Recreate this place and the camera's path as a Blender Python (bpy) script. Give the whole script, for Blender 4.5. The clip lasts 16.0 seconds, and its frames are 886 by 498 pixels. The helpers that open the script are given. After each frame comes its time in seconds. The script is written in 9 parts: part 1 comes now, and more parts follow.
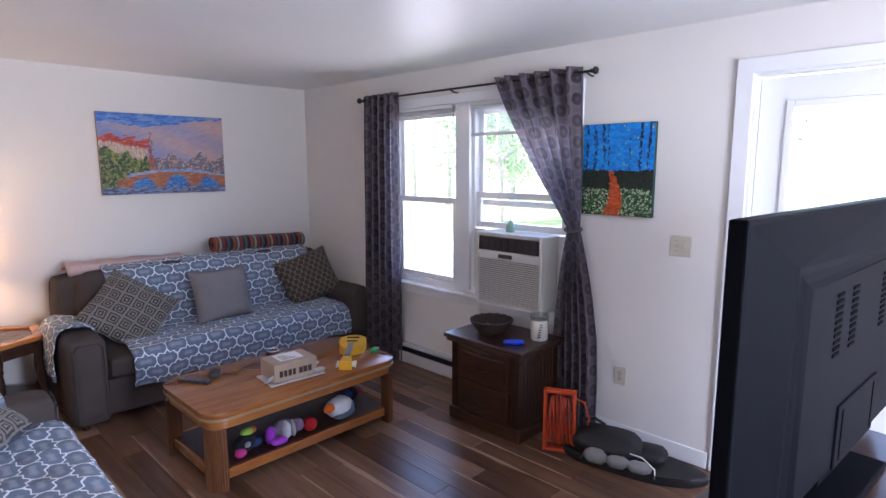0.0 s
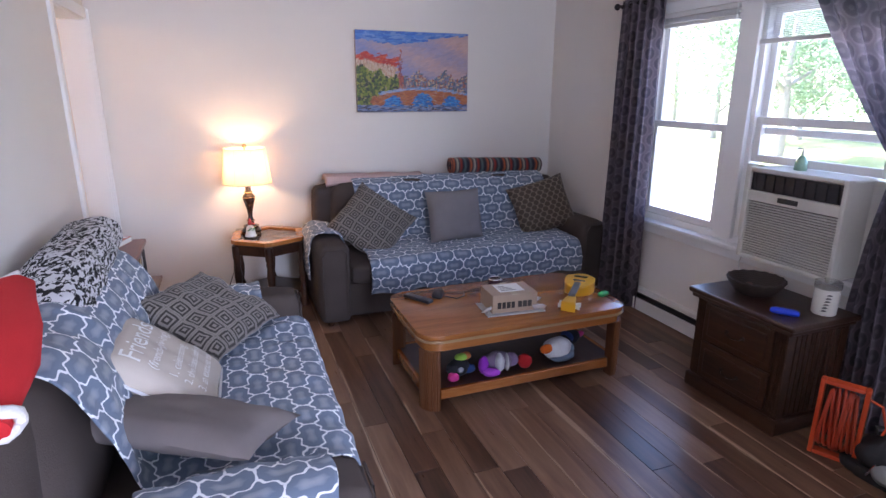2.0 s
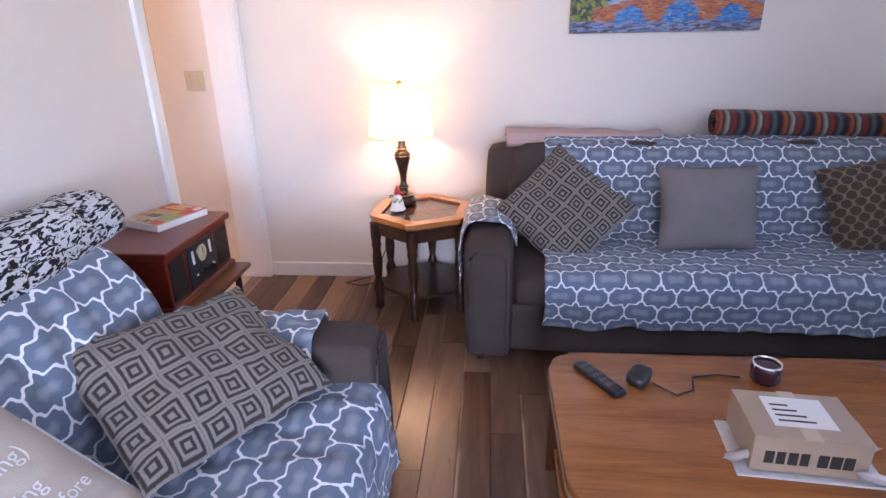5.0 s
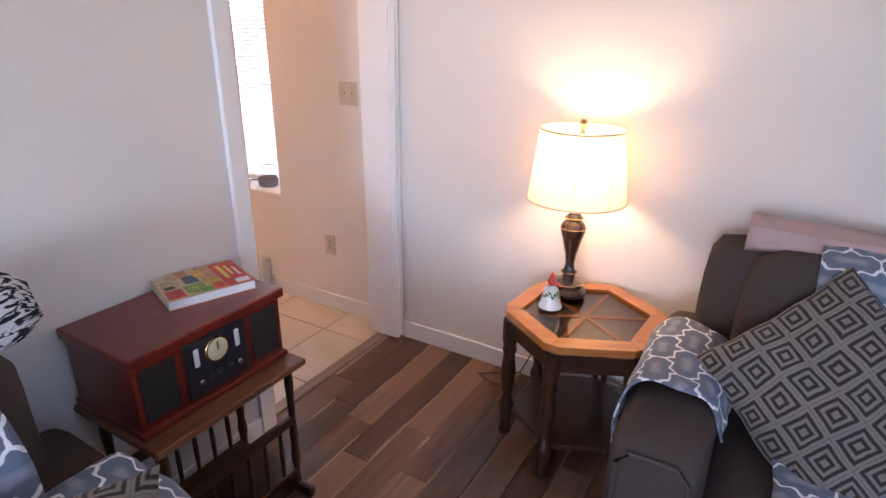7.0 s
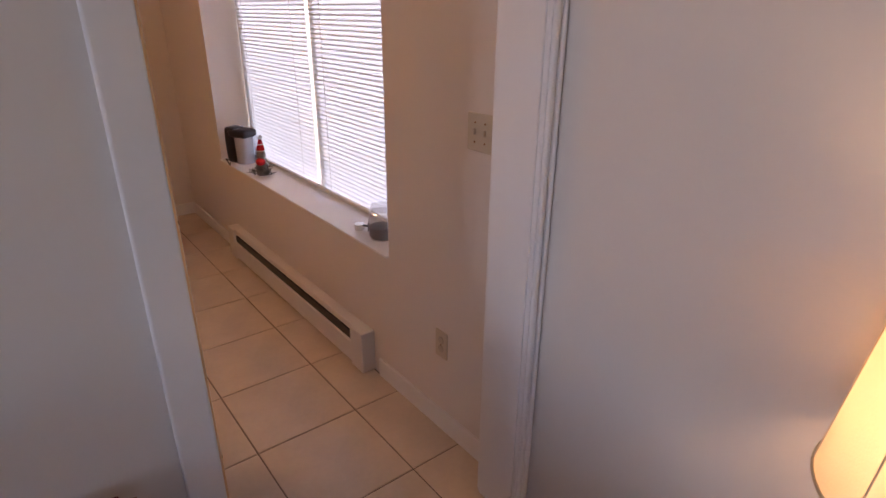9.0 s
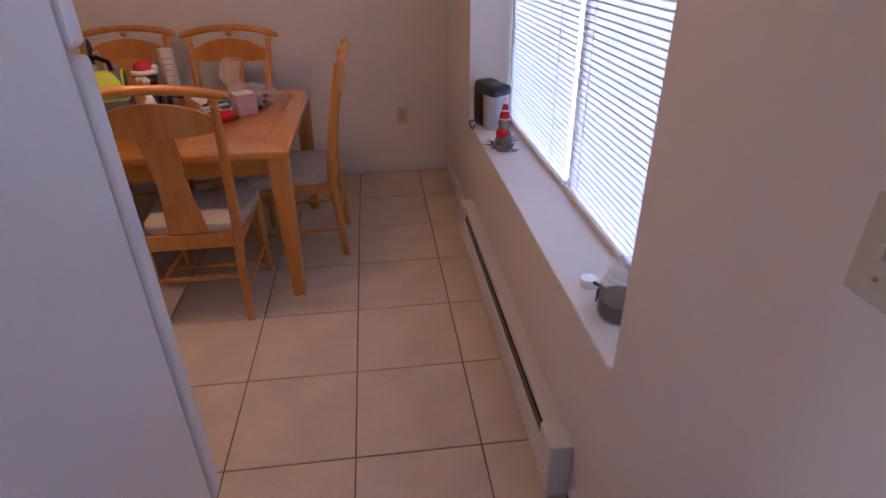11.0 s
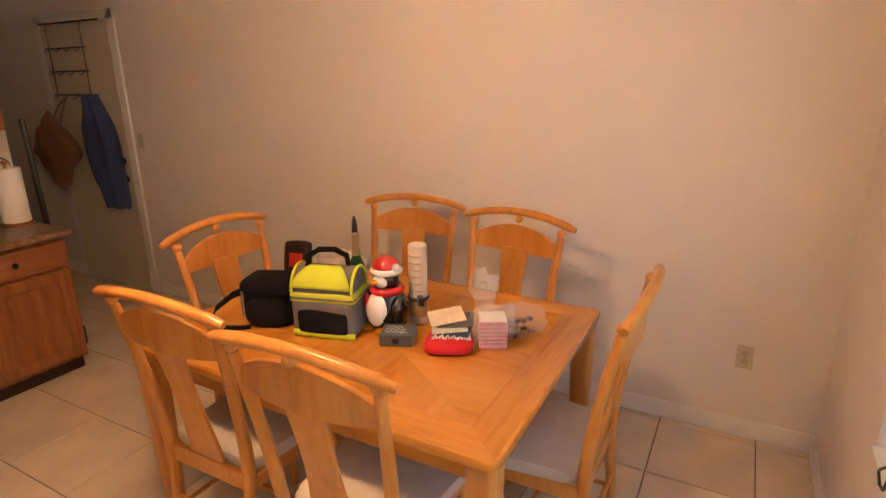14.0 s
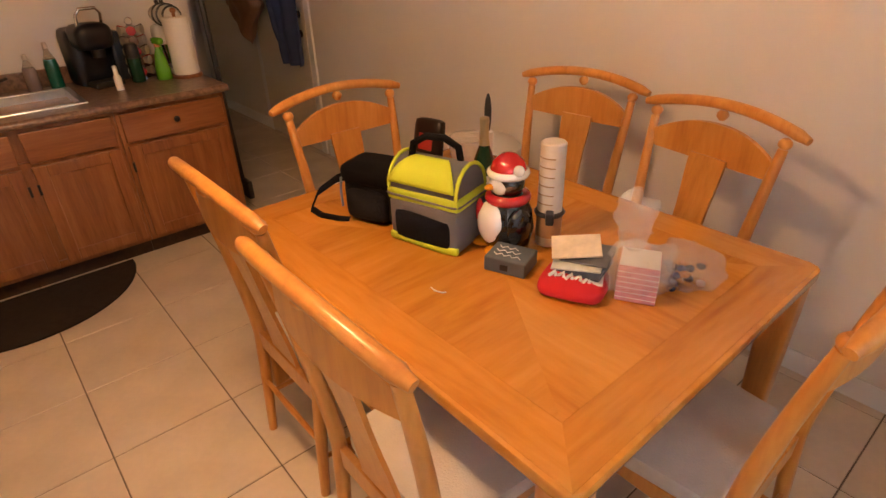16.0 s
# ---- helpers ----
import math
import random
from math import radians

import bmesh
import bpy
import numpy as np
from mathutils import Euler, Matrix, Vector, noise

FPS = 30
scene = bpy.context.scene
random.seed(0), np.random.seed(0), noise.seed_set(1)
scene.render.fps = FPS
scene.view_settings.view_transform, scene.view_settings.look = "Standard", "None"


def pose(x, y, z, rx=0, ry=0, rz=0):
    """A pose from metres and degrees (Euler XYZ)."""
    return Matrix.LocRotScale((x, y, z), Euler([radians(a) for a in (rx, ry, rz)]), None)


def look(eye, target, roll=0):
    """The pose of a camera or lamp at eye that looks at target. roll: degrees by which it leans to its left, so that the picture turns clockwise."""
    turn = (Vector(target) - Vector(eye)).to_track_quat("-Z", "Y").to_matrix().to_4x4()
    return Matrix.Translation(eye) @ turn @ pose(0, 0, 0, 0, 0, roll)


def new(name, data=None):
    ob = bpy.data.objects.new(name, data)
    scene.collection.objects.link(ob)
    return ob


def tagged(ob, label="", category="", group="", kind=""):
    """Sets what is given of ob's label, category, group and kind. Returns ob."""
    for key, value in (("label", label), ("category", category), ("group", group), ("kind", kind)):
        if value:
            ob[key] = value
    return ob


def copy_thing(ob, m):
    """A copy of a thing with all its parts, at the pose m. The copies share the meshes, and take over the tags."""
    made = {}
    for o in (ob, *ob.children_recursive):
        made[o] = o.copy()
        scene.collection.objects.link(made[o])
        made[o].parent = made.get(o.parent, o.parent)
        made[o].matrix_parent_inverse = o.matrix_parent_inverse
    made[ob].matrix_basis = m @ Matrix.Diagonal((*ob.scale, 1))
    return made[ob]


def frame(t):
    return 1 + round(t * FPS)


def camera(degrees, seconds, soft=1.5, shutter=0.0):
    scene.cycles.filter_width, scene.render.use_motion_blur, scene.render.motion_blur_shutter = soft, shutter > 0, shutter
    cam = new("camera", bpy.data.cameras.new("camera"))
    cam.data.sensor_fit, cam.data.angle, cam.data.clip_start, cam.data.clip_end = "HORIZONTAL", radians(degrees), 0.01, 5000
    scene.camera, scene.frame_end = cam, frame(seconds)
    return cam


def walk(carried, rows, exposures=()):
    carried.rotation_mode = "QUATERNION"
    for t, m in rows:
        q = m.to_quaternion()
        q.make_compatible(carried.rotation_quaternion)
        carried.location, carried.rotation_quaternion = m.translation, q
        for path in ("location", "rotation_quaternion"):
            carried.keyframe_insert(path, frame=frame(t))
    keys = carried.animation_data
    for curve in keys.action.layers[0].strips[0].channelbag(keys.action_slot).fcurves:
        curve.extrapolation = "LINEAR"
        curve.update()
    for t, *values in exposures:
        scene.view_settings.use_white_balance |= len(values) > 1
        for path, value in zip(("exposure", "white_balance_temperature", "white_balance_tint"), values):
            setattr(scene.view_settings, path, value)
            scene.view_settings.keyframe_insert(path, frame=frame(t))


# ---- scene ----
cam = camera(76.5, 16.0)
PATH = [
    (0, (0.258, 0.102, 1.709), (1.672, 1.486, 1.413), -0.1),
    (0.5, (0.238, 0.135, 1.714), (1.561, 1.602, 1.403), -0.5),
    (1, (0.278, 0.182, 1.683), (1.462, 1.755, 1.33), -0.9),
    (1.5, (0.41, 0.265, 1.687), (1.293, 2.023, 1.328), 0.7),
    (2, (0.497, 0.355, 1.651), (1.187, 2.153, 1.109), 0.2),
    (2.5, (0.563, 0.551, 1.611), (1.151, 2.339, 0.936), -0.6),
    (3, (0.652, 0.765, 1.57), (1.139, 2.539, 0.784), -1.3),
    (3.5, (0.826, 1.008, 1.536), (1.032, 2.823, 0.722), -0.6),
    (4, (0.942, 1.235, 1.511), (0.971, 3.034, 0.638), -0.9),
    (4.2, (1.001, 1.347, 1.494), (0.967, 3.172, 0.676), -1.3),
    (6.3, (1.242, 2.522, 1.54), (0.688, 4.327, 0.881), 0.5),
    (6.5, (1.263, 2.64, 1.534), (0.564, 4.406, 0.907), 0.7),
    (7, (1.238, 2.925, 1.541), (0.295, 4.536, 0.823), 0.7),
    (7.5, (1.101, 3.219, 1.551), (0.085, 4.807, 0.886), -0.8),
    (8, (0.989, 3.518, 1.543), (-0.244, 4.939, 0.865), -0.9),
    (8.5, (0.852, 3.795, 1.544), (-0.521, 5.043, 0.797), 0.7),
    (9, (0.627, 4.037, 1.592), (-0.817, 5.182, 0.814), 0.5),
    (9.5, (0.454, 4.25, 1.57), (-1.161, 5.086, 0.737), -0.4),
    (10, (0.26, 4.445, 1.55), (-1.426, 4.988, 0.62), 0.1),
    (10.2, (0.154, 4.501, 1.529), (-1.542, 4.969, 0.577), -0.4),
    (12.3, (-0.827, 4.837, 1.56), (-2.585, 4.576, 0.644), -0.6),
    (12.5, (-0.924, 4.828, 1.555), (-2.673, 4.476, 0.653), -1.1),
    (13, (-1.16, 4.853, 1.595), (-2.847, 4.162, 0.771), -0.5),
    (13.5, (-1.334, 4.816, 1.647), (-3.021, 3.973, 0.982), -0.2),
    (14, (-1.475, 4.764, 1.682), (-3.157, 3.85, 1.103), -0.7),
    (14.5, (-1.635, 4.742, 1.688), (-3.145, 3.555, 1.129), -0.6),
    (15, (-1.775, 4.75, 1.681), (-3.137, 3.421, 1.067), -0.6),
    (15.5, (-1.9, 4.693, 1.648), (-3.199, 3.34, 0.954), -0.9),
    (16, (-2.034, 4.642, 1.589), (-3.154, 3.303, 0.612), -1.8),
]
EXPOSURES = [(t, s, k, n) for t, s, k, n in ((0, 3.15, 5900, 24), (1.5, 3.25, 5900, 25), (2, 3.05, 5900, 26), (4, 3.6, 5800, 30), (6.5, 3.3, 5950, 26), (8.0, 2.65, 6100, 28), (9.0, 1.85, 6450, 33), (9.5, 1.77, 6000, 31), (10.0, 2.02, 5500, 31), (12.5, 1.72, 5000, 28), (13.2, 2.4, 5750, 20), (14.5, 3.3, 6350, 16), (15.5, 3.25, 6350, 16), (16, 3.05, 6350, 16))]
walk(cam, [(t, look(eye, target, roll)) for t, eye, target, roll in PATH], EXPOSURES)

# ---- world and large lights ----
SUN_DIR = Vector((-0.35, 0.75, 0.85)).normalized()
world = bpy.data.worlds.new("sky")
scene.world = world
world.use_nodes = True
wn = world.node_tree.nodes
sky = wn.new("ShaderNodeTexSky")
sky.sky_type = "NISHITA"
sky.sun_disc = False
sky.sun_elevation = math.asin(SUN_DIR.z)
sky.sun_rotation = math.atan2(SUN_DIR.x, SUN_DIR.y)
wn["Background"].inputs["Strength"].default_value = 0.15
world.node_tree.links.new(sky.outputs[0], wn["Background"].inputs["Color"])


def lamp(name, kind, m, energy, colour, **more):
    data = bpy.data.lights.new(name, kind)
    data.energy, data.color = energy, colour
    for k, v in more.items():
        if k == "size":
            data.size = v
        elif k == "angle":
            data.angle = v
        elif k == "radius":
            data.shadow_soft_size = v
    ob = new(name, data)
    ob.matrix_world = m
    return ob


lamp("sun", "SUN", look(SUN_DIR * 30, (0, 0, 0)), 5.0, (1.0, 0.95, 0.88), angle=radians(0.5))
WARM = (1.0, 0.64, 0.32)
KWARM = (1.0, 0.55, 0.22)
lamp("lamp_bulb", "POINT", pose(0.632, 4.955, 1.105), 1.42, WARM, radius=0.045)
lamp("south_window_light", "AREA", look((1.75, -1.99, 1.4), (1.2, 3.0, 0.9)), 20, (0.80, 0.88, 1.0), size=1.5)
lamp("kitchen_bulb", "POINT", pose(-2.2, 3.5, 2.27), 11.5, KWARM, radius=0.11)

# ---- materials ----
def mat(name, base, rough=0.6, var=0.12, scale=6.0, bump=0.08, bscale=90.0, metal=0.0, coat=0.0, spec=0.5, coords="Object", stretch=(1, 1, 1)):
    m = bpy.data.materials.new(name)
    m.use_nodes = True
    nt = m.node_tree
    b = nt.nodes["Principled BSDF"]
    b.inputs["Roughness"].default_value = rough
    b.inputs["Metallic"].default_value = metal
    b.inputs["Coat Weight"].default_value = coat
    b.inputs["Specular IOR Level"].default_value = spec
    tc = nt.nodes.new("ShaderNodeTexCoord")
    mp = nt.nodes.new("ShaderNodeMapping")
    mp.inputs["Scale"].default_value = stretch
    nt.links.new(tc.outputs[coords], mp.inputs["Vector"])
    n1 = nt.nodes.new("ShaderNodeTexNoise")
    n1.inputs["Scale"].default_value = scale
    n1.inputs["Detail"].default_value = 6
    nt.links.new(mp.outputs[0], n1.inputs["Vector"])
    n2 = nt.nodes.new("ShaderNodeTexNoise")
    n2.inputs["Scale"].default_value = bscale
    n2.inputs["Detail"].default_value = 3
    nt.links.new(mp.outputs[0], n2.inputs["Vector"])
    mix = nt.nodes.new("ShaderNodeMix")
    mix.data_type = "RGBA"
    mix.inputs["A"].default_value = (*[max(0, c * (1 - var)) for c in base], 1)
    mix.inputs["B"].default_value = (*[min(1, c * (1 + var)) for c in base], 1)
    add = nt.nodes.new("ShaderNodeMath")
    add.operation = "MULTIPLY_ADD"
    add.inputs[1].default_value = 0.35
    nt.links.new(n2.outputs["Fac"], add.inputs[0])
    sub = nt.nodes.new("ShaderNodeMath")
    sub.operation = "MULTIPLY_ADD"
    sub.inputs[1].default_value = 1.4
    sub.inputs[2].default_value = -0.38
    nt.links.new(n1.outputs["Fac"], sub.inputs[0])
    nt.links.new(sub.outputs[0], add.inputs[2])
    nt.links.new(add.outputs[0], mix.inputs["Factor"])
    nt.links.new(mix.outputs["Result"], b.inputs["Base Color"])
    if bump:
        bp = nt.nodes.new("ShaderNodeBump")
        bp.inputs["Strength"].default_value = bump
        bp.inputs["Distance"].default_value = 0.004
        nt.links.new(n2.outputs["Fac"], bp.inputs["Height"])
        nt.links.new(bp.outputs[0], b.inputs["Normal"])
    return m


def ramp(nt, fac, stops):
    r = nt.nodes.new("ShaderNodeValToRGB")
    while len(r.color_ramp.elements) < len(stops):
        r.color_ramp.elements.new(0.5)
    for e, (p, c) in zip(r.color_ramp.elements, stops):
        e.position, e.color = p, (*c, 1)
    nt.links.new(fac, r.inputs[0])
    return r.outputs[0]


def mathn(nt, op, a, b=None, c=None):
    n = nt.nodes.new("ShaderNodeMath")
    n.operation = op
    for k, v in enumerate((a, b, c)):
        if v is None:
            continue
        if isinstance(v, (int, float)):
            n.inputs[k].default_value = v
        else:
            nt.links.new(v, n.inputs[k])
    return n.outputs[0]


def wood(name, dark, mid, light, axis=1, scale=3.0, rough=0.35, coat=0.0, rand=0.0, ringy=9.0, bump=0.05):
    """Grained wood; the grain runs along an axis of the object."""
    m = bpy.data.materials.new(name)
    m.use_nodes = True
    nt = m.node_tree
    b = nt.nodes["Principled BSDF"]
    b.inputs["Roughness"].default_value = rough
    b.inputs["Coat Weight"].default_value = coat
    b.inputs["Coat Roughness"].default_value = 0.15
    tc = nt.nodes.new("ShaderNodeTexCoord")
    mp = nt.nodes.new("ShaderNodeMapping")
    sc = [ringy, ringy, ringy]
    sc[axis] = 0.8
    mp.inputs["Scale"].default_value = sc
    nt.links.new(tc.outputs["Object"], mp.inputs["Vector"])
    info = nt.nodes.new("ShaderNodeObjectInfo")
    off = nt.nodes.new("ShaderNodeVectorMath")
    off.operation = "ADD"
    cmb = nt.nodes.new("ShaderNodeCombineXYZ")
    r50 = mathn(nt, "MULTIPLY", info.outputs["Random"], 50.0)
    for k in range(3):
        nt.links.new(r50, cmb.inputs[k])
    nt.links.new(mp.outputs[0], off.inputs[0])
    nt.links.new(cmb.outputs[0], off.inputs[1])
    n1 = nt.nodes.new("ShaderNodeTexNoise")
    n1.inputs["Scale"].default_value = scale
    n1.inputs["Detail"].default_value = 8
    n1.inputs["Roughness"].default_value = 0.62
    n1.inputs["Distortion"].default_value = 0.6
    nt.links.new(off.outputs[0], n1.inputs["Vector"])
    n2 = nt.nodes.new("ShaderNodeTexNoise")
    n2.inputs["Scale"].default_value = scale * 8
    n2.inputs["Detail"].default_value = 4
    nt.links.new(off.outputs[0], n2.inputs["Vector"])
    f = mathn(nt, "MULTIPLY_ADD", n2.outputs["Fac"], 0.3, mathn(nt, "MULTIPLY", n1.outputs["Fac"], 0.75))
    if rand:
        f = mathn(nt, "ADD", f, mathn(nt, "MULTIPLY_ADD", info.outputs["Random"], rand, -rand / 2))
    nt.links.new(ramp(nt, f, [(0.3, dark), (0.5, mid), (0.72, light)]), b.inputs["Base Color"])
    bp = nt.nodes.new("ShaderNodeBump")
    bp.inputs["Strength"].default_value = bump
    bp.inputs["Distance"].default_value = 0.003
    nt.links.new(n2.outputs["Fac"], bp.inputs["Height"])
    nt.links.new(bp.outputs[0], b.inputs["Normal"])
    return m


def laminate():
    """Walnut-look laminate: each plank its own tone, soft grain, and a pale sapwood streak along some edges."""
    m = bpy.data.materials.new("laminate_plank")
    m.use_nodes = True
    nt = m.node_tree
    b = nt.nodes["Principled BSDF"]
    tc = nt.nodes.new("ShaderNodeTexCoord")
    info = nt.nodes.new("ShaderNodeObjectInfo")
    rnd = info.outputs["Random"]
    mp = nt.nodes.new("ShaderNodeMapping")
    mp.inputs["Scale"].default_value = (1.0, 0.09, 1.0)
    nt.links.new(tc.outputs["Object"], mp.inputs["Vector"])
    cmb = nt.nodes.new("ShaderNodeCombineXYZ")
    for k in range(3):
        nt.links.new(mathn(nt, "MULTIPLY", rnd, 37.0 + 11 * k), cmb.inputs[k])
    off = nt.nodes.new("ShaderNodeVectorMath")
    off.operation = "ADD"
    nt.links.new(mp.outputs[0], off.inputs[0])
    nt.links.new(cmb.outputs[0], off.inputs[1])

    def grain(scale, detail, twist):
        n = nt.nodes.new("ShaderNodeTexNoise")
        n.inputs["Scale"].default_value = scale
        n.inputs["Detail"].default_value = detail
        n.inputs["Distortion"].default_value = twist
        nt.links.new(off.outputs[0], n.inputs["Vector"])
        return n.outputs["Fac"]

    broad, fine = grain(14, 3, 0.8), grain(95, 5, 0.3)
    tone = mathn(nt, "MULTIPLY_ADD", mathn(nt, "FRACT", mathn(nt, "MULTIPLY", rnd, 7.31)), 0.54, mathn(nt, "MULTIPLY_ADD", broad, 0.75, -0.15))
    tone = mathn(nt, "ADD", tone, mathn(nt, "MULTIPLY_ADD", fine, 0.22, -0.11))
    base = ramp(nt, tone, [(0.08, (0.030, 0.013, 0.007)), (0.34, (0.098, 0.044, 0.024)), (0.6, (0.185, 0.098, 0.057)), (0.92, (0.29, 0.18, 0.118))])
    sp = nt.nodes.new("ShaderNodeSeparateXYZ")
    nt.links.new(tc.outputs["Object"], sp.inputs[0])
    side = mathn(nt, "SUBTRACT", mathn(nt, "MULTIPLY", mathn(nt, "GREATER_THAN", mathn(nt, "FRACT", mathn(nt, "MULTIPLY", rnd, 23.7)), 0.5), 2.0), 1.0)
    edge = mathn(nt, "ADD", mathn(nt, "MULTIPLY", sp.outputs[0], side), mathn(nt, "MULTIPLY_ADD", broad, 0.075, -0.0375))
    sap = mathn(nt, "MULTIPLY", mathn(nt, "SMOOTH_MIN", mathn(nt, "MAXIMUM", mathn(nt, "MULTIPLY_ADD", edge, 110.0, -5.6), 0.0), 1.0, 0.1), mathn(nt, "GREATER_THAN", mathn(nt, "FRACT", mathn(nt, "MULTIPLY", rnd, 51.3)), 0.45))
    mix = nt.nodes.new("ShaderNodeMix")
    mix.data_type = "RGBA"
    nt.links.new(mathn(nt, "MULTIPLY", sap, 0.75), mix.inputs["Factor"])
    nt.links.new(base, mix.inputs["A"])
    mix.inputs["B"].default_value = (0.44, 0.31, 0.21, 1)
    nt.links.new(mix.outputs["Result"], b.inputs["Base Color"])
    nt.links.new(mathn(nt, "MULTIPLY_ADD", fine, 0.12, 0.24), b.inputs["Roughness"])
    bp = nt.nodes.new("ShaderNodeBump")
    bp.inputs["Strength"].default_value = 0.05
    bp.inputs["Distance"].default_value = 0.003
    nt.links.new(fine, bp.inputs["Height"])
    nt.links.new(bp.outputs[0], b.inputs["Normal"])
    return m


def uvmat(name, pitch, rough=0.85):
    """Start of a woven pattern over UV metres: returns the material, its tree, the shader, and u, v in repeats."""
    m = bpy.data.materials.new(name)
    m.use_nodes = True
    nt = m.node_tree
    b = nt.nodes["Principled BSDF"]
    b.inputs["Roughness"].default_value = rough
    b.inputs["Specular IOR Level"].default_value = 0.2
    b.inputs["Sheen Weight"].default_value = 0.15
    tc = nt.nodes.new("ShaderNodeTexCoord")
    sp = nt.nodes.new("ShaderNodeSeparateXYZ")
    nz = nt.nodes.new("ShaderNodeTexNoise")
    nz.inputs["Scale"].default_value = 25
    wob = nt.nodes.new("ShaderNodeMix")
    wob.data_type = "VECTOR"
    wob.inputs["Factor"].default_value = 0.006
    nt.links.new(tc.outputs["UV"], nz.inputs["Vector"])
    nt.links.new(tc.outputs["UV"], wob.inputs[4])
    nt.links.new(nz.outputs["Color"], wob.inputs[5])
    nt.links.new(wob.outputs[1], sp.inputs[0])
    u = mathn(nt, "MULTIPLY", sp.outputs[0], 1 / pitch[0])
    v = mathn(nt, "MULTIPLY", sp.outputs[1], 1 / pitch[1])
    weave = nt.nodes.new("ShaderNodeTexNoise")
    weave.inputs["Scale"].default_value = 260
    nt.links.new(tc.outputs["UV"], weave.inputs["Vector"])
    bp = nt.nodes.new("ShaderNodeBump")
    bp.inputs["Strength"].default_value = 0.35
    bp.inputs["Distance"].default_value = 0.003
    nt.links.new(weave.outputs["Fac"], bp.inputs["Height"])
    nt.links.new(bp.outputs[0], b.inputs["Normal"])
    return m, nt, b, u, v, weave.outputs["Fac"]


def trellis(name, ground, line, pitch=(0.20, 0.185), width=0.07, amp=0.215, rough=0.85, lobe=0.0):
    """Interlocking ogee trellis in two colours of thread."""
    m, nt, b, u, v, weave = uvmat(name, pitch, rough)
    w = mathn(nt, "MULTIPLY", v, 2 * math.pi)
    c = mathn(nt, "TANH", mathn(nt, "MULTIPLY", mathn(nt, "COSINE", w), 2.2 if lobe else 1.7))
    c = mathn(nt, "MULTIPLY", c, amp)
    if lobe:
        c = mathn(nt, "ADD", c, mathn(nt, "MULTIPLY", mathn(nt, "COSINE", mathn(nt, "MULTIPLY", w, 3.0)), lobe))

    def near(x):
        return mathn(nt, "ABSOLUTE", mathn(nt, "SUBTRACT", mathn(nt, "FRACT", x), 0.5))

    d1 = near(mathn(nt, "ADD", mathn(nt, "SUBTRACT", u, c), 0.5))
    d2 = near(mathn(nt, "ADD", u, c))
    d = mathn(nt, "MINIMUM", d1, d2)
    d = mathn(nt, "ADD", d, mathn(nt, "MULTIPLY_ADD", weave, 0.05, -0.025))
    col = ramp(nt, d, [(width * 0.8, line), (width * 1.15, ground), (0.3, ground)])
    nt.links.new(col, b.inputs["Base Color"])
    return m


def diamonds(name, dark, light, pitch=(0.085, 0.085)):
    m, nt, b, u, v, weave = uvmat(name, pitch)

    def near(x):
        return mathn(nt, "ABSOLUTE", mathn(nt, "SUBTRACT", mathn(nt, "FRACT", x), 0.5))

    d = mathn(nt, "MAXIMUM", near(u), near(v))
    s = mathn(nt, "SINE", mathn(nt, "MULTIPLY", d, 2 * math.pi * 5.0))
    s = mathn(nt, "ADD", s, mathn(nt, "MULTIPLY_ADD", weave, 1.6, -0.8))
    nt.links.new(ramp(nt, mathn(nt, "MULTIPLY_ADD", s, 0.4, 0.5), [(0.3, dark), (0.75, light)]), b.inputs["Base Color"])
    return m


def glassy(name, colour=(1, 1, 1), rough=0.0, ior=1.35):
    m = bpy.data.materials.new(name)
    m.use_nodes = True
    nt = m.node_tree
    nt.nodes.remove(nt.nodes["Principled BSDF"])
    out = nt.nodes["Material Output"]
    g = nt.nodes.new("ShaderNodeBsdfGlossy")
    g.inputs["Roughness"].default_value = max(rough, 0.02)
    t = nt.nodes.new("ShaderNodeBsdfTransparent")
    t.inputs["Color"].default_value = (*colour, 1)
    lw = nt.nodes.new("ShaderNodeLayerWeight")
    lw.inputs["Blend"].default_value = 0.5
    r0 = ((ior - 1) / (ior + 1)) ** 2
    fac = mathn(nt, "MULTIPLY_ADD", mathn(nt, "POWER", lw.outputs["Facing"], 5.0), 1 - r0, r0)
    mx = nt.nodes.new("ShaderNodeMixShader")
    nt.links.new(fac, mx.inputs[0])
    nt.links.new(t.outputs[0], mx.inputs[1])
    nt.links.new(g.outputs[0], mx.inputs[2])
    nt.links.new(mx.outputs[0], out.inputs["Surface"])
    return m


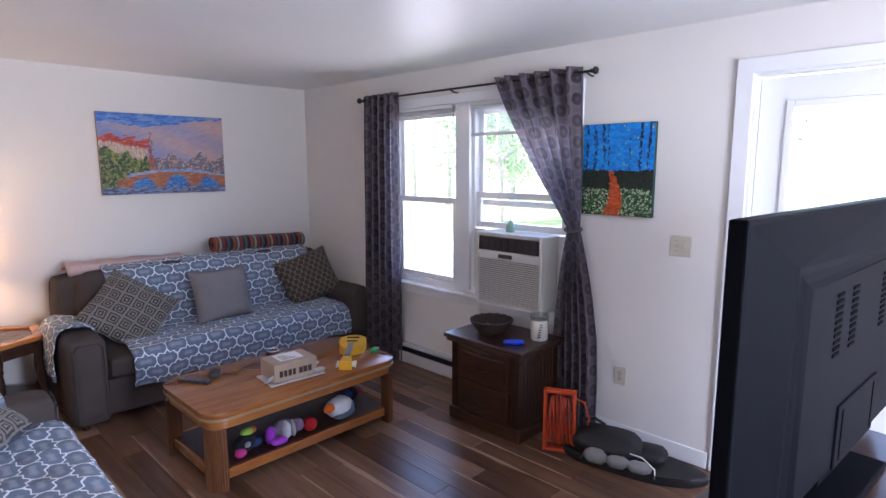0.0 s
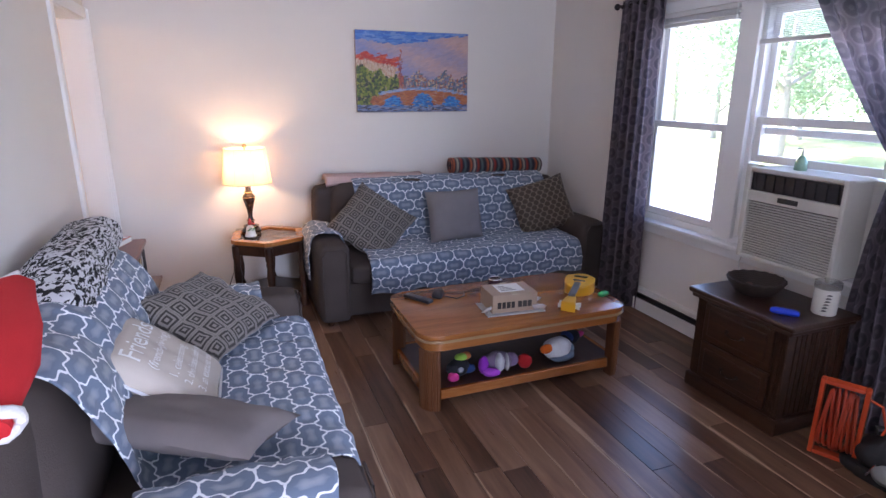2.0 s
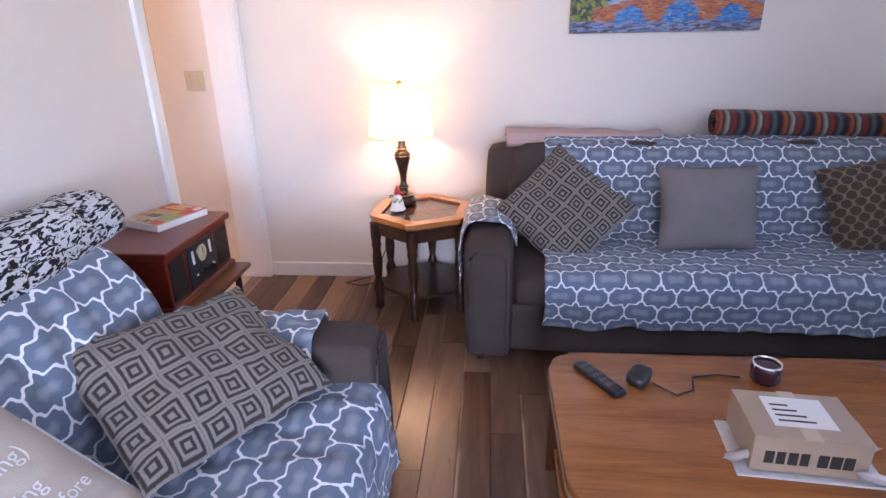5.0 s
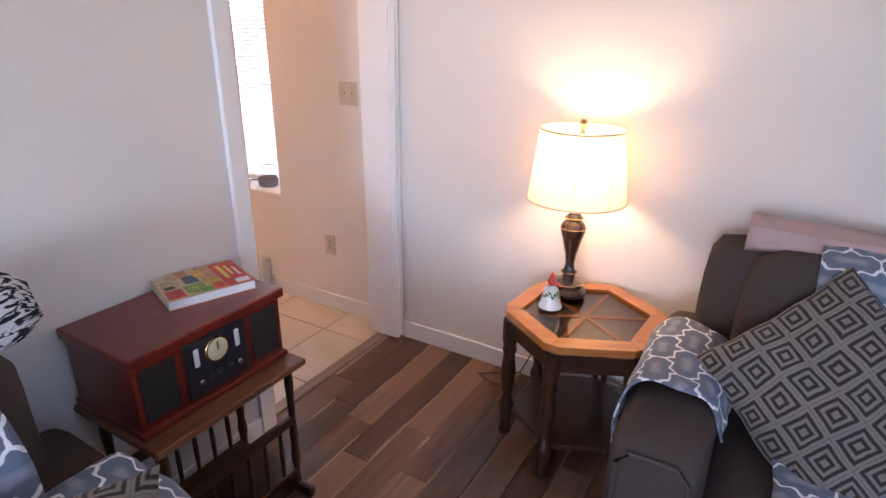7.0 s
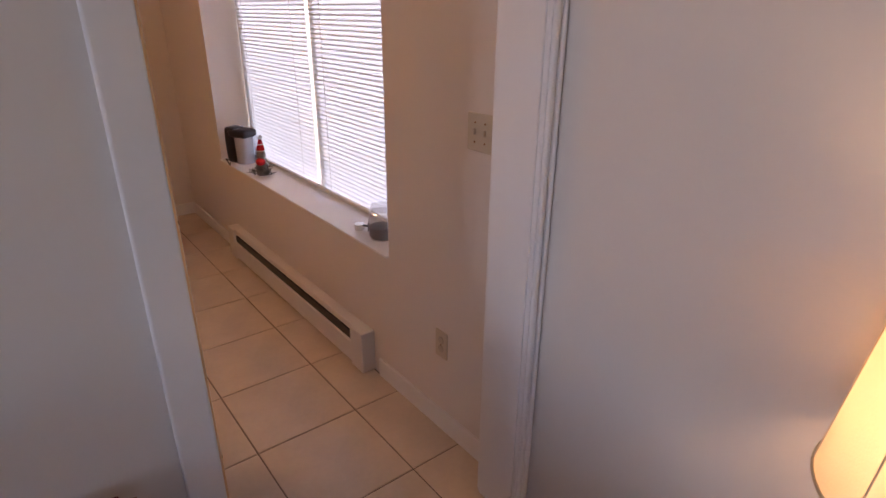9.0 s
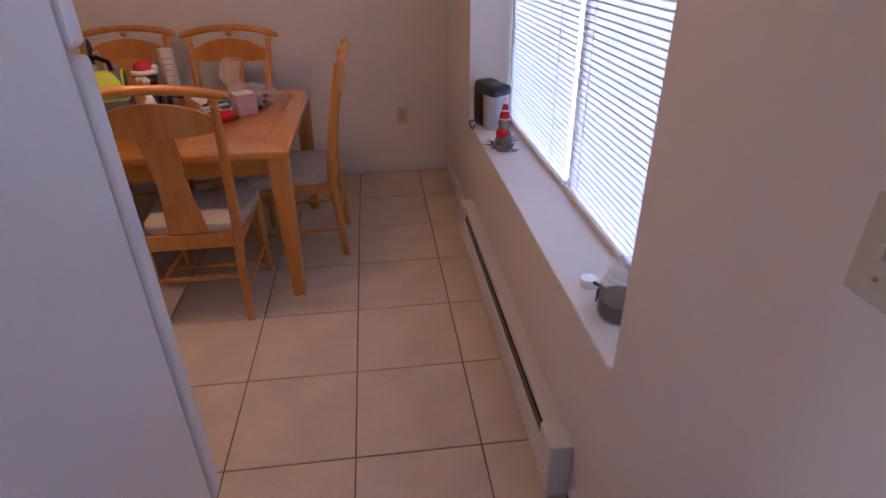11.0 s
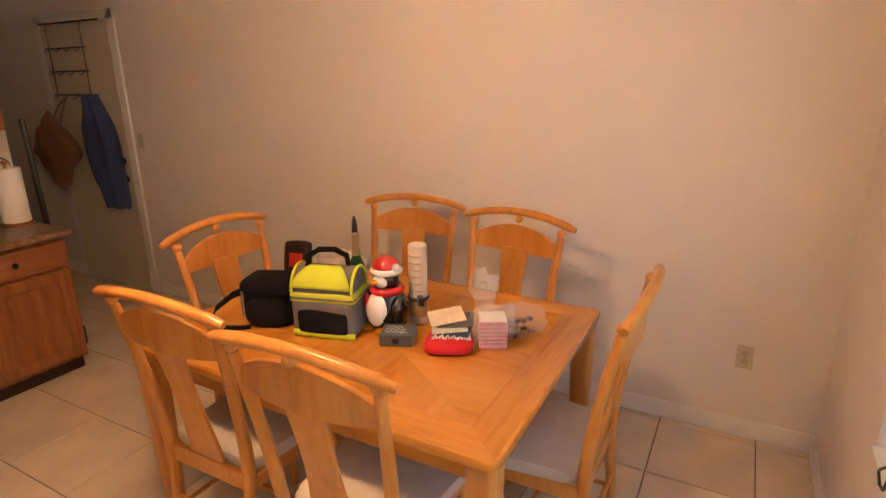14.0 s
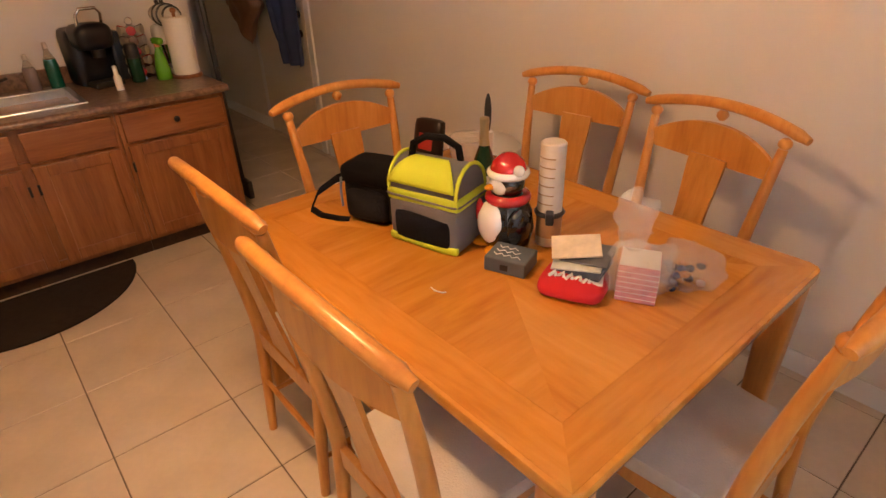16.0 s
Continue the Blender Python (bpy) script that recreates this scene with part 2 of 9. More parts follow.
def ogee(name, ground, line, pitch, width=0.17, swell=0.9):
    """Interlocking lantern-shaped cells outlined in light thread."""
    m, nt, b, u, v, weave = uvmat(name, pitch)
    x = mathn(nt, "MULTIPLY", u, 2 * math.pi)
    y = mathn(nt, "MULTIPLY", v, 2 * math.pi)
    p = mathn(nt, "ADD", x, y)
    q = mathn(nt, "SUBTRACT", x, y)

    def edge(s, o):
        bend = mathn(nt, "MULTIPLY_ADD", mathn(nt, "SINE", mathn(nt, "MULTIPLY", o, 3.0)), 0.22, mathn(nt, "MULTIPLY", mathn(nt, "SINE", o), swell))
        return mathn(nt, "ABSOLUTE", mathn(nt, "COSINE", mathn(nt, "MULTIPLY", mathn(nt, "SUBTRACT", s, bend), 0.5)))

    d = mathn(nt, "MINIMUM", edge(p, q), edge(q, p))
    d = mathn(nt, "ADD", d, mathn(nt, "MULTIPLY_ADD", weave, 0.07, -0.035))
    pale = tuple(0.8 * g + 0.2 * k for g, k in zip(ground, line))
    nt.links.new(ramp(nt, d, [(width * 0.85, line), (width * 1.2, ground), (0.75, ground), (1.0, pale)]), b.inputs["Base Color"])
    return m


def medallions(name, ground, dark, pitch=(0.15, 0.13)):
    """Staggered dark woven medallions on a mottled ground."""
    m, nt, b, u, v, weave = uvmat(name, pitch)

    def rad(du, dv):
        x = mathn(nt, "SUBTRACT", mathn(nt, "FRACT", mathn(nt, "ADD", u, du)), 0.5)
        y = mathn(nt, "SUBTRACT", mathn(nt, "FRACT", mathn(nt, "ADD", v, dv)), 0.5)
        return mathn(nt, "SQRT", mathn(nt, "ADD", mathn(nt, "MULTIPLY", x, mathn(nt, "MULTIPLY", x, 1.6)), mathn(nt, "MULTIPLY", y, y)))

    d = mathn(nt, "MINIMUM", rad(0.0, 0.0), rad(0.5, 0.5))
    d = mathn(nt, "ADD", d, mathn(nt, "MULTIPLY_ADD", weave, 0.16, -0.08))
    mid = tuple((g + k) / 2 for g, k in zip(ground, dark))
    nt.links.new(ramp(nt, d, [(0.08, mid), (0.13, dark), (0.27, dark), (0.33, ground), (0.42, mid)]), b.inputs["Base Color"])
    return m


def film(name, colour, clear=0.7, rough=0.15):
    """Thin clear plastic with a milky gloss."""
    m = mat(name, colour, rough=rough, var=0.05, scale=30, bump=0.2, bscale=60)
    nt = m.node_tree
    t = nt.nodes.new("ShaderNodeBsdfTransparent")
    mx = nt.nodes.new("ShaderNodeMixShader")
    mx.inputs[0].default_value = clear
    nt.links.new(nt.nodes["Principled BSDF"].outputs[0], mx.inputs[1])
    nt.links.new(t.outputs[0], mx.inputs[2])
    nt.links.new(mx.outputs[0], nt.nodes["Material Output"].inputs["Surface"])
    return m


def translucent(m, colour, amount):
    """Lets light through a cloth or paper material."""
    nt = m.node_tree
    b = nt.nodes["Principled BSDF"]
    out = nt.nodes["Material Output"]
    tr = nt.nodes.new("ShaderNodeBsdfTranslucent")
    tr.inputs["Color"].default_value = (*colour, 1)
    mx = nt.nodes.new("ShaderNodeMixShader")
    mx.inputs[0].default_value = amount
    nt.links.new(b.outputs[0], mx.inputs[1])
    nt.links.new(tr.outputs[0], mx.inputs[2])
    nt.links.new(mx.outputs[0], out.inputs["Surface"])
    return m


WALL = mat("cream_wall_paint", (0.74, 0.70, 0.66), rough=0.75, var=0.03, scale=1.5, bump=0.05, bscale=140)
CEIL = mat("ceiling_paint", (0.80, 0.79, 0.78), rough=0.42, var=0.03, scale=1.2, bump=0.06, bscale=60)
TRIM = mat("white_trim_paint", (0.80, 0.80, 0.80), rough=0.4, var=0.03, scale=4, bump=0.03, bscale=50)
PLANK = laminate()
TILE = mat("beige_tile", (0.64, 0.54, 0.43), rough=0.24, var=0.16, scale=4, bump=0.03, bscale=40)
GROUT = mat("dark_grout", (0.16, 0.12, 0.09), rough=0.9, var=0.2, scale=20)
SUBFLOOR = mat("subfloor", (0.03, 0.022, 0.018), rough=0.9)
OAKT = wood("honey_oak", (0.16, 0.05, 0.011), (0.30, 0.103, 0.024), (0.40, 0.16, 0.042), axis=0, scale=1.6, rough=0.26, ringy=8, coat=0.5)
# upright-grain copy of the oak for the table legs, in darker tones
OAKTX = wood("honey_oak_dark_upright", (0.08, 0.028, 0.009), (0.14, 0.05, 0.017), (0.21, 0.085, 0.03), axis=2, scale=1.6, rough=0.35, ringy=8, coat=0.2)
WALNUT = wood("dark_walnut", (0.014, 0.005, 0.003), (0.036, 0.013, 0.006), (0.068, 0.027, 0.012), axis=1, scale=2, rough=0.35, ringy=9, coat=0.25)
CHERRY = wood("cherry_veneer", (0.085, 0.008, 0.004), (0.15, 0.015, 0.007), (0.205, 0.026, 0.011), axis=1, scale=1.5, rough=0.33, ringy=5, coat=0.3)
MAPLE = wood("amber_maple", (0.40, 0.135, 0.015), (0.55, 0.225, 0.028), (0.64, 0.29, 0.046), axis=1, scale=1.2, rough=0.22, ringy=6, coat=0.6)
MAPLEX = wood("amber_maple_cross", (0.37, 0.122, 0.014), (0.51, 0.205, 0.025), (0.60, 0.265, 0.042), axis=0, scale=1.2, rough=0.22, ringy=6, coat=0.6)
CHAIRW = wood("light_maple", (0.40, 0.145, 0.025), (0.56, 0.235, 0.045), (0.66, 0.32, 0.075), axis=2, scale=1.4, rough=0.3, ringy=7, coat=0.3)
CABW = wood("oak_cabinet", (0.15, 0.048, 0.014), (0.27, 0.095, 0.028), (0.37, 0.15, 0.05), axis=2, scale=1.7, rough=0.4, ringy=10, coat=0.1)
CABWX = wood("oak_cabinet_rail", (0.15, 0.048, 0.014), (0.27, 0.095, 0.028), (0.37, 0.15, 0.05), axis=0, scale=1.7, rough=0.4, ringy=10, coat=0.1)
SOFAF = mat("taupe_upholstery", (0.072, 0.056, 0.050), rough=0.9, var=0.18, scale=4, bump=0.3, bscale=220, spec=0.2)
COVER = ogee("trellis_cover", (0.145, 0.185, 0.255), (0.82, 0.84, 0.88), (0.142, 0.15), width=0.125)
DIAM = diamonds("diamond_weave", (0.035, 0.03, 0.027), (0.22, 0.195, 0.175))
BROWNDIAM = trellis("brown_lattice_weave", (0.075, 0.055, 0.042), (0.20, 0.165, 0.125), pitch=(0.06, 0.075), width=0.1, amp=0.25)
BEIGE = mat("beige_linen", (0.52, 0.46, 0.40), rough=0.9, var=0.08, scale=9, bump=0.3, bscale=260, spec=0.2)
GREYC = mat("grey_plain_cushion", (0.21, 0.19, 0.19), rough=0.9, var=0.1, scale=7, bump=0.3, bscale=260, spec=0.2)
CURT = translucent(medallions("medallion_curtain", (0.20, 0.165, 0.18), (0.014, 0.010, 0.013)), (0.48, 0.43, 0.54), 0.28)
WHITEPL = mat("white_plastic", (0.72, 0.71, 0.69), rough=0.4, var=0.03, scale=5, bump=0.02)
ALMOND = mat("almond_plastic", (0.55, 0.50, 0.40), rough=0.4, var=0.03, scale=5, bump=0.02)
BLACKPL = mat("black_plastic", (0.02, 0.02, 0.024), rough=0.35, var=0.15, scale=8, bump=0.04)
DARKMET = mat("dark_metal", (0.05, 0.045, 0.045), rough=0.35, metal=0.8, var=0.1)
CHROME = mat("chrome", (0.75, 0.75, 0.75), rough=0.15, metal=1.0, var=0.05, bump=0)
BRASS = mat("brass", (0.6, 0.42, 0.2), rough=0.25, metal=1.0, var=0.1, bump=0)
GLASS = glassy("window_glass")
BLIND = translucent(mat("blind_slat", (0.83, 0.82, 0.80), rough=0.5, var=0.02, scale=3, bump=0), (0.88, 0.93, 1.0), 0.35)
SHADE = translucent(mat("lamp_shade_linen", (0.80, 0.74, 0.62), rough=0.9, var=0.05, scale=20, bump=0.2, bscale=240), (1.0, 0.80, 0.52), 0.3)
GRASS = mat("lawn", (0.20, 0.24, 0.10), rough=0.95, var=0.4, scale=1.2, bump=0.5, bscale=20)
PALE = mat("pale_concrete", (0.50, 0.49, 0.47), rough=0.9, var=0.1, scale=2, bump=0.2, bscale=30)
LEAF = translucent(mat("leaf", (0.12, 0.18, 0.10), rough=0.6, var=0.4, scale=1.5, bump=0), (0.34, 0.46, 0.30), 0.5)
BARK = mat("bark", (0.34, 0.31, 0.27), rough=0.95, var=0.35, scale=6, bump=0.6, bscale=30)


# ---- modelling helpers ----
def empty(name, m=None, label="", category="", group="", kind=""):
    ob = new(name)
    ob.empty_display_size = 0.1
    if m is not None:
        ob.matrix_world = m
    return tagged(ob, label, category, group, kind)


def part(name, bm, material, parent=None, label="", category="", kind="", smooth=False, m=None, group=""):
    me = bpy.data.meshes.new(name)
    bmesh.ops.recalc_face_normals(bm, faces=bm.faces)
    bm.to_mesh(me)
    bm.free()
    me.materials.append(material)
    if smooth:
        me.polygons.foreach_set("use_smooth", [True] * len(me.polygons))
        me.set_sharp_from_angle(angle=radians(42))
    ob = new(name, me)
    if parent is not None:
        ob.parent = parent
    if m is not None:
        ob.matrix_local = m
    return tagged(ob, label, category, group, kind)


def box(bm, x0, x1, y0, y1, z0, z1, bev=0.0, seg=2, m=None):
    r = bmesh.ops.create_cube(bm, size=1.0)
    vs = r["verts"]
    for v in vs:
        v.co = Vector(((x0 + x1) / 2 + v.co.x * (x1 - x0), (y0 + y1) / 2 + v.co.y * (y1 - y0), (z0 + z1) / 2 + v.co.z * (z1 - z0)))
    if bev:
        es = {e for v in vs for e in v.link_edges}
        res = bmesh.ops.bevel(bm, geom=list(es), offset=bev, segments=seg, profile=0.5, affect="EDGES")
        vs = list({v for f in res["faces"] for v in f.verts} | {v for v in vs if v.is_valid})
    if m is not None:
        bmesh.ops.transform(bm, matrix=m, verts=[v for v in vs if v.is_valid])
    return bm


def B(*a, **k):
    return box(bmesh.new(), *a, **k)


def tube(bm, pts, r, n=8, closed=False):
    """A round bar along points; r is one radius or one for each point."""
    pts = [Vector(p) for p in pts]
    rs = r if isinstance(r, (list, tuple)) else [r] * len(pts)
    rings = []
    ref = None
    for i, p in enumerate(pts):
        a, b = pts[max(i - 1, 0)], pts[min(i + 1, len(pts) - 1)]
        if closed:
            a, b = pts[i - 1], pts[(i + 1) % len(pts)]
        d = (b - a).normalized()
        if ref is None or abs(ref.dot(d)) > 0.95:
            ref = Vector((0, 0, 1)) if abs(d.z) < 0.9 else Vector((1, 0, 0))
        u = d.cross(ref).normalized()
        w = u.cross(d).normalized()
        ref = w
        rings.append([bm.verts.new(p + rs[i] * (math.cos(2 * math.pi * k / n) * u + math.sin(2 * math.pi * k / n) * w)) for k in range(n)])
    for i in range(len(rings) if closed else len(rings) - 1):
        A, C = rings[i], rings[(i + 1) % len(rings)]
        for k in range(n):
            bm.faces.new((A[k], A[(k + 1) % n], C[(k + 1) % n], C[k]))
    if not closed:
        bm.faces.new(rings[0][::-1])
        bm.faces.new(rings[-1])
    return bm


def lathe(bm, prof, n=24, at=(0, 0, 0), sx=1.0, sy=1.0):
    """A turned body from (radius, height) pairs, bottom to top."""
    at = Vector(at)
    rings = []
    for r, z in prof:
        r = max(r, 0.0004)
        rings.append([bm.verts.new(at + Vector((sx * r * math.cos(2 * math.pi * k / n), sy * r * math.sin(2 * math.pi * k / n), z))) for k in range(n)])
    for A, C in zip(rings, rings[1:]):
        for k in range(n):
            bm.faces.new((A[k], A[(k + 1) % n], C[(k + 1) % n], C[k]))
    bm.faces.new(rings[0][::-1])
    bm.faces.new(rings[-1])
    return bm


def sheet(fn, nu, nv, lu, lv, close_u=False):
    """A cloth surface from fn(u, v), u and v from 0 to 1, with UVs in metres."""
    bm = bmesh.new()
    uv = bm.loops.layers.uv.new("UVMap")
    g = [[bm.verts.new(fn(i / nu, j / nv)) for j in range(nv + 1)] for i in range(nu + 1)]
    for i in range(nu):
        for j in range(nv):
            f = bm.faces.new((g[i][j], g[i + 1][j], g[i + 1][j + 1], g[i][j + 1]))
            for l, (a, c) in zip(f.loops, ((i, j), (i + 1, j), (i + 1, j + 1), (i, j + 1))):
                l[uv].uv = (a / nu * lu, c / nv * lv)
    return bm


def pillow(w, h, t, n=14, sag=0.0, seed=0, ears=0.06):
    """A stuffed cushion lying in its own x-z plane, standing on z = 0, with pointed corners."""
    bm = bmesh.new()
    uv = bm.loops.layers.uv.new("UVMap")
    for side in (1, -1):
        g = []
        for i in range(n + 1):
            row = []
            for j in range(n + 1):
                a, b = 2 * i / n - 1, 2 * j / n - 1
                k = max(0.0, (1 - a ** 4) * (1 - b ** 4)) ** 0.55
                pin = 1 - ears * (1 - abs(a) ** 2) * abs(b) ** 3
                pin2 = 1 - ears * (1 - abs(b) ** 2) * abs(a) ** 3
                wr = 0.006 * noise.noise(Vector((a * 2.3 + seed, b * 2.3, side)))+ 0.004 * noise.noise(Vector((a * 6 + seed, b * 5, side)))
                x = a * w / 2 * pin2
                z = h / 2 + b * h / 2 * pin
                z -= sag * (1 - a * a) * (1 + b) / 2
                row.append(bm.verts.new((x, side * (t / 2 * k + wr * k), z)))
            g.append(row)
        for i in range(n):
            for j in range(n):
                q = [(i, j), (i + 1, j), (i + 1, j + 1), (i, j + 1)]
                if side > 0:
                    q = q[::-1]
                f = bm.faces.new([g[a][c] for a, c in q])
                for l, (a, c) in zip(f.loops, q):
                    l[uv].uv = (a / n * w, c / n * h + (2 if side > 0 else 0))
    bmesh.ops.remove_doubles(bm, verts=bm.verts, dist=0.0008)
    return bm


def solid(ob, t, offset=-1.0):
    md = ob.modifiers.new("thickness", "SOLIDIFY")
    md.thickness, md.offset = t, offset
    return ob


def frame_bars(bm, axis, x, a0, a1, z0, z1, w, d, bev=0.004):
    """A rectangular frame of bars in the plane x = const (axis 'x') or y = const (axis 'y'), w wide and d deep."""
    def bar(p0, p1, q0, q1):
        if axis == "x":
            box(bm, x - d / 2, x + d / 2, p0, p1, q0, q1, bev)
        else:
            box(bm, p0, p1, x - d / 2, x + d / 2, q0, q1, bev)
    bar(a0, a0 + w, z0, z1)
    bar(a1 - w, a1, z0, z1)
    bar(a0 + w, a1 - w, z0, z0 + w)
    bar(a0 + w, a1 - w, z1 - w, z1)
    return bm

# ---- structure ----
WX, WY, KY, FX = 3.43, 5.145, 5.20, -4.235
PX0, PX1 = -0.47, -0.33
H = 2.45
T = 0.16
SOUTH = -1.9
HX = -3.32
CY = 0.66
WIN_Y0, WIN_Y1, WIN_Z0, WIN_Z1 = 2.04, 3.84, 0.72, 2.17
DR_Y0, DR_Y1, DR_Z = 0.13, 1.025, 2.165
OP_Y0, OP_Y1, OP_Z = 4.215, 5.105, 2.13
KW_X0, KW_X1, KW_Z0, KW_Z1 = -3.30, -1.205, 0.635, 2.12


def structure(name, bm, m, label, category="", smooth=False):
    return part(name, bm, m, None, label, category or name.split("_")[0], "structure", smooth)


bm = bmesh.new()
for y0, y1, z0, z1 in ((SOUTH - T, DR_Y0, 0, H), (DR_Y0, DR_Y1, DR_Z, H), (DR_Y1, WIN_Y0, 0, H), (WIN_Y0, WIN_Y1, 0, WIN_Z0), (WIN_Y0, WIN_Y1, WIN_Z1, H), (WIN_Y1, WY, 0, H)):
    box(bm, WX, WX + T, y0, y1, z0, z1)
structure("wall_east", bm, WALL, "cream painted wall with a double window and a door")
structure("wall_north", B(PX1 - 0.002, WX + T, WY, KY + 0.3, 0, H), WALL, "cream painted living room wall behind the sofa")
bm = bmesh.new()
for x0, x1, z0, z1 in ((FX - T, KW_X0, 0, H), (KW_X0, KW_X1, 0, KW_Z0), (KW_X0, KW_X1, KW_Z1, H), (KW_X1, PX1 - 0.004, 0, H)):
    box(bm, x0, x1, KY, KY + 0.3, z0, z1)
structure("wall_kitchen_north", bm, WALL, "cream kitchen wall with a deep window recess")
bm = bmesh.new()
for y0, y1, z0, z1 in ((SOUTH, OP_Y0, 0, H), (OP_Y0, OP_Y1, OP_Z, H), (OP_Y1, WY, 0, H)):
    box(bm, PX0, PX1, y0, y1, z0, z1)
structure("wall_partition", bm, WALL, "cream partition wall with a cased opening to the kitchen")
structure("wall_kitchen_west", B(FX - T, FX, SOUTH - T, KY, 0, H), WALL, "cream kitchen wall behind the dining table")
structure("wall_kitchen_south", B(HX, PX0, CY - 0.12, CY, 0, H), WALL, "cream wall behind the kitchen counter")
structure("wall_hall_east", B(HX, HX + 0.12, SOUTH, CY - 0.12, 0, H), WALL, "cream hall wall")
bm = bmesh.new()
for x0, x1, z0, z1 in ((FX, 0.95, 0, H), (0.95, 2.55, 0, 0.6), (0.95, 2.55, 2.2, H), (2.55, WX, 0, H)):
    box(bm, x0, x1, SOUTH - T, SOUTH, z0, z1)
structure("wall_south", bm, WALL, "plain cream wall with a wide window behind the television")
w3 = empty("window_3", pose(0, SOUTH - 0.08, 0), "white framed window lighting the living room from behind", "window", kind="structure")
part("window_frame", frame_bars(bmesh.new(), "y", 0.03, 0.951, 2.549, 0.601, 2.199, 0.05, 0.06), TRIM, w3)
part("mullion", B(1.72, 1.78, 0.0, 0.05, 0.65, 2.15, 0.004), TRIM, w3)
structure("ceiling", B(FX - T, WX + T, SOUTH - T, KY + 0.3, H, H + 0.15), CEIL, "white semi-gloss painted ceiling")
structure("ground", B(-300, 300, -300, 300, -0.6, -0.45), GRASS, "sunlit lawn outside the house", "ground")
structure("road", B(5.2, 13, -40, 60, -0.45, -0.44), PALE, "pale sunlit concrete drive outside", "road")
structure("foundation", B(FX - T, WX + T, SOUTH - T, KY + 0.3, -0.45, -0.03), PALE, "concrete slab under the house", "foundation")
floor = structure("floor", B(PX0 + 0.06, WX, SOUTH, WY, -0.03, -0.006), SUBFLOOR, "dark brown laminate plank floor of the living room")
floor_k = structure("floor_kitchen", B(FX, PX0 + 0.06, SOUTH, KY, -0.03, -0.004), GROUT, "beige ceramic tile floor with dark grout", "floor")
structure("threshold", B(-0.435, -0.375, OP_Y0 - 0.005, OP_Y1 + 0.005, -0.005, 0.008, 0.004), wood("threshold_wood", (0.12, 0.08, 0.06), (0.2, 0.14, 0.11), (0.28, 0.2, 0.16), axis=1), "grey-brown wooden threshold strip", "threshold")

# baseboards
def baseboard(x0, y0, x1, y1, nx, ny, h=0.095, t=0.014):
    bm = bmesh.new()
    if nx:
        a, b = sorted((x0, x0 + nx * t))
        box(bm, a, b, min(y0, y1), max(y0, y1), 0, h, 0.004)
    else:
        a, b = sorted((y0, y0 + ny * t))
        box(bm, min(x0, x1), max(x0, x1), a, b, 0, h, 0.004)
    structure("baseboard", bm, TRIM, "white painted wooden baseboard", "baseboard")


baseboard(PX1 + 0.035, WY, WX - 0.02, WY, 0, -1)
baseboard(WX, SOUTH, WX, DR_Y0 - 0.09, -1, 0)
baseboard(WX, DR_Y1 + 0.09, WX, 2.55, -1, 0)
baseboard(PX1, SOUTH, PX1, OP_Y0 - 0.03, 1, 0)
baseboard(-1.3, KY, PX0 - 0.075, KY, 0, -1)
baseboard(FX + 0.015, KY, -3.2, KY, 0, -1)
baseboard(FX, 0.60, FX, KY, 1, 0)
baseboard(FX, SOUTH, FX, -0.5, 1, 0)

# cased opening
bm = bmesh.new()
box(bm, PX0 - 0.006, PX1 + 0.006, OP_Y1 - 0.02, OP_Y1 - 0.001, 0.008, OP_Z - 0.02, 0.002)
box(bm, PX0 - 0.006, PX1 + 0.006, OP_Y0 + 0.001, OP_Y0 + 0.02, 0.008, OP_Z - 0.02, 0.002)
box(bm, PX0 - 0.006, PX1 + 0.006, OP_Y0, OP_Y1, OP_Z - 0.02, OP_Z - 0.001, 0.002)
structure("trim_jamb", bm, TRIM, "white painted jamb boards of the opening", "trim")
bm = bmesh.new()
for s, x in ((1, PX1), (-1, PX0)):
    a, b = sorted((x, x + s * 0.02))
    a2, b2 = sorted((x + s * 0.004, x + s * 0.03))
    box(bm, a, b, OP_Y1 - 0.014, OP_Y1 + (0.036 if s > 0 else 0.08), 0.003, OP_Z + 0.06, 0.004)
    box(bm, a2, b2, OP_Y1 - 0.008, OP_Y1 + 0.006, 0.004, OP_Z + 0.055, 0.004)
    box(bm, a2, b2, OP_Y1 + 0.02, OP_Y1 + 0.033, 0.004, OP_Z + 0.055, 0.004)
    box(bm, a, b, OP_Y0 - 0.055, OP_Y0 + 0.014, 0.003, OP_Z + 0.06, 0.004)
    box(bm, a, b, OP_Y0 - 0.055, OP_Y1 + 0.036, OP_Z - 0.014, OP_Z + 0.06, 0.004)
structure("trim_casing", bm, TRIM, "white painted moulded door casing", "trim")

# living room window: two single-hung units with a post between
win = empty("window_1", pose(WX, 0, 0), "white double living room window with raised blinds", "window", kind="structure")
bm = bmesh.new()
d0, d1 = 0.03, 0.12
for y0, y1 in ((WIN_Y0, WIN_Y0 + 0.06), (WIN_Y1 - 0.06, WIN_Y1), (2.90, 3.10)):
    box(bm, d0, d1, y0, y1, WIN_Z0 + 0.05, WIN_Z1 - 0.05, 0.004)
box(bm, d0, d1, WIN_Y0, WIN_Y1, WIN_Z0, WIN_Z0 + 0.05, 0.004)
box(bm, d0, d1, WIN_Y0, WIN_Y1, WIN_Z1 - 0.05, WIN_Z1, 0.004)
part("window_frame", bm, TRIM, win)
part("mullion", B(0.0, d0 + 0.002, 2.93, 3.07, WIN_Z0 + 0.03, WIN_Z1 - 0.02, 0.005), TRIM, win)
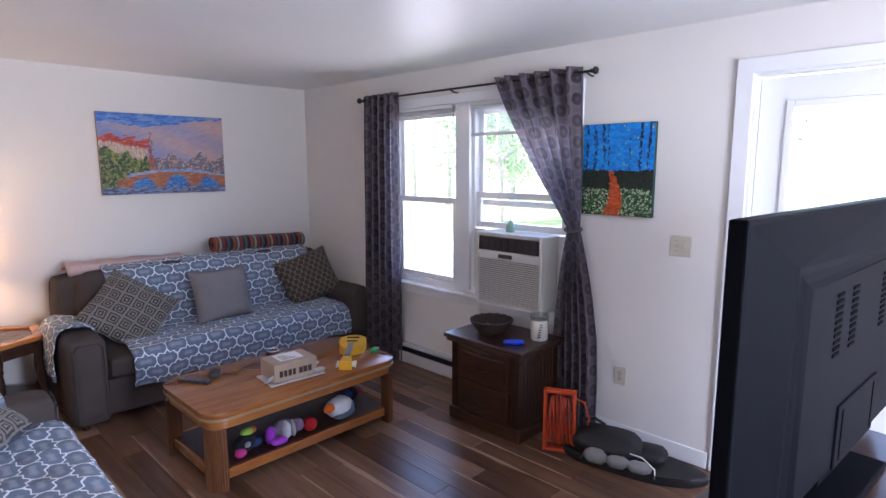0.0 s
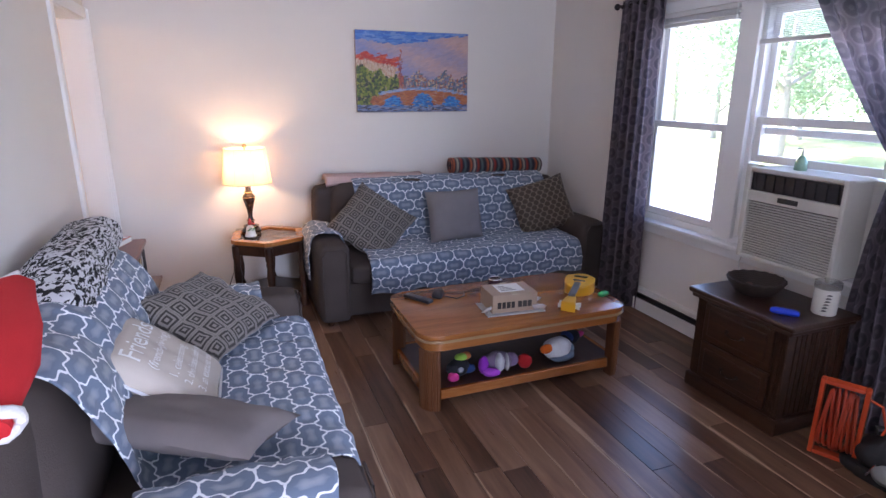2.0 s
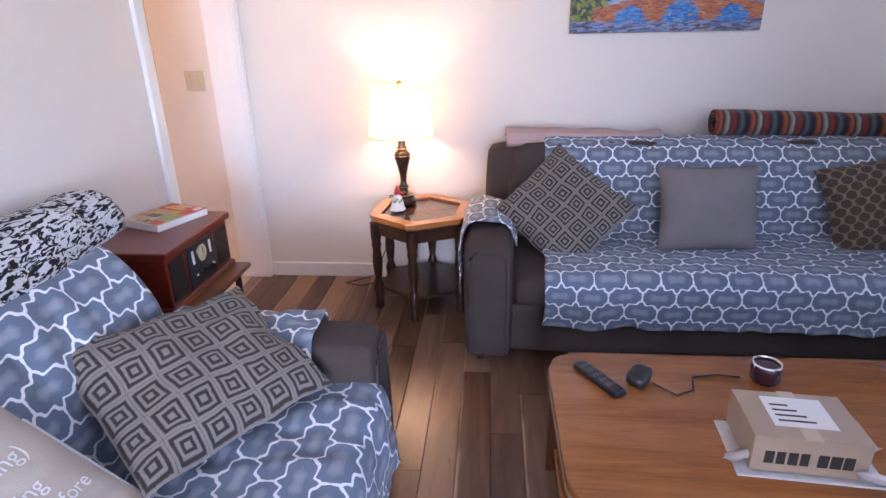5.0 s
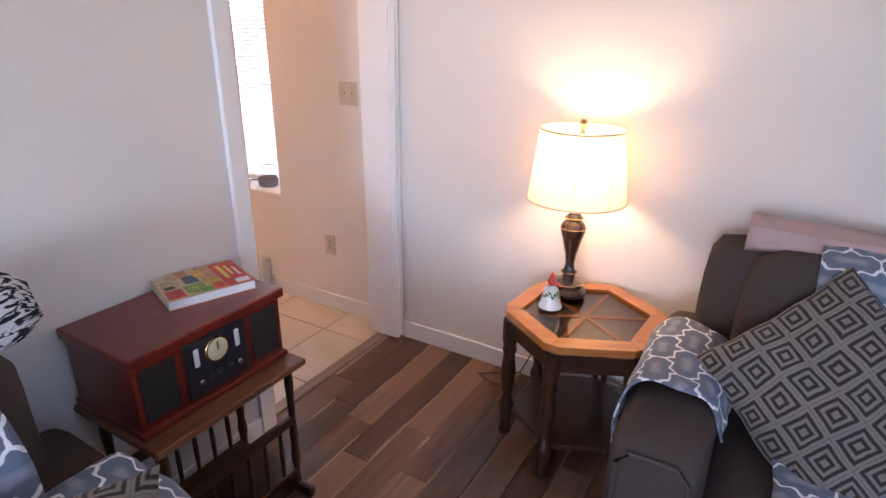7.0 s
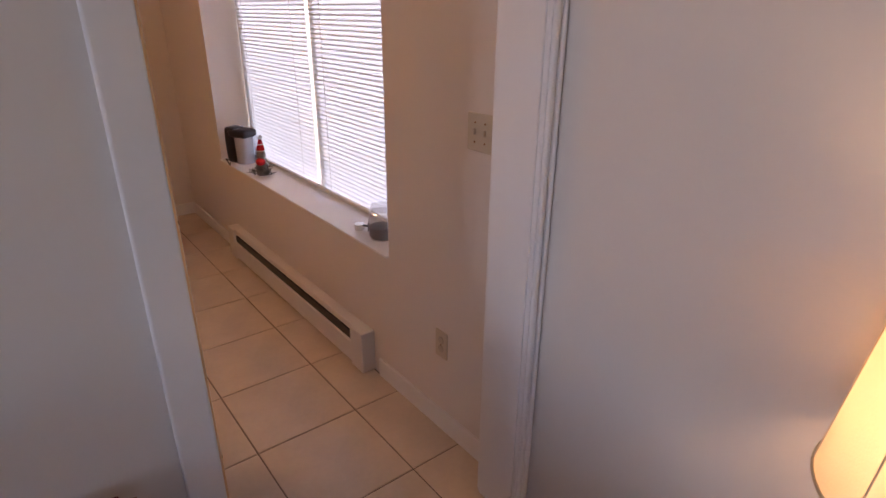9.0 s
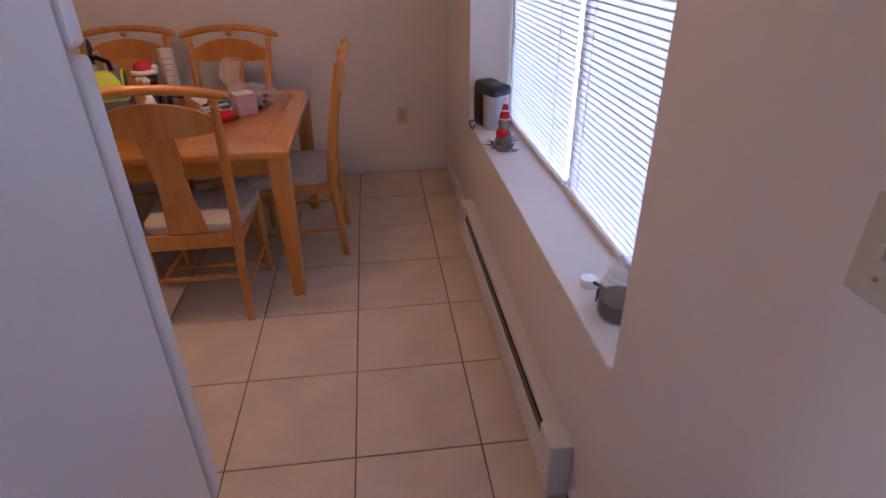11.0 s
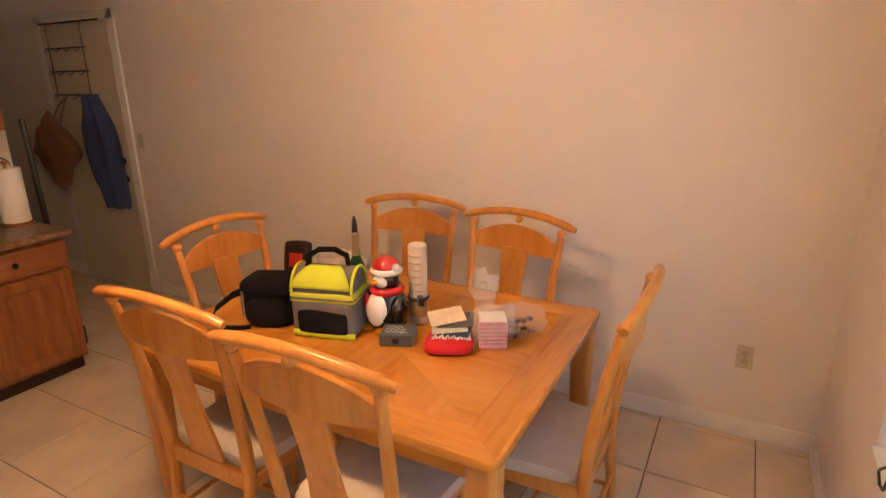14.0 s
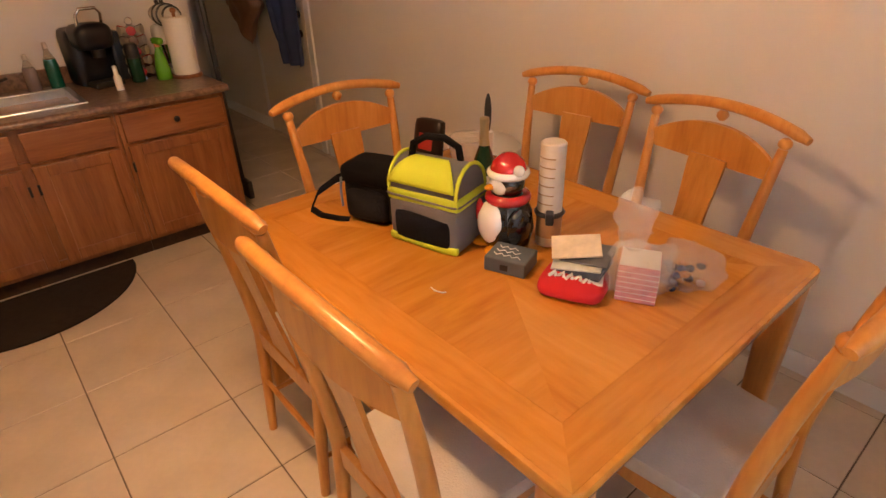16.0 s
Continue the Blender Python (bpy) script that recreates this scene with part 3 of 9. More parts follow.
for y0, y1, zs in ((3.10, WIN_Y1 - 0.06, WIN_Z0 + 0.05), (WIN_Y0 + 0.06, 2.90, 1.245)):
    up = part("sash_upper", frame_bars(bmesh.new(), "x", 0.095, y0, y1, 1.41, WIN_Z1 - 0.05, 0.04, 0.03), TRIM, win)
    part("pane", B(0.093, 0.097, y0 + 0.035, y1 - 0.035, 1.445, WIN_Z1 - 0.085), GLASS, up).visible_shadow = False
    lo = part("sash_lower", frame_bars(bmesh.new(), "x", 0.062, y0, y1, zs, 1.45 + (0.0 if zs < 1 else 0.06), 0.045, 0.03), TRIM, win)
    part("pane", B(0.060, 0.064, y0 + 0.04, y1 - 0.04, zs + 0.04, 1.41 + (0.0 if zs < 1 else 0.06)), GLASS, lo).visible_shadow = False
part("window_sill", B(-0.045, 0.04, WIN_Y0 - 0.07, WIN_Y1 + 0.07, WIN_Z0 - 0.022, WIN_Z0 + 0.004, 0.006), TRIM, win)
bm = bmesh.new()
box(bm, -0.016, 0.0, WIN_Y0 - 0.065, WIN_Y0 + 0.004, WIN_Z0, WIN_Z1 + 0.065, 0.004)
box(bm, -0.016, 0.0, WIN_Y1 - 0.004, WIN_Y1 + 0.065, WIN_Z0, WIN_Z1 + 0.065, 0.004)
box(bm, -0.016, 0.0, WIN_Y0, WIN_Y1, WIN_Z1 - 0.004, WIN_Z1 + 0.065, 0.004)
box(bm, -0.016, 0.0, WIN_Y0 - 0.06, WIN_Y1 + 0.06, WIN_Z0 - 0.085, WIN_Z0 - 0.024, 0.004)
part("casing", bm, TRIM, win)


def mini_blind(name, x, y0, y1, ztop, zbot, n, parent_m, label):
    """A raised horizontal blind: head rail, gathered slats, bottom rail."""
    e = empty(name, parent_m, label, "blind")
    part("head_rail", B(x - 0.018, x + 0.018, y0, y1, ztop - 0.03, ztop, 0.003), WHITEPL, e)
    for k in range(n):
        z = ztop - 0.036 - (ztop - 0.036 - zbot - 0.02) * k / max(1, n - 1)
        part("slat", B(x - 0.012, x + 0.012, y0 + 0.004, y1 - 0.004, z - 0.0016, z, 0.0), BLIND, e)
    part("bottom_rail", B(x - 0.014, x + 0.014, y0, y1, zbot - 0.012, zbot + 0.012, 0.004), WHITEPL, e)


mini_blind("window_blind", 0.015, 3.105, 3.78, 2.165, 2.085, 12, pose(WX, 0, 0), "white mini blind pulled almost fully up in the window")
mini_blind("window_blind", 0.012, 2.09, 2.915, 2.165, 1.93, 20, pose(WX, 0, 0), "white mini blind raised above the air conditioner")

# front door
door = empty("door_1", pose(WX, 0, 0), "white front door with a tall bright glass pane", "door", kind="structure")
bm = bmesh.new()
gy0, gy1, gz0, gz1 = 0.30, 0.86, 0.95, 2.0
for y0, y1, z0, z1 in ((DR_Y0 + 0.025, gy0, 0.01, DR_Z - 0.03), (gy1, DR_Y1 - 0.025, 0.01, DR_Z - 0.03), (gy0, gy1, 0.01, gz0), (gy0, gy1, gz1, DR_Z - 0.03)):
    box(bm, 0.055, 0.10, y0, y1, z0, z1)
part("leaf", bm, TRIM, door)
part("pane", B(0.073, 0.079, gy0, gy1, gz0, gz1), GLASS, door).visible_shadow = False
part("moulding", frame_bars(bmesh.new(), "x", 0.05, gy0 - 0.02, gy1 + 0.02, gz0 - 0.02, gz1 + 0.02, 0.035, 0.016), TRIM, door)
bm = bmesh.new()
for a, b in ((DR_Y0 - 0.075, DR_Y0 + 0.006), (DR_Y1 - 0.006, DR_Y1 + 0.075)):
    box(bm, -0.018, 0.0, a, b, 0, DR_Z + 0.07, 0.004)
box(bm, -0.018, 0.0, DR_Y0, DR_Y1, DR_Z - 0.006, DR_Z + 0.07, 0.004)
part("casing", bm, TRIM, door)
bm = bmesh.new()
box(bm, 0.0, T, DR_Y0 + 0.001, DR_Y0 + 0.02, 0.01, DR_Z - 0.02)
box(bm, 0.0, T, DR_Y1 - 0.02, DR_Y1 - 0.001, 0.01, DR_Z - 0.02)
box(bm, 0.0, T, DR_Y0 + 0.001, DR_Y1 - 0.001, DR_Z - 0.02, DR_Z - 0.001)
part("jamb", bm, TRIM, door)
part("door_handle", tube(bmesh.new(), [(0.055, DR_Y0 + 0.09, 1.0), (0.03, DR_Y0 + 0.09, 1.0), (0.015, DR_Y0 + 0.09, 1.0), (0.0, DR_Y0 + 0.09, 1.0)], [0.012, 0.012, 0.028, 0.022], 12), BRASS, door, "brass knob", smooth=True)

# kitchen window
kwin = empty("window_2", pose(0, KY, 0), "white kitchen window behind closed blinds in a deep recess", "window", kind="structure")
part("window_frame", frame_bars(bmesh.new(), "y", 0.265, KW_X0 + 0.001, KW_X1 - 0.001, KW_Z0 + 0.001, KW_Z1 - 0.001, 0.05, 0.05), TRIM, kwin)
part("mullion", B(-2.285, -2.215, 0.235, 0.295, KW_Z0 + 0.05, KW_Z1 - 0.05, 0.004), TRIM, kwin)
for a, b in ((KW_X0 + 0.045, -2.28), (-2.22, KW_X1 - 0.045)):
    part("pane", B(a, b, 0.272, 0.277, KW_Z0 + 0.045, KW_Z1 - 0.045), GLASS, kwin).visible_shadow = False
part("window_sill", B(KW_X0 + 0.002, KW_X1 - 0.002, -0.012, 0.24, KW_Z0, KW_Z0 + 0.012, 0.004), TRIM, kwin)
for a, b in ((KW_X0 + 0.02, -2.27), (-2.23, KW_X1 - 0.02)):
    e = empty("kitchen_blind", pose(0, KY + 0.215, 0), "white horizontal slat blind lowered and closed over the kitchen window", "blind", "kitchen blinds")
    part("head_rail", B(a, b, -0.02, 0.02, KW_Z1 - 0.035, KW_Z1 - 0.002, 0.003), WHITEPL, e)
    me = None
    z = KW_Z0 + 0.05
    while z < KW_Z1 - 0.05:
        if me is None:
            s = bmesh.new()
            prof = [(0.015 * k / 3, 0.0045 * (1 - (k / 3) ** 2)) for k in range(-3, 4)]
            prof += [(p, q - 0.0012) for p, q in prof[::-1]]
            ends = [[s.verts.new((xx, p, q)) for p, q in prof] for xx in (a + 0.004, b - 0.004)]
            for k in range(14):
                s.faces.new((ends[0][k], ends[0][(k + 1) % 14], ends[1][(k + 1) % 14], ends[1][k]))
            bmesh.ops.transform(s, matrix=Matrix.Rotation(radians(-84), 4, "X"), verts=s.verts)
            ob = part("slat", s, BLIND, e, m=pose(0, 0, z), smooth=True)
            me = ob.data
        else:
            ob = new("slat", me)
            ob.parent = e
            ob.matrix_local = pose(0, 0, z)
        z += 0.0225
    part("bottom_rail", B(a, b, -0.014, 0.014, KW_Z0 + 0.018, KW_Z0 + 0.036, 0.004), WHITEPL, e)
    for x in (a + 0.15, b - 0.15):
        part("cord", tube(bmesh.new(), [(x, -0.016, KW_Z0 + 0.03), (x, -0.016, KW_Z1 - 0.03)], 0.0012, 5), WHITEPL, e)

# hall door on the kitchen's far wall
d2 = empty("door_2", pose(FX, 0, 0), "cream flush door closed at the end of the kitchen", "door", kind="structure")
part("leaf", B(0.002, 0.022, -0.415, 0.475, 0.012, 2.13, 0.003), mat("cream_door_paint", (0.66, 0.60, 0.50), rough=0.45, var=0.04), d2)
bm = bmesh.new()
box(bm, 0, 0.02, -0.49, -0.42, 0, 2.21, 0.004)
box(bm, 0, 0.02, 0.48, 0.55, 0, 2.21, 0.004)
box(bm, 0, 0.02, -0.49, 0.55, 2.136, 2.21, 0.004)
part("casing", bm, TRIM, d2)
for z in (0.945, 1.085):
    part("knob" if z < 1 else "deadbolt", tube(bmesh.new(), [(0.022, 0.40, z), (0.035, 0.40, z), (0.05, 0.40, z), (0.068, 0.40, z), (0.075, 0.40, z)], [0.03, 0.014, 0.02 if z < 1 else 0.024, 0.027 if z < 1 else 0.022, 0.018], 14), BRASS, d2, "aged brass", smooth=True)


# wall plates
def plate(name, m, w, h, gang, kind, label):
    """A wall plate in its own x-z plane, its face towards -y."""
    e = empty(name, m, label, kind)
    part("cover_plate", B(-w / 2, w / 2, -0.006, 0, -h / 2, h / 2, 0.003), ALMOND, e)
    for k in range(gang):
        x = (k - (gang - 1) / 2) * 0.046
        if kind == "switch":
            part("toggle", B(x - 0.005, x + 0.005, -0.016, -0.005, -0.006, 0.011, 0.002), ALMOND, e)
            for s in (-1, 1):
                part("screw", tube(bmesh.new(), [(x, -0.005, s * 0.03), (x, -0.0075, s * 0.03)], 0.003, 8), BRASS, e)
        else:
            for s in (-1, 1):
                part("socket", lathe(bmesh.new(), [(0.016, 0.0), (0.016, 0.002), (0.015, 0.003)], 14), mat("socket", (0.42, 0.38, 0.3), rough=0.4), e, m=pose(x, -0.005, s * 0.019, 90, 0, 0))
            part("screw", tube(bmesh.new(), [(x, -0.005, 0), (x, -0.0075, 0)], 0.003, 8), BRASS, e)


plate("light_switch", pose(WX, 1.335, 1.255, 0, 0, -90), 0.118, 0.118, 2, "switch", "almond double light switch on the living room wall")
plate("power_outlet", pose(WX, 1.66, 0.405, 0, 0, -90), 0.072, 0.118, 1, "outlet", "almond power outlet low on the living room wall")
plate("light_switch", pose(-0.655, KY, 1.25, 0, 0, 0), 0.118, 0.118, 2, "switch", "almond double light switch beside the kitchen opening")
plate("power_outlet", pose(-0.84, KY, 0.40, 0, 0, 0), 0.072, 0.118, 1, "outlet", "almond power outlet under the kitchen window wall")
plate("power_outlet", pose(FX, 4.87, 0.415, 0, 0, 90), 0.072, 0.118, 1, "outlet", "almond power outlet on the dining wall")
plate("light_switch", pose(FX, 0.625, 1.255, 0, 0, 90), 0.072, 0.118, 1, "switch", "almond light switch beside the cream door")


def heater(name, m, length, label, h=0.185, d=0.062):
    """A baseboard heater along x, its back at y = 0 and its face towards -y."""
    e = empty(name, m, label, "heater")
    bm = bmesh.new()
    box(bm, 0.03, length - 0.03, -d, -0.004, 0.018, h * 0.60, 0.004)
    part("front_panel", bm, WHITEPL, e)
    part("top_panel", B(0.03, length - 0.03, -d + 0.016, 0, h * 0.82, h, 0.006), WHITEPL, e)
    part("slot", B(0.035, length - 0.035, -d + 0.012, -0.006, h * 0.58, h * 0.80), BLACKPL, e, "dark air slot")
    for x in (0, length - 0.11):
        part("end_cap", B(x, x + 0.11, -d - 0.003, 0, 0.004, h + 0.003, 0.006), WHITEPL, e)


heater("baseboard_heater", pose(WX, 4.6, 0, 0, 0, -90), 1.95, "white baseboard heater under the living room window")
heater("baseboard_heater", pose(-3.15, KY, 0, 0, 0, 0), 1.80, "white baseboard heater with a dark slot under the kitchen window", 0.215, 0.07)

# ---- living room: large things ----
def rounded(pts, r, seg=5):
    """A closed outline with rounded corners."""
    out = []
    n = len(pts)
    for i in range(n):
        p, a, b = Vector(pts[i]), Vector(pts[i - 1]), Vector(pts[(i + 1) % n])
        da, db = (a - p).normalized(), (b - p).normalized()
        p0, p1 = p + da * r, p + db * r
        for k in range(seg + 1):
            t = k / seg
            out.append((1 - t) ** 2 * p0 + 2 * t * (1 - t) * p + t * t * p1)
    return out


def slab(bm, outline, z0, z1, bev=0.0, seg=2):
    """An upright prism over a flat outline."""
    lo = [bm.verts.new((p[0], p[1], z0)) for p in outline]
    hi = [bm.verts.new((p[0], p[1], z1)) for p in outline]
    n = len(lo)
    fs = [bm.faces.new(lo[::-1]), bm.faces.new(hi)]
    for k in range(n):
        fs.append(bm.faces.new((lo[k], lo[(k + 1) % n], hi[(k + 1) % n], hi[k])))
    if bev:
        es = [e for f in fs[:2] for e in f.edges]
        bmesh.ops.bevel(bm, geom=es, offset=bev, segments=seg, affect="EDGES", profile=0.6)
    return bm


def puff(bm, x0, x1, y0, y1, z0, z1, r=0.05, swell=0.02, n=10, seed=0.0):
    """A stuffed upholstery block: soft edges, slightly swollen faces."""
    c = Vector(((x0 + x1) / 2, (y0 + y1) / 2, (z0 + z1) / 2))
    h = Vector(((x1 - x0) / 2, (y1 - y0) / 2, (z1 - z0) / 2))
    r0 = bmesh.ops.create_cube(bm, size=2.0)
    vs = r0["verts"]
    es = list({e for v in vs for e in v.link_edges})
    bmesh.ops.subdivide_edges(bm, edges=es, cuts=n, use_grid_fill=True)
    bm.verts.ensure_lookup_table()
    for v in list(bm.verts):
        q = v.co.copy()
        p = Vector((q.x * h.x, q.y * h.y, q.z * h.z))
        core = Vector([max(-(h[k] - r), min(h[k] - r, p[k])) for k in range(3)])
        d = p - core
        if d.length > 1e-6:
            m = max(abs(d.x), abs(d.y), abs(d.z))
            p = core + d.normalized() * m
        for k in range(3):
            o = [j for j in range(3) if j != k]
            p[k] += swell * q[k] * (1 - q[o[0]] ** 2) * (1 - q[o[1]] ** 2)
        p += 0.004 * Vector((noise.noise(p * 7 + Vector((seed, 0, 0))), noise.noise(p * 7 + Vector((0, seed, 9))), noise.noise(p * 7 + Vector((5, 0, seed)))))
        v.co = c + p
    return bm


def sofa(m, L, D, label, seats, group="", sit=0.33):
    """A sofa along its x, its front towards -y; z = 0 is the floor."""
    e = empty("sofa", m, label, "sofa", group)
    aw = 0.23
    part("base", puff(bmesh.new(), aw - 0.03, L - aw + 0.03, 0.05, D - 0.03, 0.05, 0.31, 0.03, 0.0), SOFAF, e, smooth=True)
    for x0, x1 in ((0, aw), (L - aw, L)):
        bm = puff(bmesh.new(), x0, x1, 0.0, D - 0.1, 0.03, 0.61, 0.055, 0.006, 12, x0)
        part("arm", bm, SOFAF, e, smooth=True)
        pts = [(x0 + 0.03, -0.004, 0.08), (x0 + 0.03, -0.004, 0.55), (x0 + 0.06, -0.004, 0.585), (x1 - 0.06, -0.004, 0.585), (x1 - 0.03, -0.004, 0.55), (x1 - 0.03, -0.004, 0.08)]
        part("piping", tube(bmesh.new(), pts, 0.006, 6), SOFAF, e, smooth=True)
    part("back", puff(bmesh.new(), 0.1, L - 0.1, D - 0.30, D - 0.02, 0.08, 0.925, 0.09, 0.01, 12, 3.0), SOFAF, e, smooth=True)
    w = (L - 2 * aw) / seats
    for k in range(seats):
        x0 = aw + w * k
        part("seat_cushion", puff(bmesh.new(), x0 + 0.004, x0 + w - 0.004, 0.015, D - 0.30, 0.30, 0.452, 0.045, 0.012, 12, k), SOFAF, e, smooth=True)
        bm = puff(bmesh.new(), x0 + 0.006, x0 + w - 0.006, -0.12, 0.08, 0.0, 0.50, 0.07, 0.02, 12, k + 5.0)
        part("back_cushion", bm, SOFAF, e, smooth=True, m=pose(0, D - sit, 0.43, -11, 0, 0))
    for x in (0.08, L - 0.08):
        for y in (0.08, D - 0.12):
            part("foot", lathe(bmesh.new(), [(0.022, 0.0), (0.03, 0.05)], 12, (x, y, 0)), WALNUT, e)
    return e


def along(path):
    """A function of 0 to 1 by arc length on a polyline of (y, z), smoothed, and its length."""
    P = [Vector(p) for p in path]
    for _ in range(3):
        Q = [P[0]]
        for a, b in zip(P, P[1:]):
            Q += [a * 0.75 + b * 0.25, a * 0.25 + b * 0.75]
        P = Q + [P[-1]]
    d = [0.0]
    for a, b in zip(P, P[1:]):
        d.append(d[-1] + (b - a).length)

    def at(t):
        s = t * d[-1]
        for k in range(len(P) - 1):
            if s <= d[k + 1] or k == len(P) - 2:
                f = (s - d[k]) / max(1e-9, d[k + 1] - d[k])
                return P[k].lerp(P[k + 1], min(1, max(0, f)))
    return at, d[-1]


def throw(m, x0, x1, path, label, seed, hem=0.03, slack=0.010, mat_=None, name="sofa_cover", skew=(0.0, 0.0)):
    at, ln = along(path)

    def fn(u, v):
        p = at(v)
        x = x0 + (x1 - x0) * u + skew[0] * (1 - v) * (1 - u) + skew[1] * (1 - v) * u
        w = slack * noise.noise(Vector((x * 5 + seed, v * 7, seed))) + slack * 0.7 * noise.noise(Vector((x * 13, v * 15 + seed, 1))) + slack * 0.9 * (0.5 - abs(noise.noise(Vector((x * 9 + v * 6, v * 11 - x * 4 + seed, 2))))) * min(1, 3 * v)
        q = at(min(1, v + 0.02)) - at(max(0, v - 0.02))
        nrm = Vector((-q.y, q.x)).normalized()
        if nrm.y < 0 and abs(nrm.y) > abs(nrm.x):
            nrm = -nrm
        if abs(nrm.x) >= abs(nrm.y) and nrm.x > 0:
            nrm = -nrm
        hz = hem * noise.noise(Vector((x * 6 + seed, 0, 3))) * max(0, (v - 0.8) / 0.2)
        xx = x + 0.012 * noise.noise(Vector((u * 30, v * 9, seed)))
        return Vector((xx, p.x + nrm.x * (w + slack), p.y + nrm.y * (w + slack) + hz))
    bm = sheet(fn, 100, 110, abs(x1 - x0), ln)
    ob = part(name, bm, mat_ or COVER, None, label, "sofa cover", smooth=True, m=m)
    return solid(ob, 0.006, 0)


S1 = pose(1.02, 4.115, 0)
sofa(S1, 2.39, 0.985, "taupe upholstered three-seat sofa against the living room wall", 2)
throw(S1, 0.36, 2.13, [(0.90, 0.925), (0.80, 0.955), (0.715, 0.945), (0.61, 0.90), (0.545, 0.72), (0.52, 0.50), (0.40, 0.478), (0.10, 0.478), (0.0, 0.47), (-0.02, 0.40), (-0.02, 0.235)], "blue-grey and white trellis cover spread over the sofa", 1.0, skew=(0.05, -0.02))
S2 = pose(0.79, 1.61, 0, 0, 0, 90)
sofa(S2, 1.85, 1.11, "taupe upholstered loveseat against the partition wall", 2, sit=0.27)
throw(S2, 0.36, 1.66, [(1.03, 0.925), (0.95, 0.955), (0.87, 0.945), (0.775, 0.90), (0.685, 0.72), (0.64, 0.50), (0.52, 0.478), (0.10, 0.478), (-0.005, 0.47), (-0.025, 0.40), (-0.03, 0.16)], "blue-grey and white trellis cover spread over the loveseat", 7.0, slack=0.014)


def cushion(name, m, w, h, t, material, label, seed=0, piping=None, group=""):
    e = empty(name, m, label, "cushion", group)
    bm = pillow(w, h, t, 26, seed=seed)
    for v in bm.verts:
        q = v.co * 9 + Vector((seed * 3.1, 0, seed))
        v.co += (0.022 if material is DIAM else 0.0 if material is BEIGE else 0.006) * Vector((0.4 * noise.noise(q), noise.noise(q * 0.8 + Vector((3, 0, 0))) + 0.5 * noise.noise(q * 2.1), 0.4 * noise.noise(q + Vector((0, 8, 0)))))
    part("case", bm, material, e, smooth=True)
    if piping:
        pts = rounded([(-w / 2, 0), (w / 2, 0), (w / 2, h), (-w / 2, h)], 0.02, 3)
        part("piping", tube(bmesh.new(), [(p[0] * 0.985, 0, p[1] * 0.985 + 0.004) for p in pts], 0.006, 6, True), piping, e, "white piping", smooth=True)
    return e


TAUPEC = mat("taupe_plain_cushion", (0.19, 0.165, 0.16), rough=0.9, var=0.12, scale=7, bump=0.3, bscale=260, spec=0.2)
cushion("throw_cushion", pose(1.33, 4.41, 0.46, -34, 0, -6) @ pose(0, 0, 0.05, 0, 40, 0), 0.52, 0.50, 0.13, DIAM, "grey-brown cushion with concentric diamond weave on the sofa", 2)
cushion("throw_cushion", pose(2.19, 4.43, 0.478, -17, 0, 4), 0.48, 0.42, 0.16, GREYC, "plain grey square cushion in the middle of the sofa", 3)
cushion("throw_cushion", pose(3.06, 4.43, 0.49, -24, 0, -14) @ pose(0, 0, 0, 0, -16, 0), 0.52, 0.46, 0.16, BROWNDIAM, "brown lattice-patterned cushion in the sofa corner", 4)
fr = cushion("lettered_cushion", pose(0.39, 2.485, 0.51, -52, 0, 88), 0.47, 0.47, 0.14, BEIGE, "beige linen cushion with white piping and white lettering", 5, TRIM)
cushion("throw_cushion", pose(0.34, 2.27, 0.605, 80, 0, -33), 0.74, 0.32, 0.11, TAUPEC, "plain taupe-grey cushion lying against the loveseat arm", 6)
cushion("throw_cushion", pose(0.535, 2.93, 0.545, -66, 0, 57), 0.56, 0.48, 0.13, DIAM, "grey-brown diamond-weave cushion slumped on the loveseat", 8)
# covers thrown over the arms
def arm_cover(m, path, y0, y1, label, seed):
    at_, ln_ = along(path)

    def cloth(u, v):
        p = at_(v)
        w = 0.012 * noise.noise(Vector((u * 6 + seed, v * 6, 4)))
        return Vector((p.x + w, y0 + (y1 - y0) * u + 0.03 * noise.noise(Vector((v * 4, u + seed, 0))), p.y + w + 0.008))

    ob = part("arm_cover", sheet(cloth, 40, 34, y1 - y0, ln_), COVER, None, label, "sofa cover", smooth=True, m=m)
    return solid(ob, 0.006, 0)


OVER = [(-0.03, 0.30), (-0.035, 0.50), (0.0, 0.635), (0.10, 0.65), (0.21, 0.63), (0.25, 0.52)]
arm_cover(S1, OVER, 0.24, 0.66, "trellis cloth crumpled over the sofa arm", 0.0)
arm_cover(S2, [(-0.02, 0.45), (-0.025, 0.56), (0.02, 0.632), (0.11, 0.642), (0.22, 0.625), (0.262, 0.55), (0.29, 0.485), (0.42, 0.487)], 0.10, 0.60, "trellis cover spread over the loveseat arm under a cushion", 3.0)
arm_cover(S2, [(1.575, 0.50), (1.61, 0.60), (1.66, 0.637), (1.75, 0.645), (1.84, 0.63), (1.872, 0.54), (1.872, 0.42)], 0.19, 0.70, "trellis cover tucked over the far loveseat arm", 6.0)

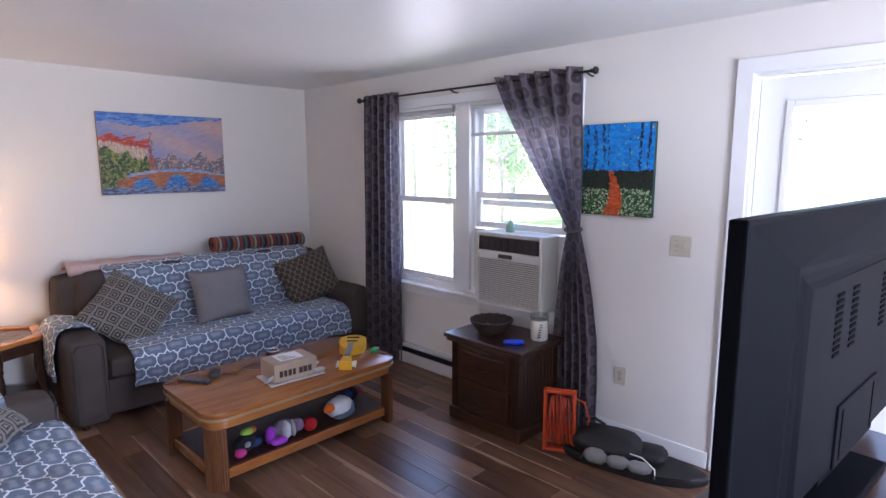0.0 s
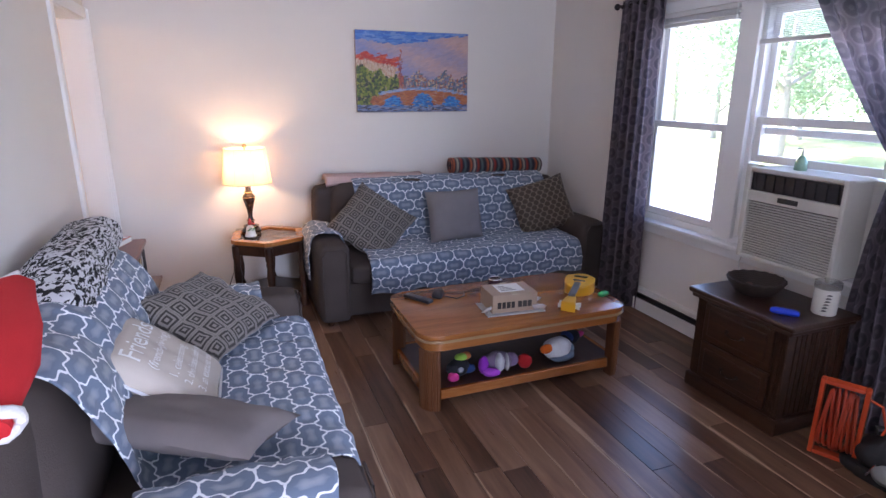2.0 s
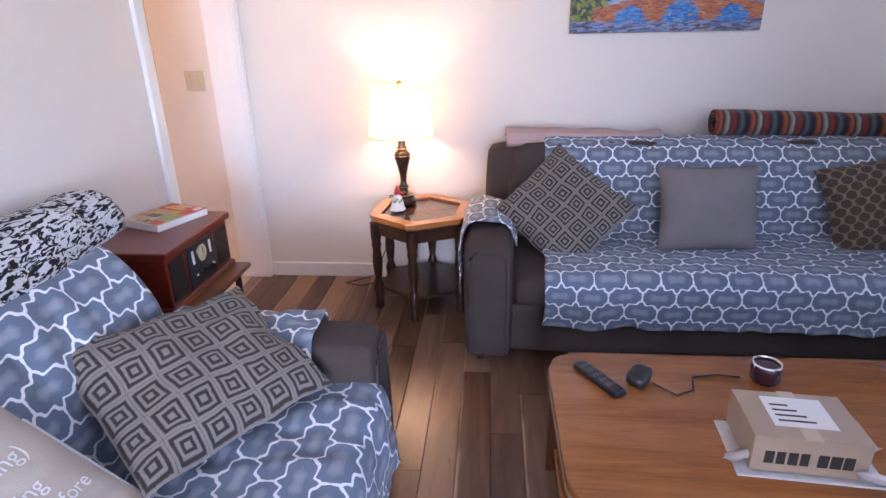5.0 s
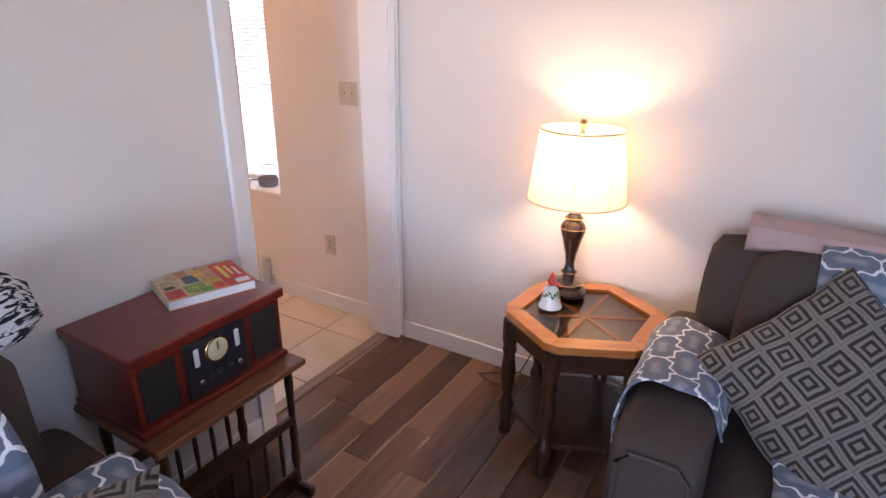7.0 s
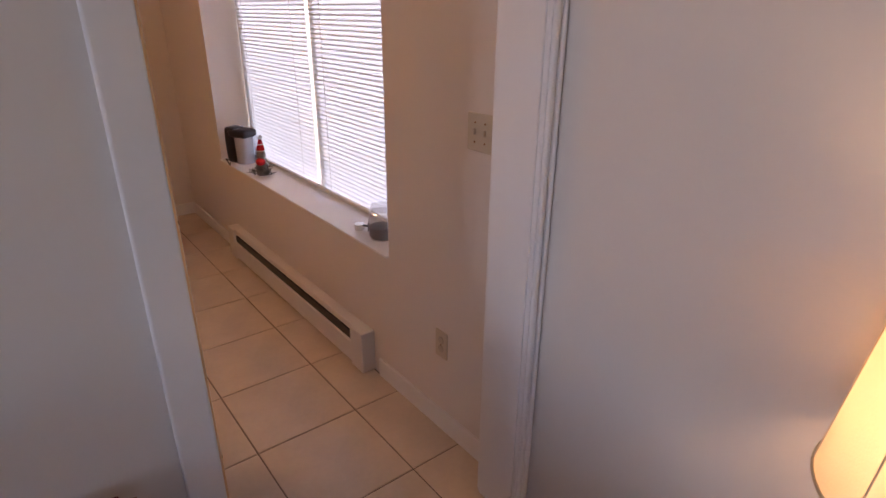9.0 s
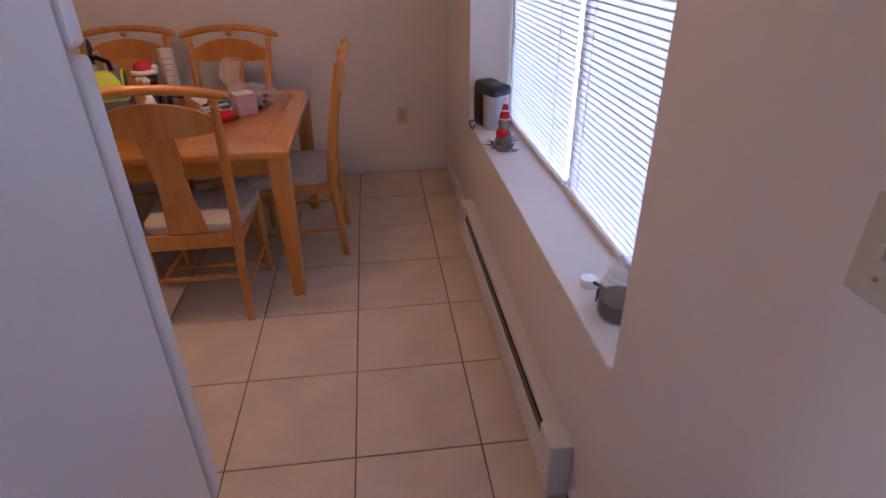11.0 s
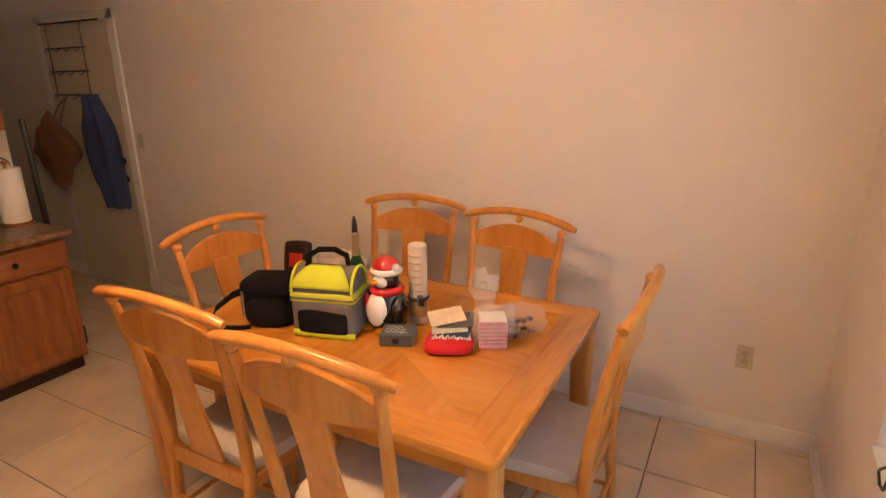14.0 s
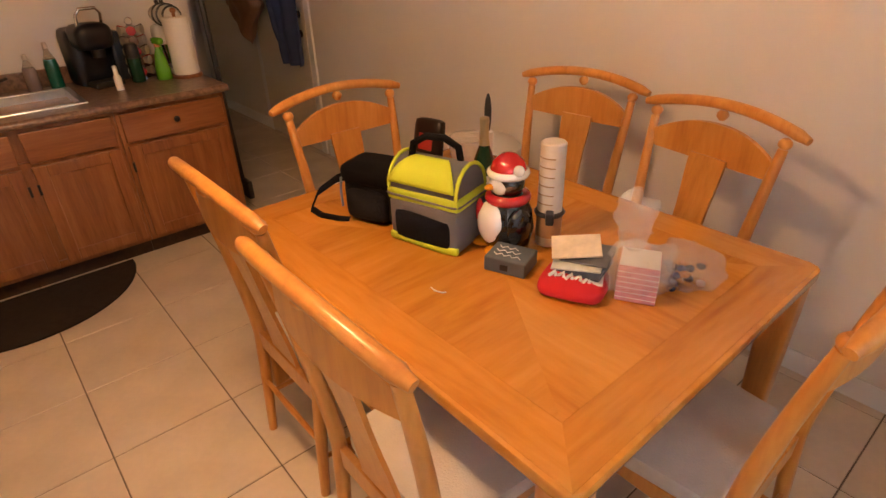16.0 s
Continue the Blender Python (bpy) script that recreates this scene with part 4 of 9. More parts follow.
# coffee table
def coffee_table():
    e = empty("coffee_table", pose(1.985, 3.185, 0), "honey oak coffee table with fluted legs and a low shelf", "coffee table")
    hx, hy = 0.645, 0.355
    top = rounded([(-hx, -hy), (hx, -hy), (hx, hy), (-hx, hy)], 0.13, 8)
    part("tabletop", slab(bmesh.new(), top, 0.412, 0.44, 0.006, 2), OAKT, e, smooth=True)
    part("edge_band", slab(bmesh.new(), [p * 1.004 for p in top], 0.395, 0.410, 0.006, 2), mat("pale_edge_band", (0.36, 0.22, 0.11), rough=0.2, coat=0.5), e, "pale glossy band", smooth=True)
    inner = rounded([(-hx + 0.02, -hy + 0.02), (hx - 0.02, -hy + 0.02), (hx - 0.02, hy - 0.02), (-hx + 0.02, hy - 0.02)], 0.12, 8)
    part("apron", slab(bmesh.new(), inner, 0.345, 0.393), OAKT, e, smooth=True)
    for sx in (-1, 1):
        for sy in (-1, 1):
            cx, cy = sx * (hx - 0.10), sy * (hy - 0.10)
            bm = bmesh.new()
            out = []
            n = 40
            for k in range(n + 1):
                a = k / n * math.pi / 2
                r = 0.085 + (0.0045 if k % 4 < 2 else -0.0015)
                out.append((cx + sx * r * math.cos(a), cy + sy * r * math.sin(a)))
            out += [(cx, cy + sy * 0.02), (cx + sx * 0.02, cy)]
            if sx * sy < 0:
                out = out[::-1]
            slab(bm, out, 0.0, 0.346)
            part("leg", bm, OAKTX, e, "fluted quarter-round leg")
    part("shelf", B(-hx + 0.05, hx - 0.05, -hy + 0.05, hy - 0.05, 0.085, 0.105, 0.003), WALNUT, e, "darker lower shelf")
    for sy in (-1, 1):
        part("shelf_rail", B(-hx + 0.11, hx - 0.11, sy * (hy - 0.045) - 0.012, sy * (hy - 0.045) + 0.012, 0.055, 0.11, 0.005), OAKT, e)
    for sx in (-1, 1):
        part("shelf_rail", B(sx * (hx - 0.045) - 0.012, sx * (hx - 0.045) + 0.012, -hy + 0.11, hy - 0.11, 0.055, 0.11, 0.005), OAKT, e)
    return e


coffee_table()

# end table with glass top
def end_table():
    """Six-sided: an open frame round smoked glass, turned legs at the corners, a low shelf."""
    h = 0.57
    e = empty("end_table", pose(0.75, 4.825, 0, 0, 0, 25), "golden oak six-sided end table with smoked glass top", "end table")
    GOLD = wood("golden_oak", (0.26, 0.085, 0.016), (0.38, 0.14, 0.03), (0.46, 0.19, 0.05), axis=0, scale=1.6, rough=0.24, ringy=8, coat=0.5)
    r = 0.312
    corner = [Vector((r * math.cos(k * math.pi / 3), r * math.sin(k * math.pi / 3))) for k in range(6)]

    def clipped(scale, c=0.10):
        """The six-sided outline with its corners cut slightly."""
        out = []
        for k in range(6):
            p, q, n = corner[k - 1] * scale, corner[k] * scale, corner[(k + 1) % 6] * scale
            out += [q.lerp(p, c), q.lerp(n, c)]
        return out

    outer, inner = clipped(1.0), clipped(0.775, 0.02)
    for k in range(6):
        i, j = (2 * k + 1) % 12, (2 * k + 2) % 12
        mo, mi = (outer[2 * k] + outer[i]) / 2, (inner[2 * k] + inner[i]) / 2
        k2 = (k + 1) % 6
        no, ni = (outer[2 * k2] + outer[(2 * k2 + 1) % 12]) / 2, (inner[2 * k2] + inner[(2 * k2 + 1) % 12]) / 2
        loop = [mo, outer[i], outer[j], no, ni, inner[j], inner[i], mi]
        part("frame_board", slab(bmesh.new(), loop, h - 0.03, h, 0.003, 2), GOLD, e)
    part("top_edge", slab(bmesh.new(), clipped(0.975), h - 0.046, h - 0.031, 0.006, 2), WALNUT, e, "dark moulded edge")
    part("glass_top", slab(bmesh.new(), clipped(0.79, 0.02), h - 0.016, h - 0.010), glassy("smoked_glass", (0.80, 0.74, 0.66), ior=1.7), e, "smoked glass")
    part("under_board", slab(bmesh.new(), clipped(0.80, 0.02), h - 0.030, h - 0.026), WALNUT, e)
    for k in range(3):
        part("muntin", B(-0.235, 0.235, -0.009, 0.009, h - 0.0255, h - 0.0165, 0.002), GOLD, e, m=pose(0, 0, 0, 0, 0, 60 * k))
    for k in range(6):
        p, q = corner[k] * 0.88, corner[(k + 1) % 6] * 0.88
        d = q - p
        part("apron_board", B(0.02, d.length - 0.02, -0.009, 0.009, h - 0.115, h - 0.047, 0.003), WALNUT, e, m=pose(p.x, p.y, 0, 0, 0, math.degrees(math.atan2(d.y, d.x))))
    prof = [(0.022, 0.0), (0.028, 0.02), (0.019, 0.05), (0.026, 0.09), (0.032, 0.14), (0.023, 0.165), (0.018, 0.185), (0.024, 0.22), (0.03, 0.29), (0.022, 0.37), (0.029, 0.39), (0.024, 0.41), (0.03, 0.435), (0.03, h - 0.047)]
    for p in corner:
        part("leg", lathe(bmesh.new(), prof, 14, (p.x * 0.88, p.y * 0.88, 0)), WALNUT, e, smooth=True)
    part("shelf", slab(bmesh.new(), [p * 0.86 for p in corner], 0.115, 0.137, 0.004, 1), WALNUT, e)
    return e


end_table()

# table lamp
def table_lamp():
    e = empty("table_lamp", pose(0.632, 4.955, 0.5705) @ Matrix.Scale(0.955, 4), "lit table lamp with dark turned base and cream shade", "lamp")
    DK = mat("dark_bronze_wood", (0.035, 0.018, 0.012), rough=0.25, var=0.3, scale=8, coat=0.5)
    prof = [(0.075, 0), (0.078, 0.012), (0.07, 0.026), (0.06, 0.032), (0.06, 0.05), (0.03, 0.062), (0.024, 0.08), (0.03, 0.095), (0.022, 0.11), (0.018, 0.13), (0.022, 0.17), (0.038, 0.235), (0.05, 0.275), (0.046, 0.305), (0.03, 0.32), (0.034, 0.332), (0.024, 0.345), (0.024, 0.375), (0.012, 0.38), (0.008, 0.385)]
    part("base", lathe(bmesh.new(), prof, 28), DK, e, smooth=True)
    for z, r in ((0.33, 0.036), (0.288, 0.0505), (0.095, 0.032), (0.05, 0.061)):
        part("gilt_ring", tube(bmesh.new(), [(r * math.cos(a * math.pi / 12), r * math.sin(a * math.pi / 12), z) for a in range(24)], 0.003, 6, True), BRASS, e, smooth=True)
    r0, r1, z0, z1 = 0.192, 0.16, 0.408, 0.682
    bm = bmesh.new()
    n = 48
    lo = [bm.verts.new((r0 * math.cos(2 * math.pi * k / n), r0 * math.sin(2 * math.pi * k / n), z0)) for k in range(n)]
    hi = [bm.verts.new((r1 * math.cos(2 * math.pi * k / n), r1 * math.sin(2 * math.pi * k / n), z1)) for k in range(n)]
    for k in range(n):
        bm.faces.new((lo[k], lo[(k + 1) % n], hi[(k + 1) % n], hi[k]))
    sh = part("shade", bm, SHADE, e, "cream linen shade", smooth=True)
    TR = mat("shade_trim", (0.72, 0.62, 0.45), rough=0.8)
    for r, z in ((r0, z0), (r1, z1)):
        part("shade_trim", tube(bmesh.new(), [(r * math.cos(2 * math.pi * k / n), r * math.sin(2 * math.pi * k / n), z) for k in range(n)], 0.004, 6, True), TR, sh, smooth=True)
    for k in range(8):
        a = 2 * math.pi * (k + 0.3) / 8
        part("shade_rib", tube(bmesh.new(), [(r0 * math.cos(a) * 1.003, r0 * math.sin(a) * 1.003, z0), (r1 * math.cos(a) * 1.003, r1 * math.sin(a) * 1.003, z1)], 0.0016, 5), TR, sh)
    bm = bmesh.new()
    for s in (-1, 1):
        tube(bm, [(0.006 * s, 0, 0.385), (0.05 * s, 0, 0.43), (0.062 * s, 0, 0.50), (0.045 * s, 0, 0.60), (0.0, 0, 0.655)], 0.0022, 6)
    for a in (0, 120, 240):
        tube(bm, [(0, 0, 0.655), (r1 * math.cos(radians(a)), r1 * math.sin(radians(a)), z1 - 0.004)], 0.002, 6)
    part("harp", bm, BRASS, e)
    part("finial", lathe(bmesh.new(), [(0.006, 0.655), (0.012, 0.665), (0.008, 0.68), (0.015, 0.692), (0.017, 0.705), (0.01, 0.716), (0.003, 0.72)], 14), BRASS, e, smooth=True)
    part("socket", lathe(bmesh.new(), [(0.016, 0.38), (0.018, 0.42), (0.016, 0.45)], 14), BRASS, e, smooth=True)


table_lamp()

# nightstand
def nightstand():
    e = empty("nightstand", pose(2.90, 2.045, 0), "dark walnut two-drawer nightstand under the window", "nightstand")
    dx, dy, h = 0.43, 0.575, 0.60
    part("body", B(0.012, dx, 0.01, dy - 0.01, 0.07, h - 0.03, 0.004), WALNUT, e)
    part("plinth", B(-0.01, dx, -0.01, dy + 0.01, 0.0, 0.085, 0.012), WALNUT, e)
    part("tabletop", B(-0.035, dx + 0.005, -0.035, dy + 0.035, h - 0.03, h, 0.01, 3), WALNUT, e)
    part("cornice", B(-0.02, dx, -0.02, dy + 0.02, h - 0.055, h - 0.031, 0.008), WALNUT, e)
    for y in (0.005, dy - 0.065):
        bm = bmesh.new()
        for k in range(4):
            tube(bm, [(0.01, y + 0.01 + k * 0.0135, 0.095), (0.01, y + 0.01 + k * 0.0135, h - 0.06)], 0.006, 6)
        part("fluted_post", bm, WALNUT, e)
    for z0, z1 in ((0.105, 0.305), (0.32, 0.535)):
        d = part("drawer_front", B(-0.006, 0.016, 0.075, dy - 0.075, z0, z1, 0.006), WALNUT, e)
        part("panel", B(-0.012, 0.0, 0.105, dy - 0.105, z0 + 0.03, z1 - 0.03, 0.008), WALNUT, d)
        zc = (z0 + z1) / 2
        bm = bmesh.new()
        tube(bm, [(-0.012, dy / 2 - 0.05, zc), (-0.03, dy / 2 - 0.045, zc - 0.008), (-0.034, dy / 2, zc - 0.016), (-0.03, dy / 2 + 0.045, zc - 0.008), (-0.012, dy / 2 + 0.05, zc)], 0.004, 6)
        for s in (-1, 1):
            tube(bm, [(-0.011, dy / 2 + s * 0.05, zc), (-0.016, dy / 2 + s * 0.05, zc)], 0.012, 10)
        part("handle", bm, DARKMET, d, "dark metal bail handle", smooth=True)
    for k in range(10):
        part("side_board", B(0.06 + k * 0.034, 0.085 + k * 0.034, 0.004, 0.012, 0.1, h - 0.07, 0.003), WALNUT, e)


nightstand()

# window air conditioner
def air_conditioner():
    e = empty("air_conditioner", pose(WX, 2.46, 0), "off-white window air conditioner in the lower sash", "air conditioner")
    AC = mat("ac_plastic", (0.62, 0.60, 0.55), rough=0.45, var=0.04, scale=5)
    y0, y1, z0, z1, xf = -0.30, 0.265, 0.725, 1.24, -0.155
    part("case", B(xf + 0.03, 0.30, y0, y1, z0, z1, 0.012), AC, e)
    part("front_bezel", frame_bars(bmesh.new(), "x", xf + 0.02, y0 - 0.004, y1 + 0.004, z0 - 0.004, z1 + 0.004, 0.024, 0.05, 0.006), AC, e)
    part("upper_vent", B(xf + 0.012, xf + 0.03, y0 + 0.02, y1 - 0.02, 1.115, 1.212), BLACKPL, e, "dark outlet vent")
    for k in range(9):
        y = y0 + 0.045 + k * 0.059
        part("vent_fin", B(xf + 0.004, xf + 0.02, y, y + 0.004, 1.12, 1.208), BLACKPL, e)
    part("control_strip", B(xf + 0.0, xf + 0.03, y0 + 0.018, y1 - 0.018, 1.055, 1.113, 0.004), AC, e)
    part("display", B(xf - 0.003, xf + 0.004, -0.06, 0.06, 1.07, 1.098, 0.003), BLACKPL, e, "dark control display")
    # added dark sheet: the shade between the louvres is put into its colour
    part("grille_back", B(xf + 0.022, xf + 0.03, y0 + 0.02, y1 - 0.02, z0 + 0.02, 1.054), mat("ac_shadow", (0.12, 0.11, 0.10), rough=0.8), e)
    z = z0 + 0.026
    while z < 1.05:
        part("louvre", B(xf + 0.003, xf + 0.022, y0 + 0.02, y1 - 0.02, z, z + 0.0065, 0.0), AC, e)
        z += 0.0145
    part("side_curtain", B(0.03, 0.06, 2.10 - 2.46, y0 - 0.001, WIN_Z0 + 0.06, 1.232), AC, e)
    part("side_curtain", B(0.03, 0.06, y1 + 0.001, 2.90 - 2.46, WIN_Z0 + 0.06, 1.232), AC, e)
    part("cord", tube(bmesh.new(), [(xf + 0.06, y1 + 0.004, z0 + 0.02), (xf + 0.05, y1 + 0.02, z0 - 0.06), (xf + 0.07, y1 + 0.03, z0 - 0.12), (-0.03, y1 + 0.05, 0.60), (-0.02, y1 + 0.06, 0.45)], 0.005, 6), WHITEPL, e)


air_conditioner()

# curtains and rod
rod = empty("curtain_rod", pose(WX - 0.075, 0, 2.262), "dark metal curtain rod above the window", "curtain rod")
part("rod", tube(bmesh.new(), [(0, 1.88, 0), (0, 4.14, 0)], 0.008, 10), DARKMET, rod, smooth=True)
for y in (1.87, 4.15):
    part("finial", lathe(bmesh.new(), [(0.008, -0.03), (0.014, -0.02), (0.012, -0.01), (0.024, 0.0), (0.02, 0.014), (0.01, 0.02)], 12), DARKMET, rod, m=pose(0, y, 0, 90 if y < 3 else -90, 0, 0), smooth=True)
for y in (1.92, 3.05, 4.11):
    part("bracket", tube(bmesh.new(), [(0, y, -0.008), (0.04, y, -0.02), (0.075, y, -0.02)], 0.006, 6), DARKMET, rod)


def curtain_left(u, v):
    z = 2.295 - v * 2.27
    spread = 1.0 + 0.10 * v
    y = 3.865 + (u - 0.5) * 0.44 * spread + 0.02 * v
    x = WX - 0.078 + 0.034 * math.sin(u * 2 * math.pi * 5.5) * (0.8 + 0.3 * v) + 0.01 * noise.noise(Vector((u * 8, v * 3, 0)))
    return Vector((x, y, z))


def curtain_right(u, v):
    z = 2.30 - v * 2.26
    w_top, c_top = 0.66, 2.29
    if v < 0.44:
        t = v / 0.44
        s = t ** 1.15
        w = w_top * (1 - s) + 0.085 * s
        c = c_top * (1 - s) + 2.035 * s
        near = c_top - w_top / 2
        edge = near * (1 - t) + 1.935 * t
        c = edge + w / 2
    else:
        t = (v - 0.44) / 0.56
        w = 0.085 + 0.21 * min(1, t * 1.8) ** 0.8
        c = 1.978 - 0.055 * t
    pinch = 1 - 0.65 * math.exp(-((v - 0.44) / 0.1) ** 2)
    y = c + (u - 0.5) * w
    x = WX - 0.078 + 0.036 * pinch * math.sin(u * 2 * math.pi * 5.5 + 0.6) + 0.012 * noise.noise(Vector((u * 9, v * 4, 5)))
    if v > 0.85:
        x -= 0.02 * (v - 0.85) / 0.15
    return Vector((x, y, z))


c1 = part("curtain", sheet(curtain_left, 110, 60, 1.15, 2.27), CURT, None, "dark purple-grey patterned curtain hanging straight beside the window", "curtain", smooth=True)
c2 = part("curtain", sheet(curtain_right, 110, 80, 1.15, 2.27), CURT, None, "dark patterned grommet curtain tied back over the air conditioner", "curtain", smooth=True)
for c, fn in ((c1, curtain_left), (c2, curtain_right)):
    for k in range(8):
        p = fn((k + 0.5) / 8, 0.016)
        part("grommet", tube(bmesh.new(), [(0.02 * math.cos(a * math.pi / 8), 0, 0.02 * math.sin(a * math.pi / 8)) for a in range(16)], 0.004, 6, True), DARKMET, c, m=Matrix.Translation((WX - 0.075, p.y, 2.262)))
p = curtain_right(0.5, 0.44)
part("tieback", tube(bmesh.new(), [(p.x + 0.034 * math.cos(a * math.pi / 10), p.y + 0.056 * math.sin(a * math.pi / 10), p.z + 0.01 * math.cos(a * math.pi / 10)) for a in range(20)], 0.009, 6, True), CURT, c2, smooth=True)


# framed canvases are painted in strokes on flat pieces
def canvas(name, m, w, h, label, side=(0.35, 0.25, 0.2)):
    """A stretched canvas in its own x-z plane, bottom left at the origin, facing -y."""
    e = empty(name, m, label, "painting")
    part("stretched_canvas", B(0, w, -0.03, 0, 0, h, 0.003), mat(name + "_ground", side, rough=0.8, var=0.3, scale=12), e)
    return e


def paint_strokes(name, e, w, h, pick, n, size, seed, depth=0.0008):
    """Many short flat brush strokes joined in one mesh, coloured by patches through a colour attribute of paint."""
    r = random.Random(seed)
    bm = bmesh.new()
    col = bm.loops.layers.float_color.new("paint")
    for k in range(n):
        x, z = r.uniform(0.004, w - 0.004), r.uniform(0.004, h - 0.004)
        c, a, ln, wd = pick(x / w, z / h, r)
        if c is None:
            continue
        ln, wd = ln * size, wd * size
        ca, sa = math.cos(a), math.sin(a)
        y = -0.0305 - depth * (0.2 + k / n)
        q = []
        for sx, sz in ((-1, -0.6), (-0.6, -1), (0.8, -0.9), (1, 0.2), (0.5, 1), (-0.8, 0.8)):
            px, pz = sx * ln / 2, sz * wd / 2
            xx, zz = x + px * ca - pz * sa, z + px * sa + pz * ca
            q.append(bm.verts.new((min(w - 0.001, max(0.001, xx)), y, min(h - 0.001, max(0.001, zz)))))
        f = bm.faces.new(q)
        j = r.uniform(0.92, 1.08)
        for l in f.loops:
            g = sum(c) / 3
            l[col] = (*[min(1, max(0, (g + 1.25 * (v - g)) ** 1.12 * j)) if g + 1.25 * (v - g) > 0 else 0.0 for v in c], 1)
    m = bpy.data.materials.get("oil_paint")
    if m is None:
        m = mat("oil_paint", (0.5, 0.5, 0.5), rough=0.5, bump=0.3, bscale=120)
        nt = m.node_tree
        at = nt.nodes.new("ShaderNodeVertexColor")
        at.layer_name = "paint"
        nt.links.new(at.outputs[0], nt.nodes["Principled BSDF"].inputs["Base Color"])
    return part(name, bm, m, e, "oil paint strokes")


def town_scene(u, v, r):
    """A river town: blue and pink sky, red roofs, a tower, dark trees, an arched bridge over blue water."""
    hill = 0.72 - 0.30 * max(0, u - 0.08)
    bridge = 0.17 + 0.11 * math.sin(math.pi * min(1, max(0, (u - 0.05) / 1.05)))
    for c, wd in ((0.31, 0.085), (0.58, 0.10), (0.85, 0.085)):
        if abs(u - c) < wd and v > 0.07 and v - 0.07 < (bridge - 0.11) * math.sqrt(1 - ((u - c) / wd) ** 2):
            return r.choice([(0.07, 0.20, 0.48), (0.12, 0.30, 0.58), (0.05, 0.13, 0.34)]), 0.0, 0.05, 0.014
    if v < 0.09:
        return r.choice([(0.10, 0.13, 0.24), (0.18, 0.24, 0.40), (0.30, 0.30, 0.40), (0.06, 0.06, 0.09)]), 0.05, 0.08, 0.014
    if u > 0.12 and v < bridge:
        return r.choice([(0.36, 0.14, 0.07), (0.44, 0.20, 0.10), (0.28, 0.10, 0.06), (0.40, 0.18, 0.12)]), 0.15 * math.cos(u * 3), 0.06, 0.014
    if u > 0.2 and bridge <= v < bridge + 0.035:
        return r.choice([(0.42, 0.44, 0.56), (0.20, 0.34, 0.55)]), 0.1, 0.07, 0.012
    if (abs(u - 0.385) < 0.022 and v < 0.66) or (abs(u - 0.385) < 0.026 * (0.80 - v) / 0.14 and 0.66 <= v < 0.80):
        return r.choice([(0.30, 0.09, 0.08), (0.40, 0.16, 0.12), (0.22, 0.07, 0.09)]), 1.57, 0.05, 0.012
    if u < 0.36 and v < 0.55 - 0.45 * max(0, u - 0.08) + 0.03 * math.sin(u * 40):
        return r.choice([(0.035, 0.06, 0.03), (0.07, 0.11, 0.035), (0.16, 0.20, 0.05), (0.02, 0.03, 0.03), (0.26, 0.27, 0.09)]), r.uniform(0, 3), 0.045, 0.026
    if u < 0.36 and v < hill + 0.05 * (1 if int(u * 22) % 3 else 0):
        if v > hill - 0.07:
            return r.choice([(0.42, 0.07, 0.05), (0.36, 0.05, 0.05), (0.50, 0.13, 0.09)]), 0.2, 0.05, 0.016
        return r.choice([(0.56, 0.44, 0.34), (0.48, 0.32, 0.26), (0.60, 0.50, 0.42)]), 1.57, 0.04, 0.016
    if u >= 0.36 and v < 0.47 + 0.06 * math.sin(u * 26) * (u > 0.45):
        return r.choice([(0.10, 0.13, 0.17), (0.14, 0.18, 0.24), (0.30, 0.14, 0.12), (0.24, 0.22, 0.30), (0.50, 0.38, 0.30)]), r.choice([1.57, 0.1]), 0.05, 0.02
    if v > 0.9 - 0.06 * math.sin(u * 5):
        return r.choice([(0.08, 0.17, 0.46), (0.13, 0.24, 0.52), (0.22, 0.32, 0.56)]), 0.1, 0.10, 0.024
    warm = u * 0.6 + v * 0.3
    f = min(1, max(0, warm + 0.25 * math.sin(u * 9 + v * 14) + r.uniform(-0.12, 0.12)))
    c = tuple(a * (1 - f) + b * f for a, b in zip((0.27, 0.30, 0.48), (0.52, 0.38, 0.36)))
    return c, 0.3, 0.10, 0.026


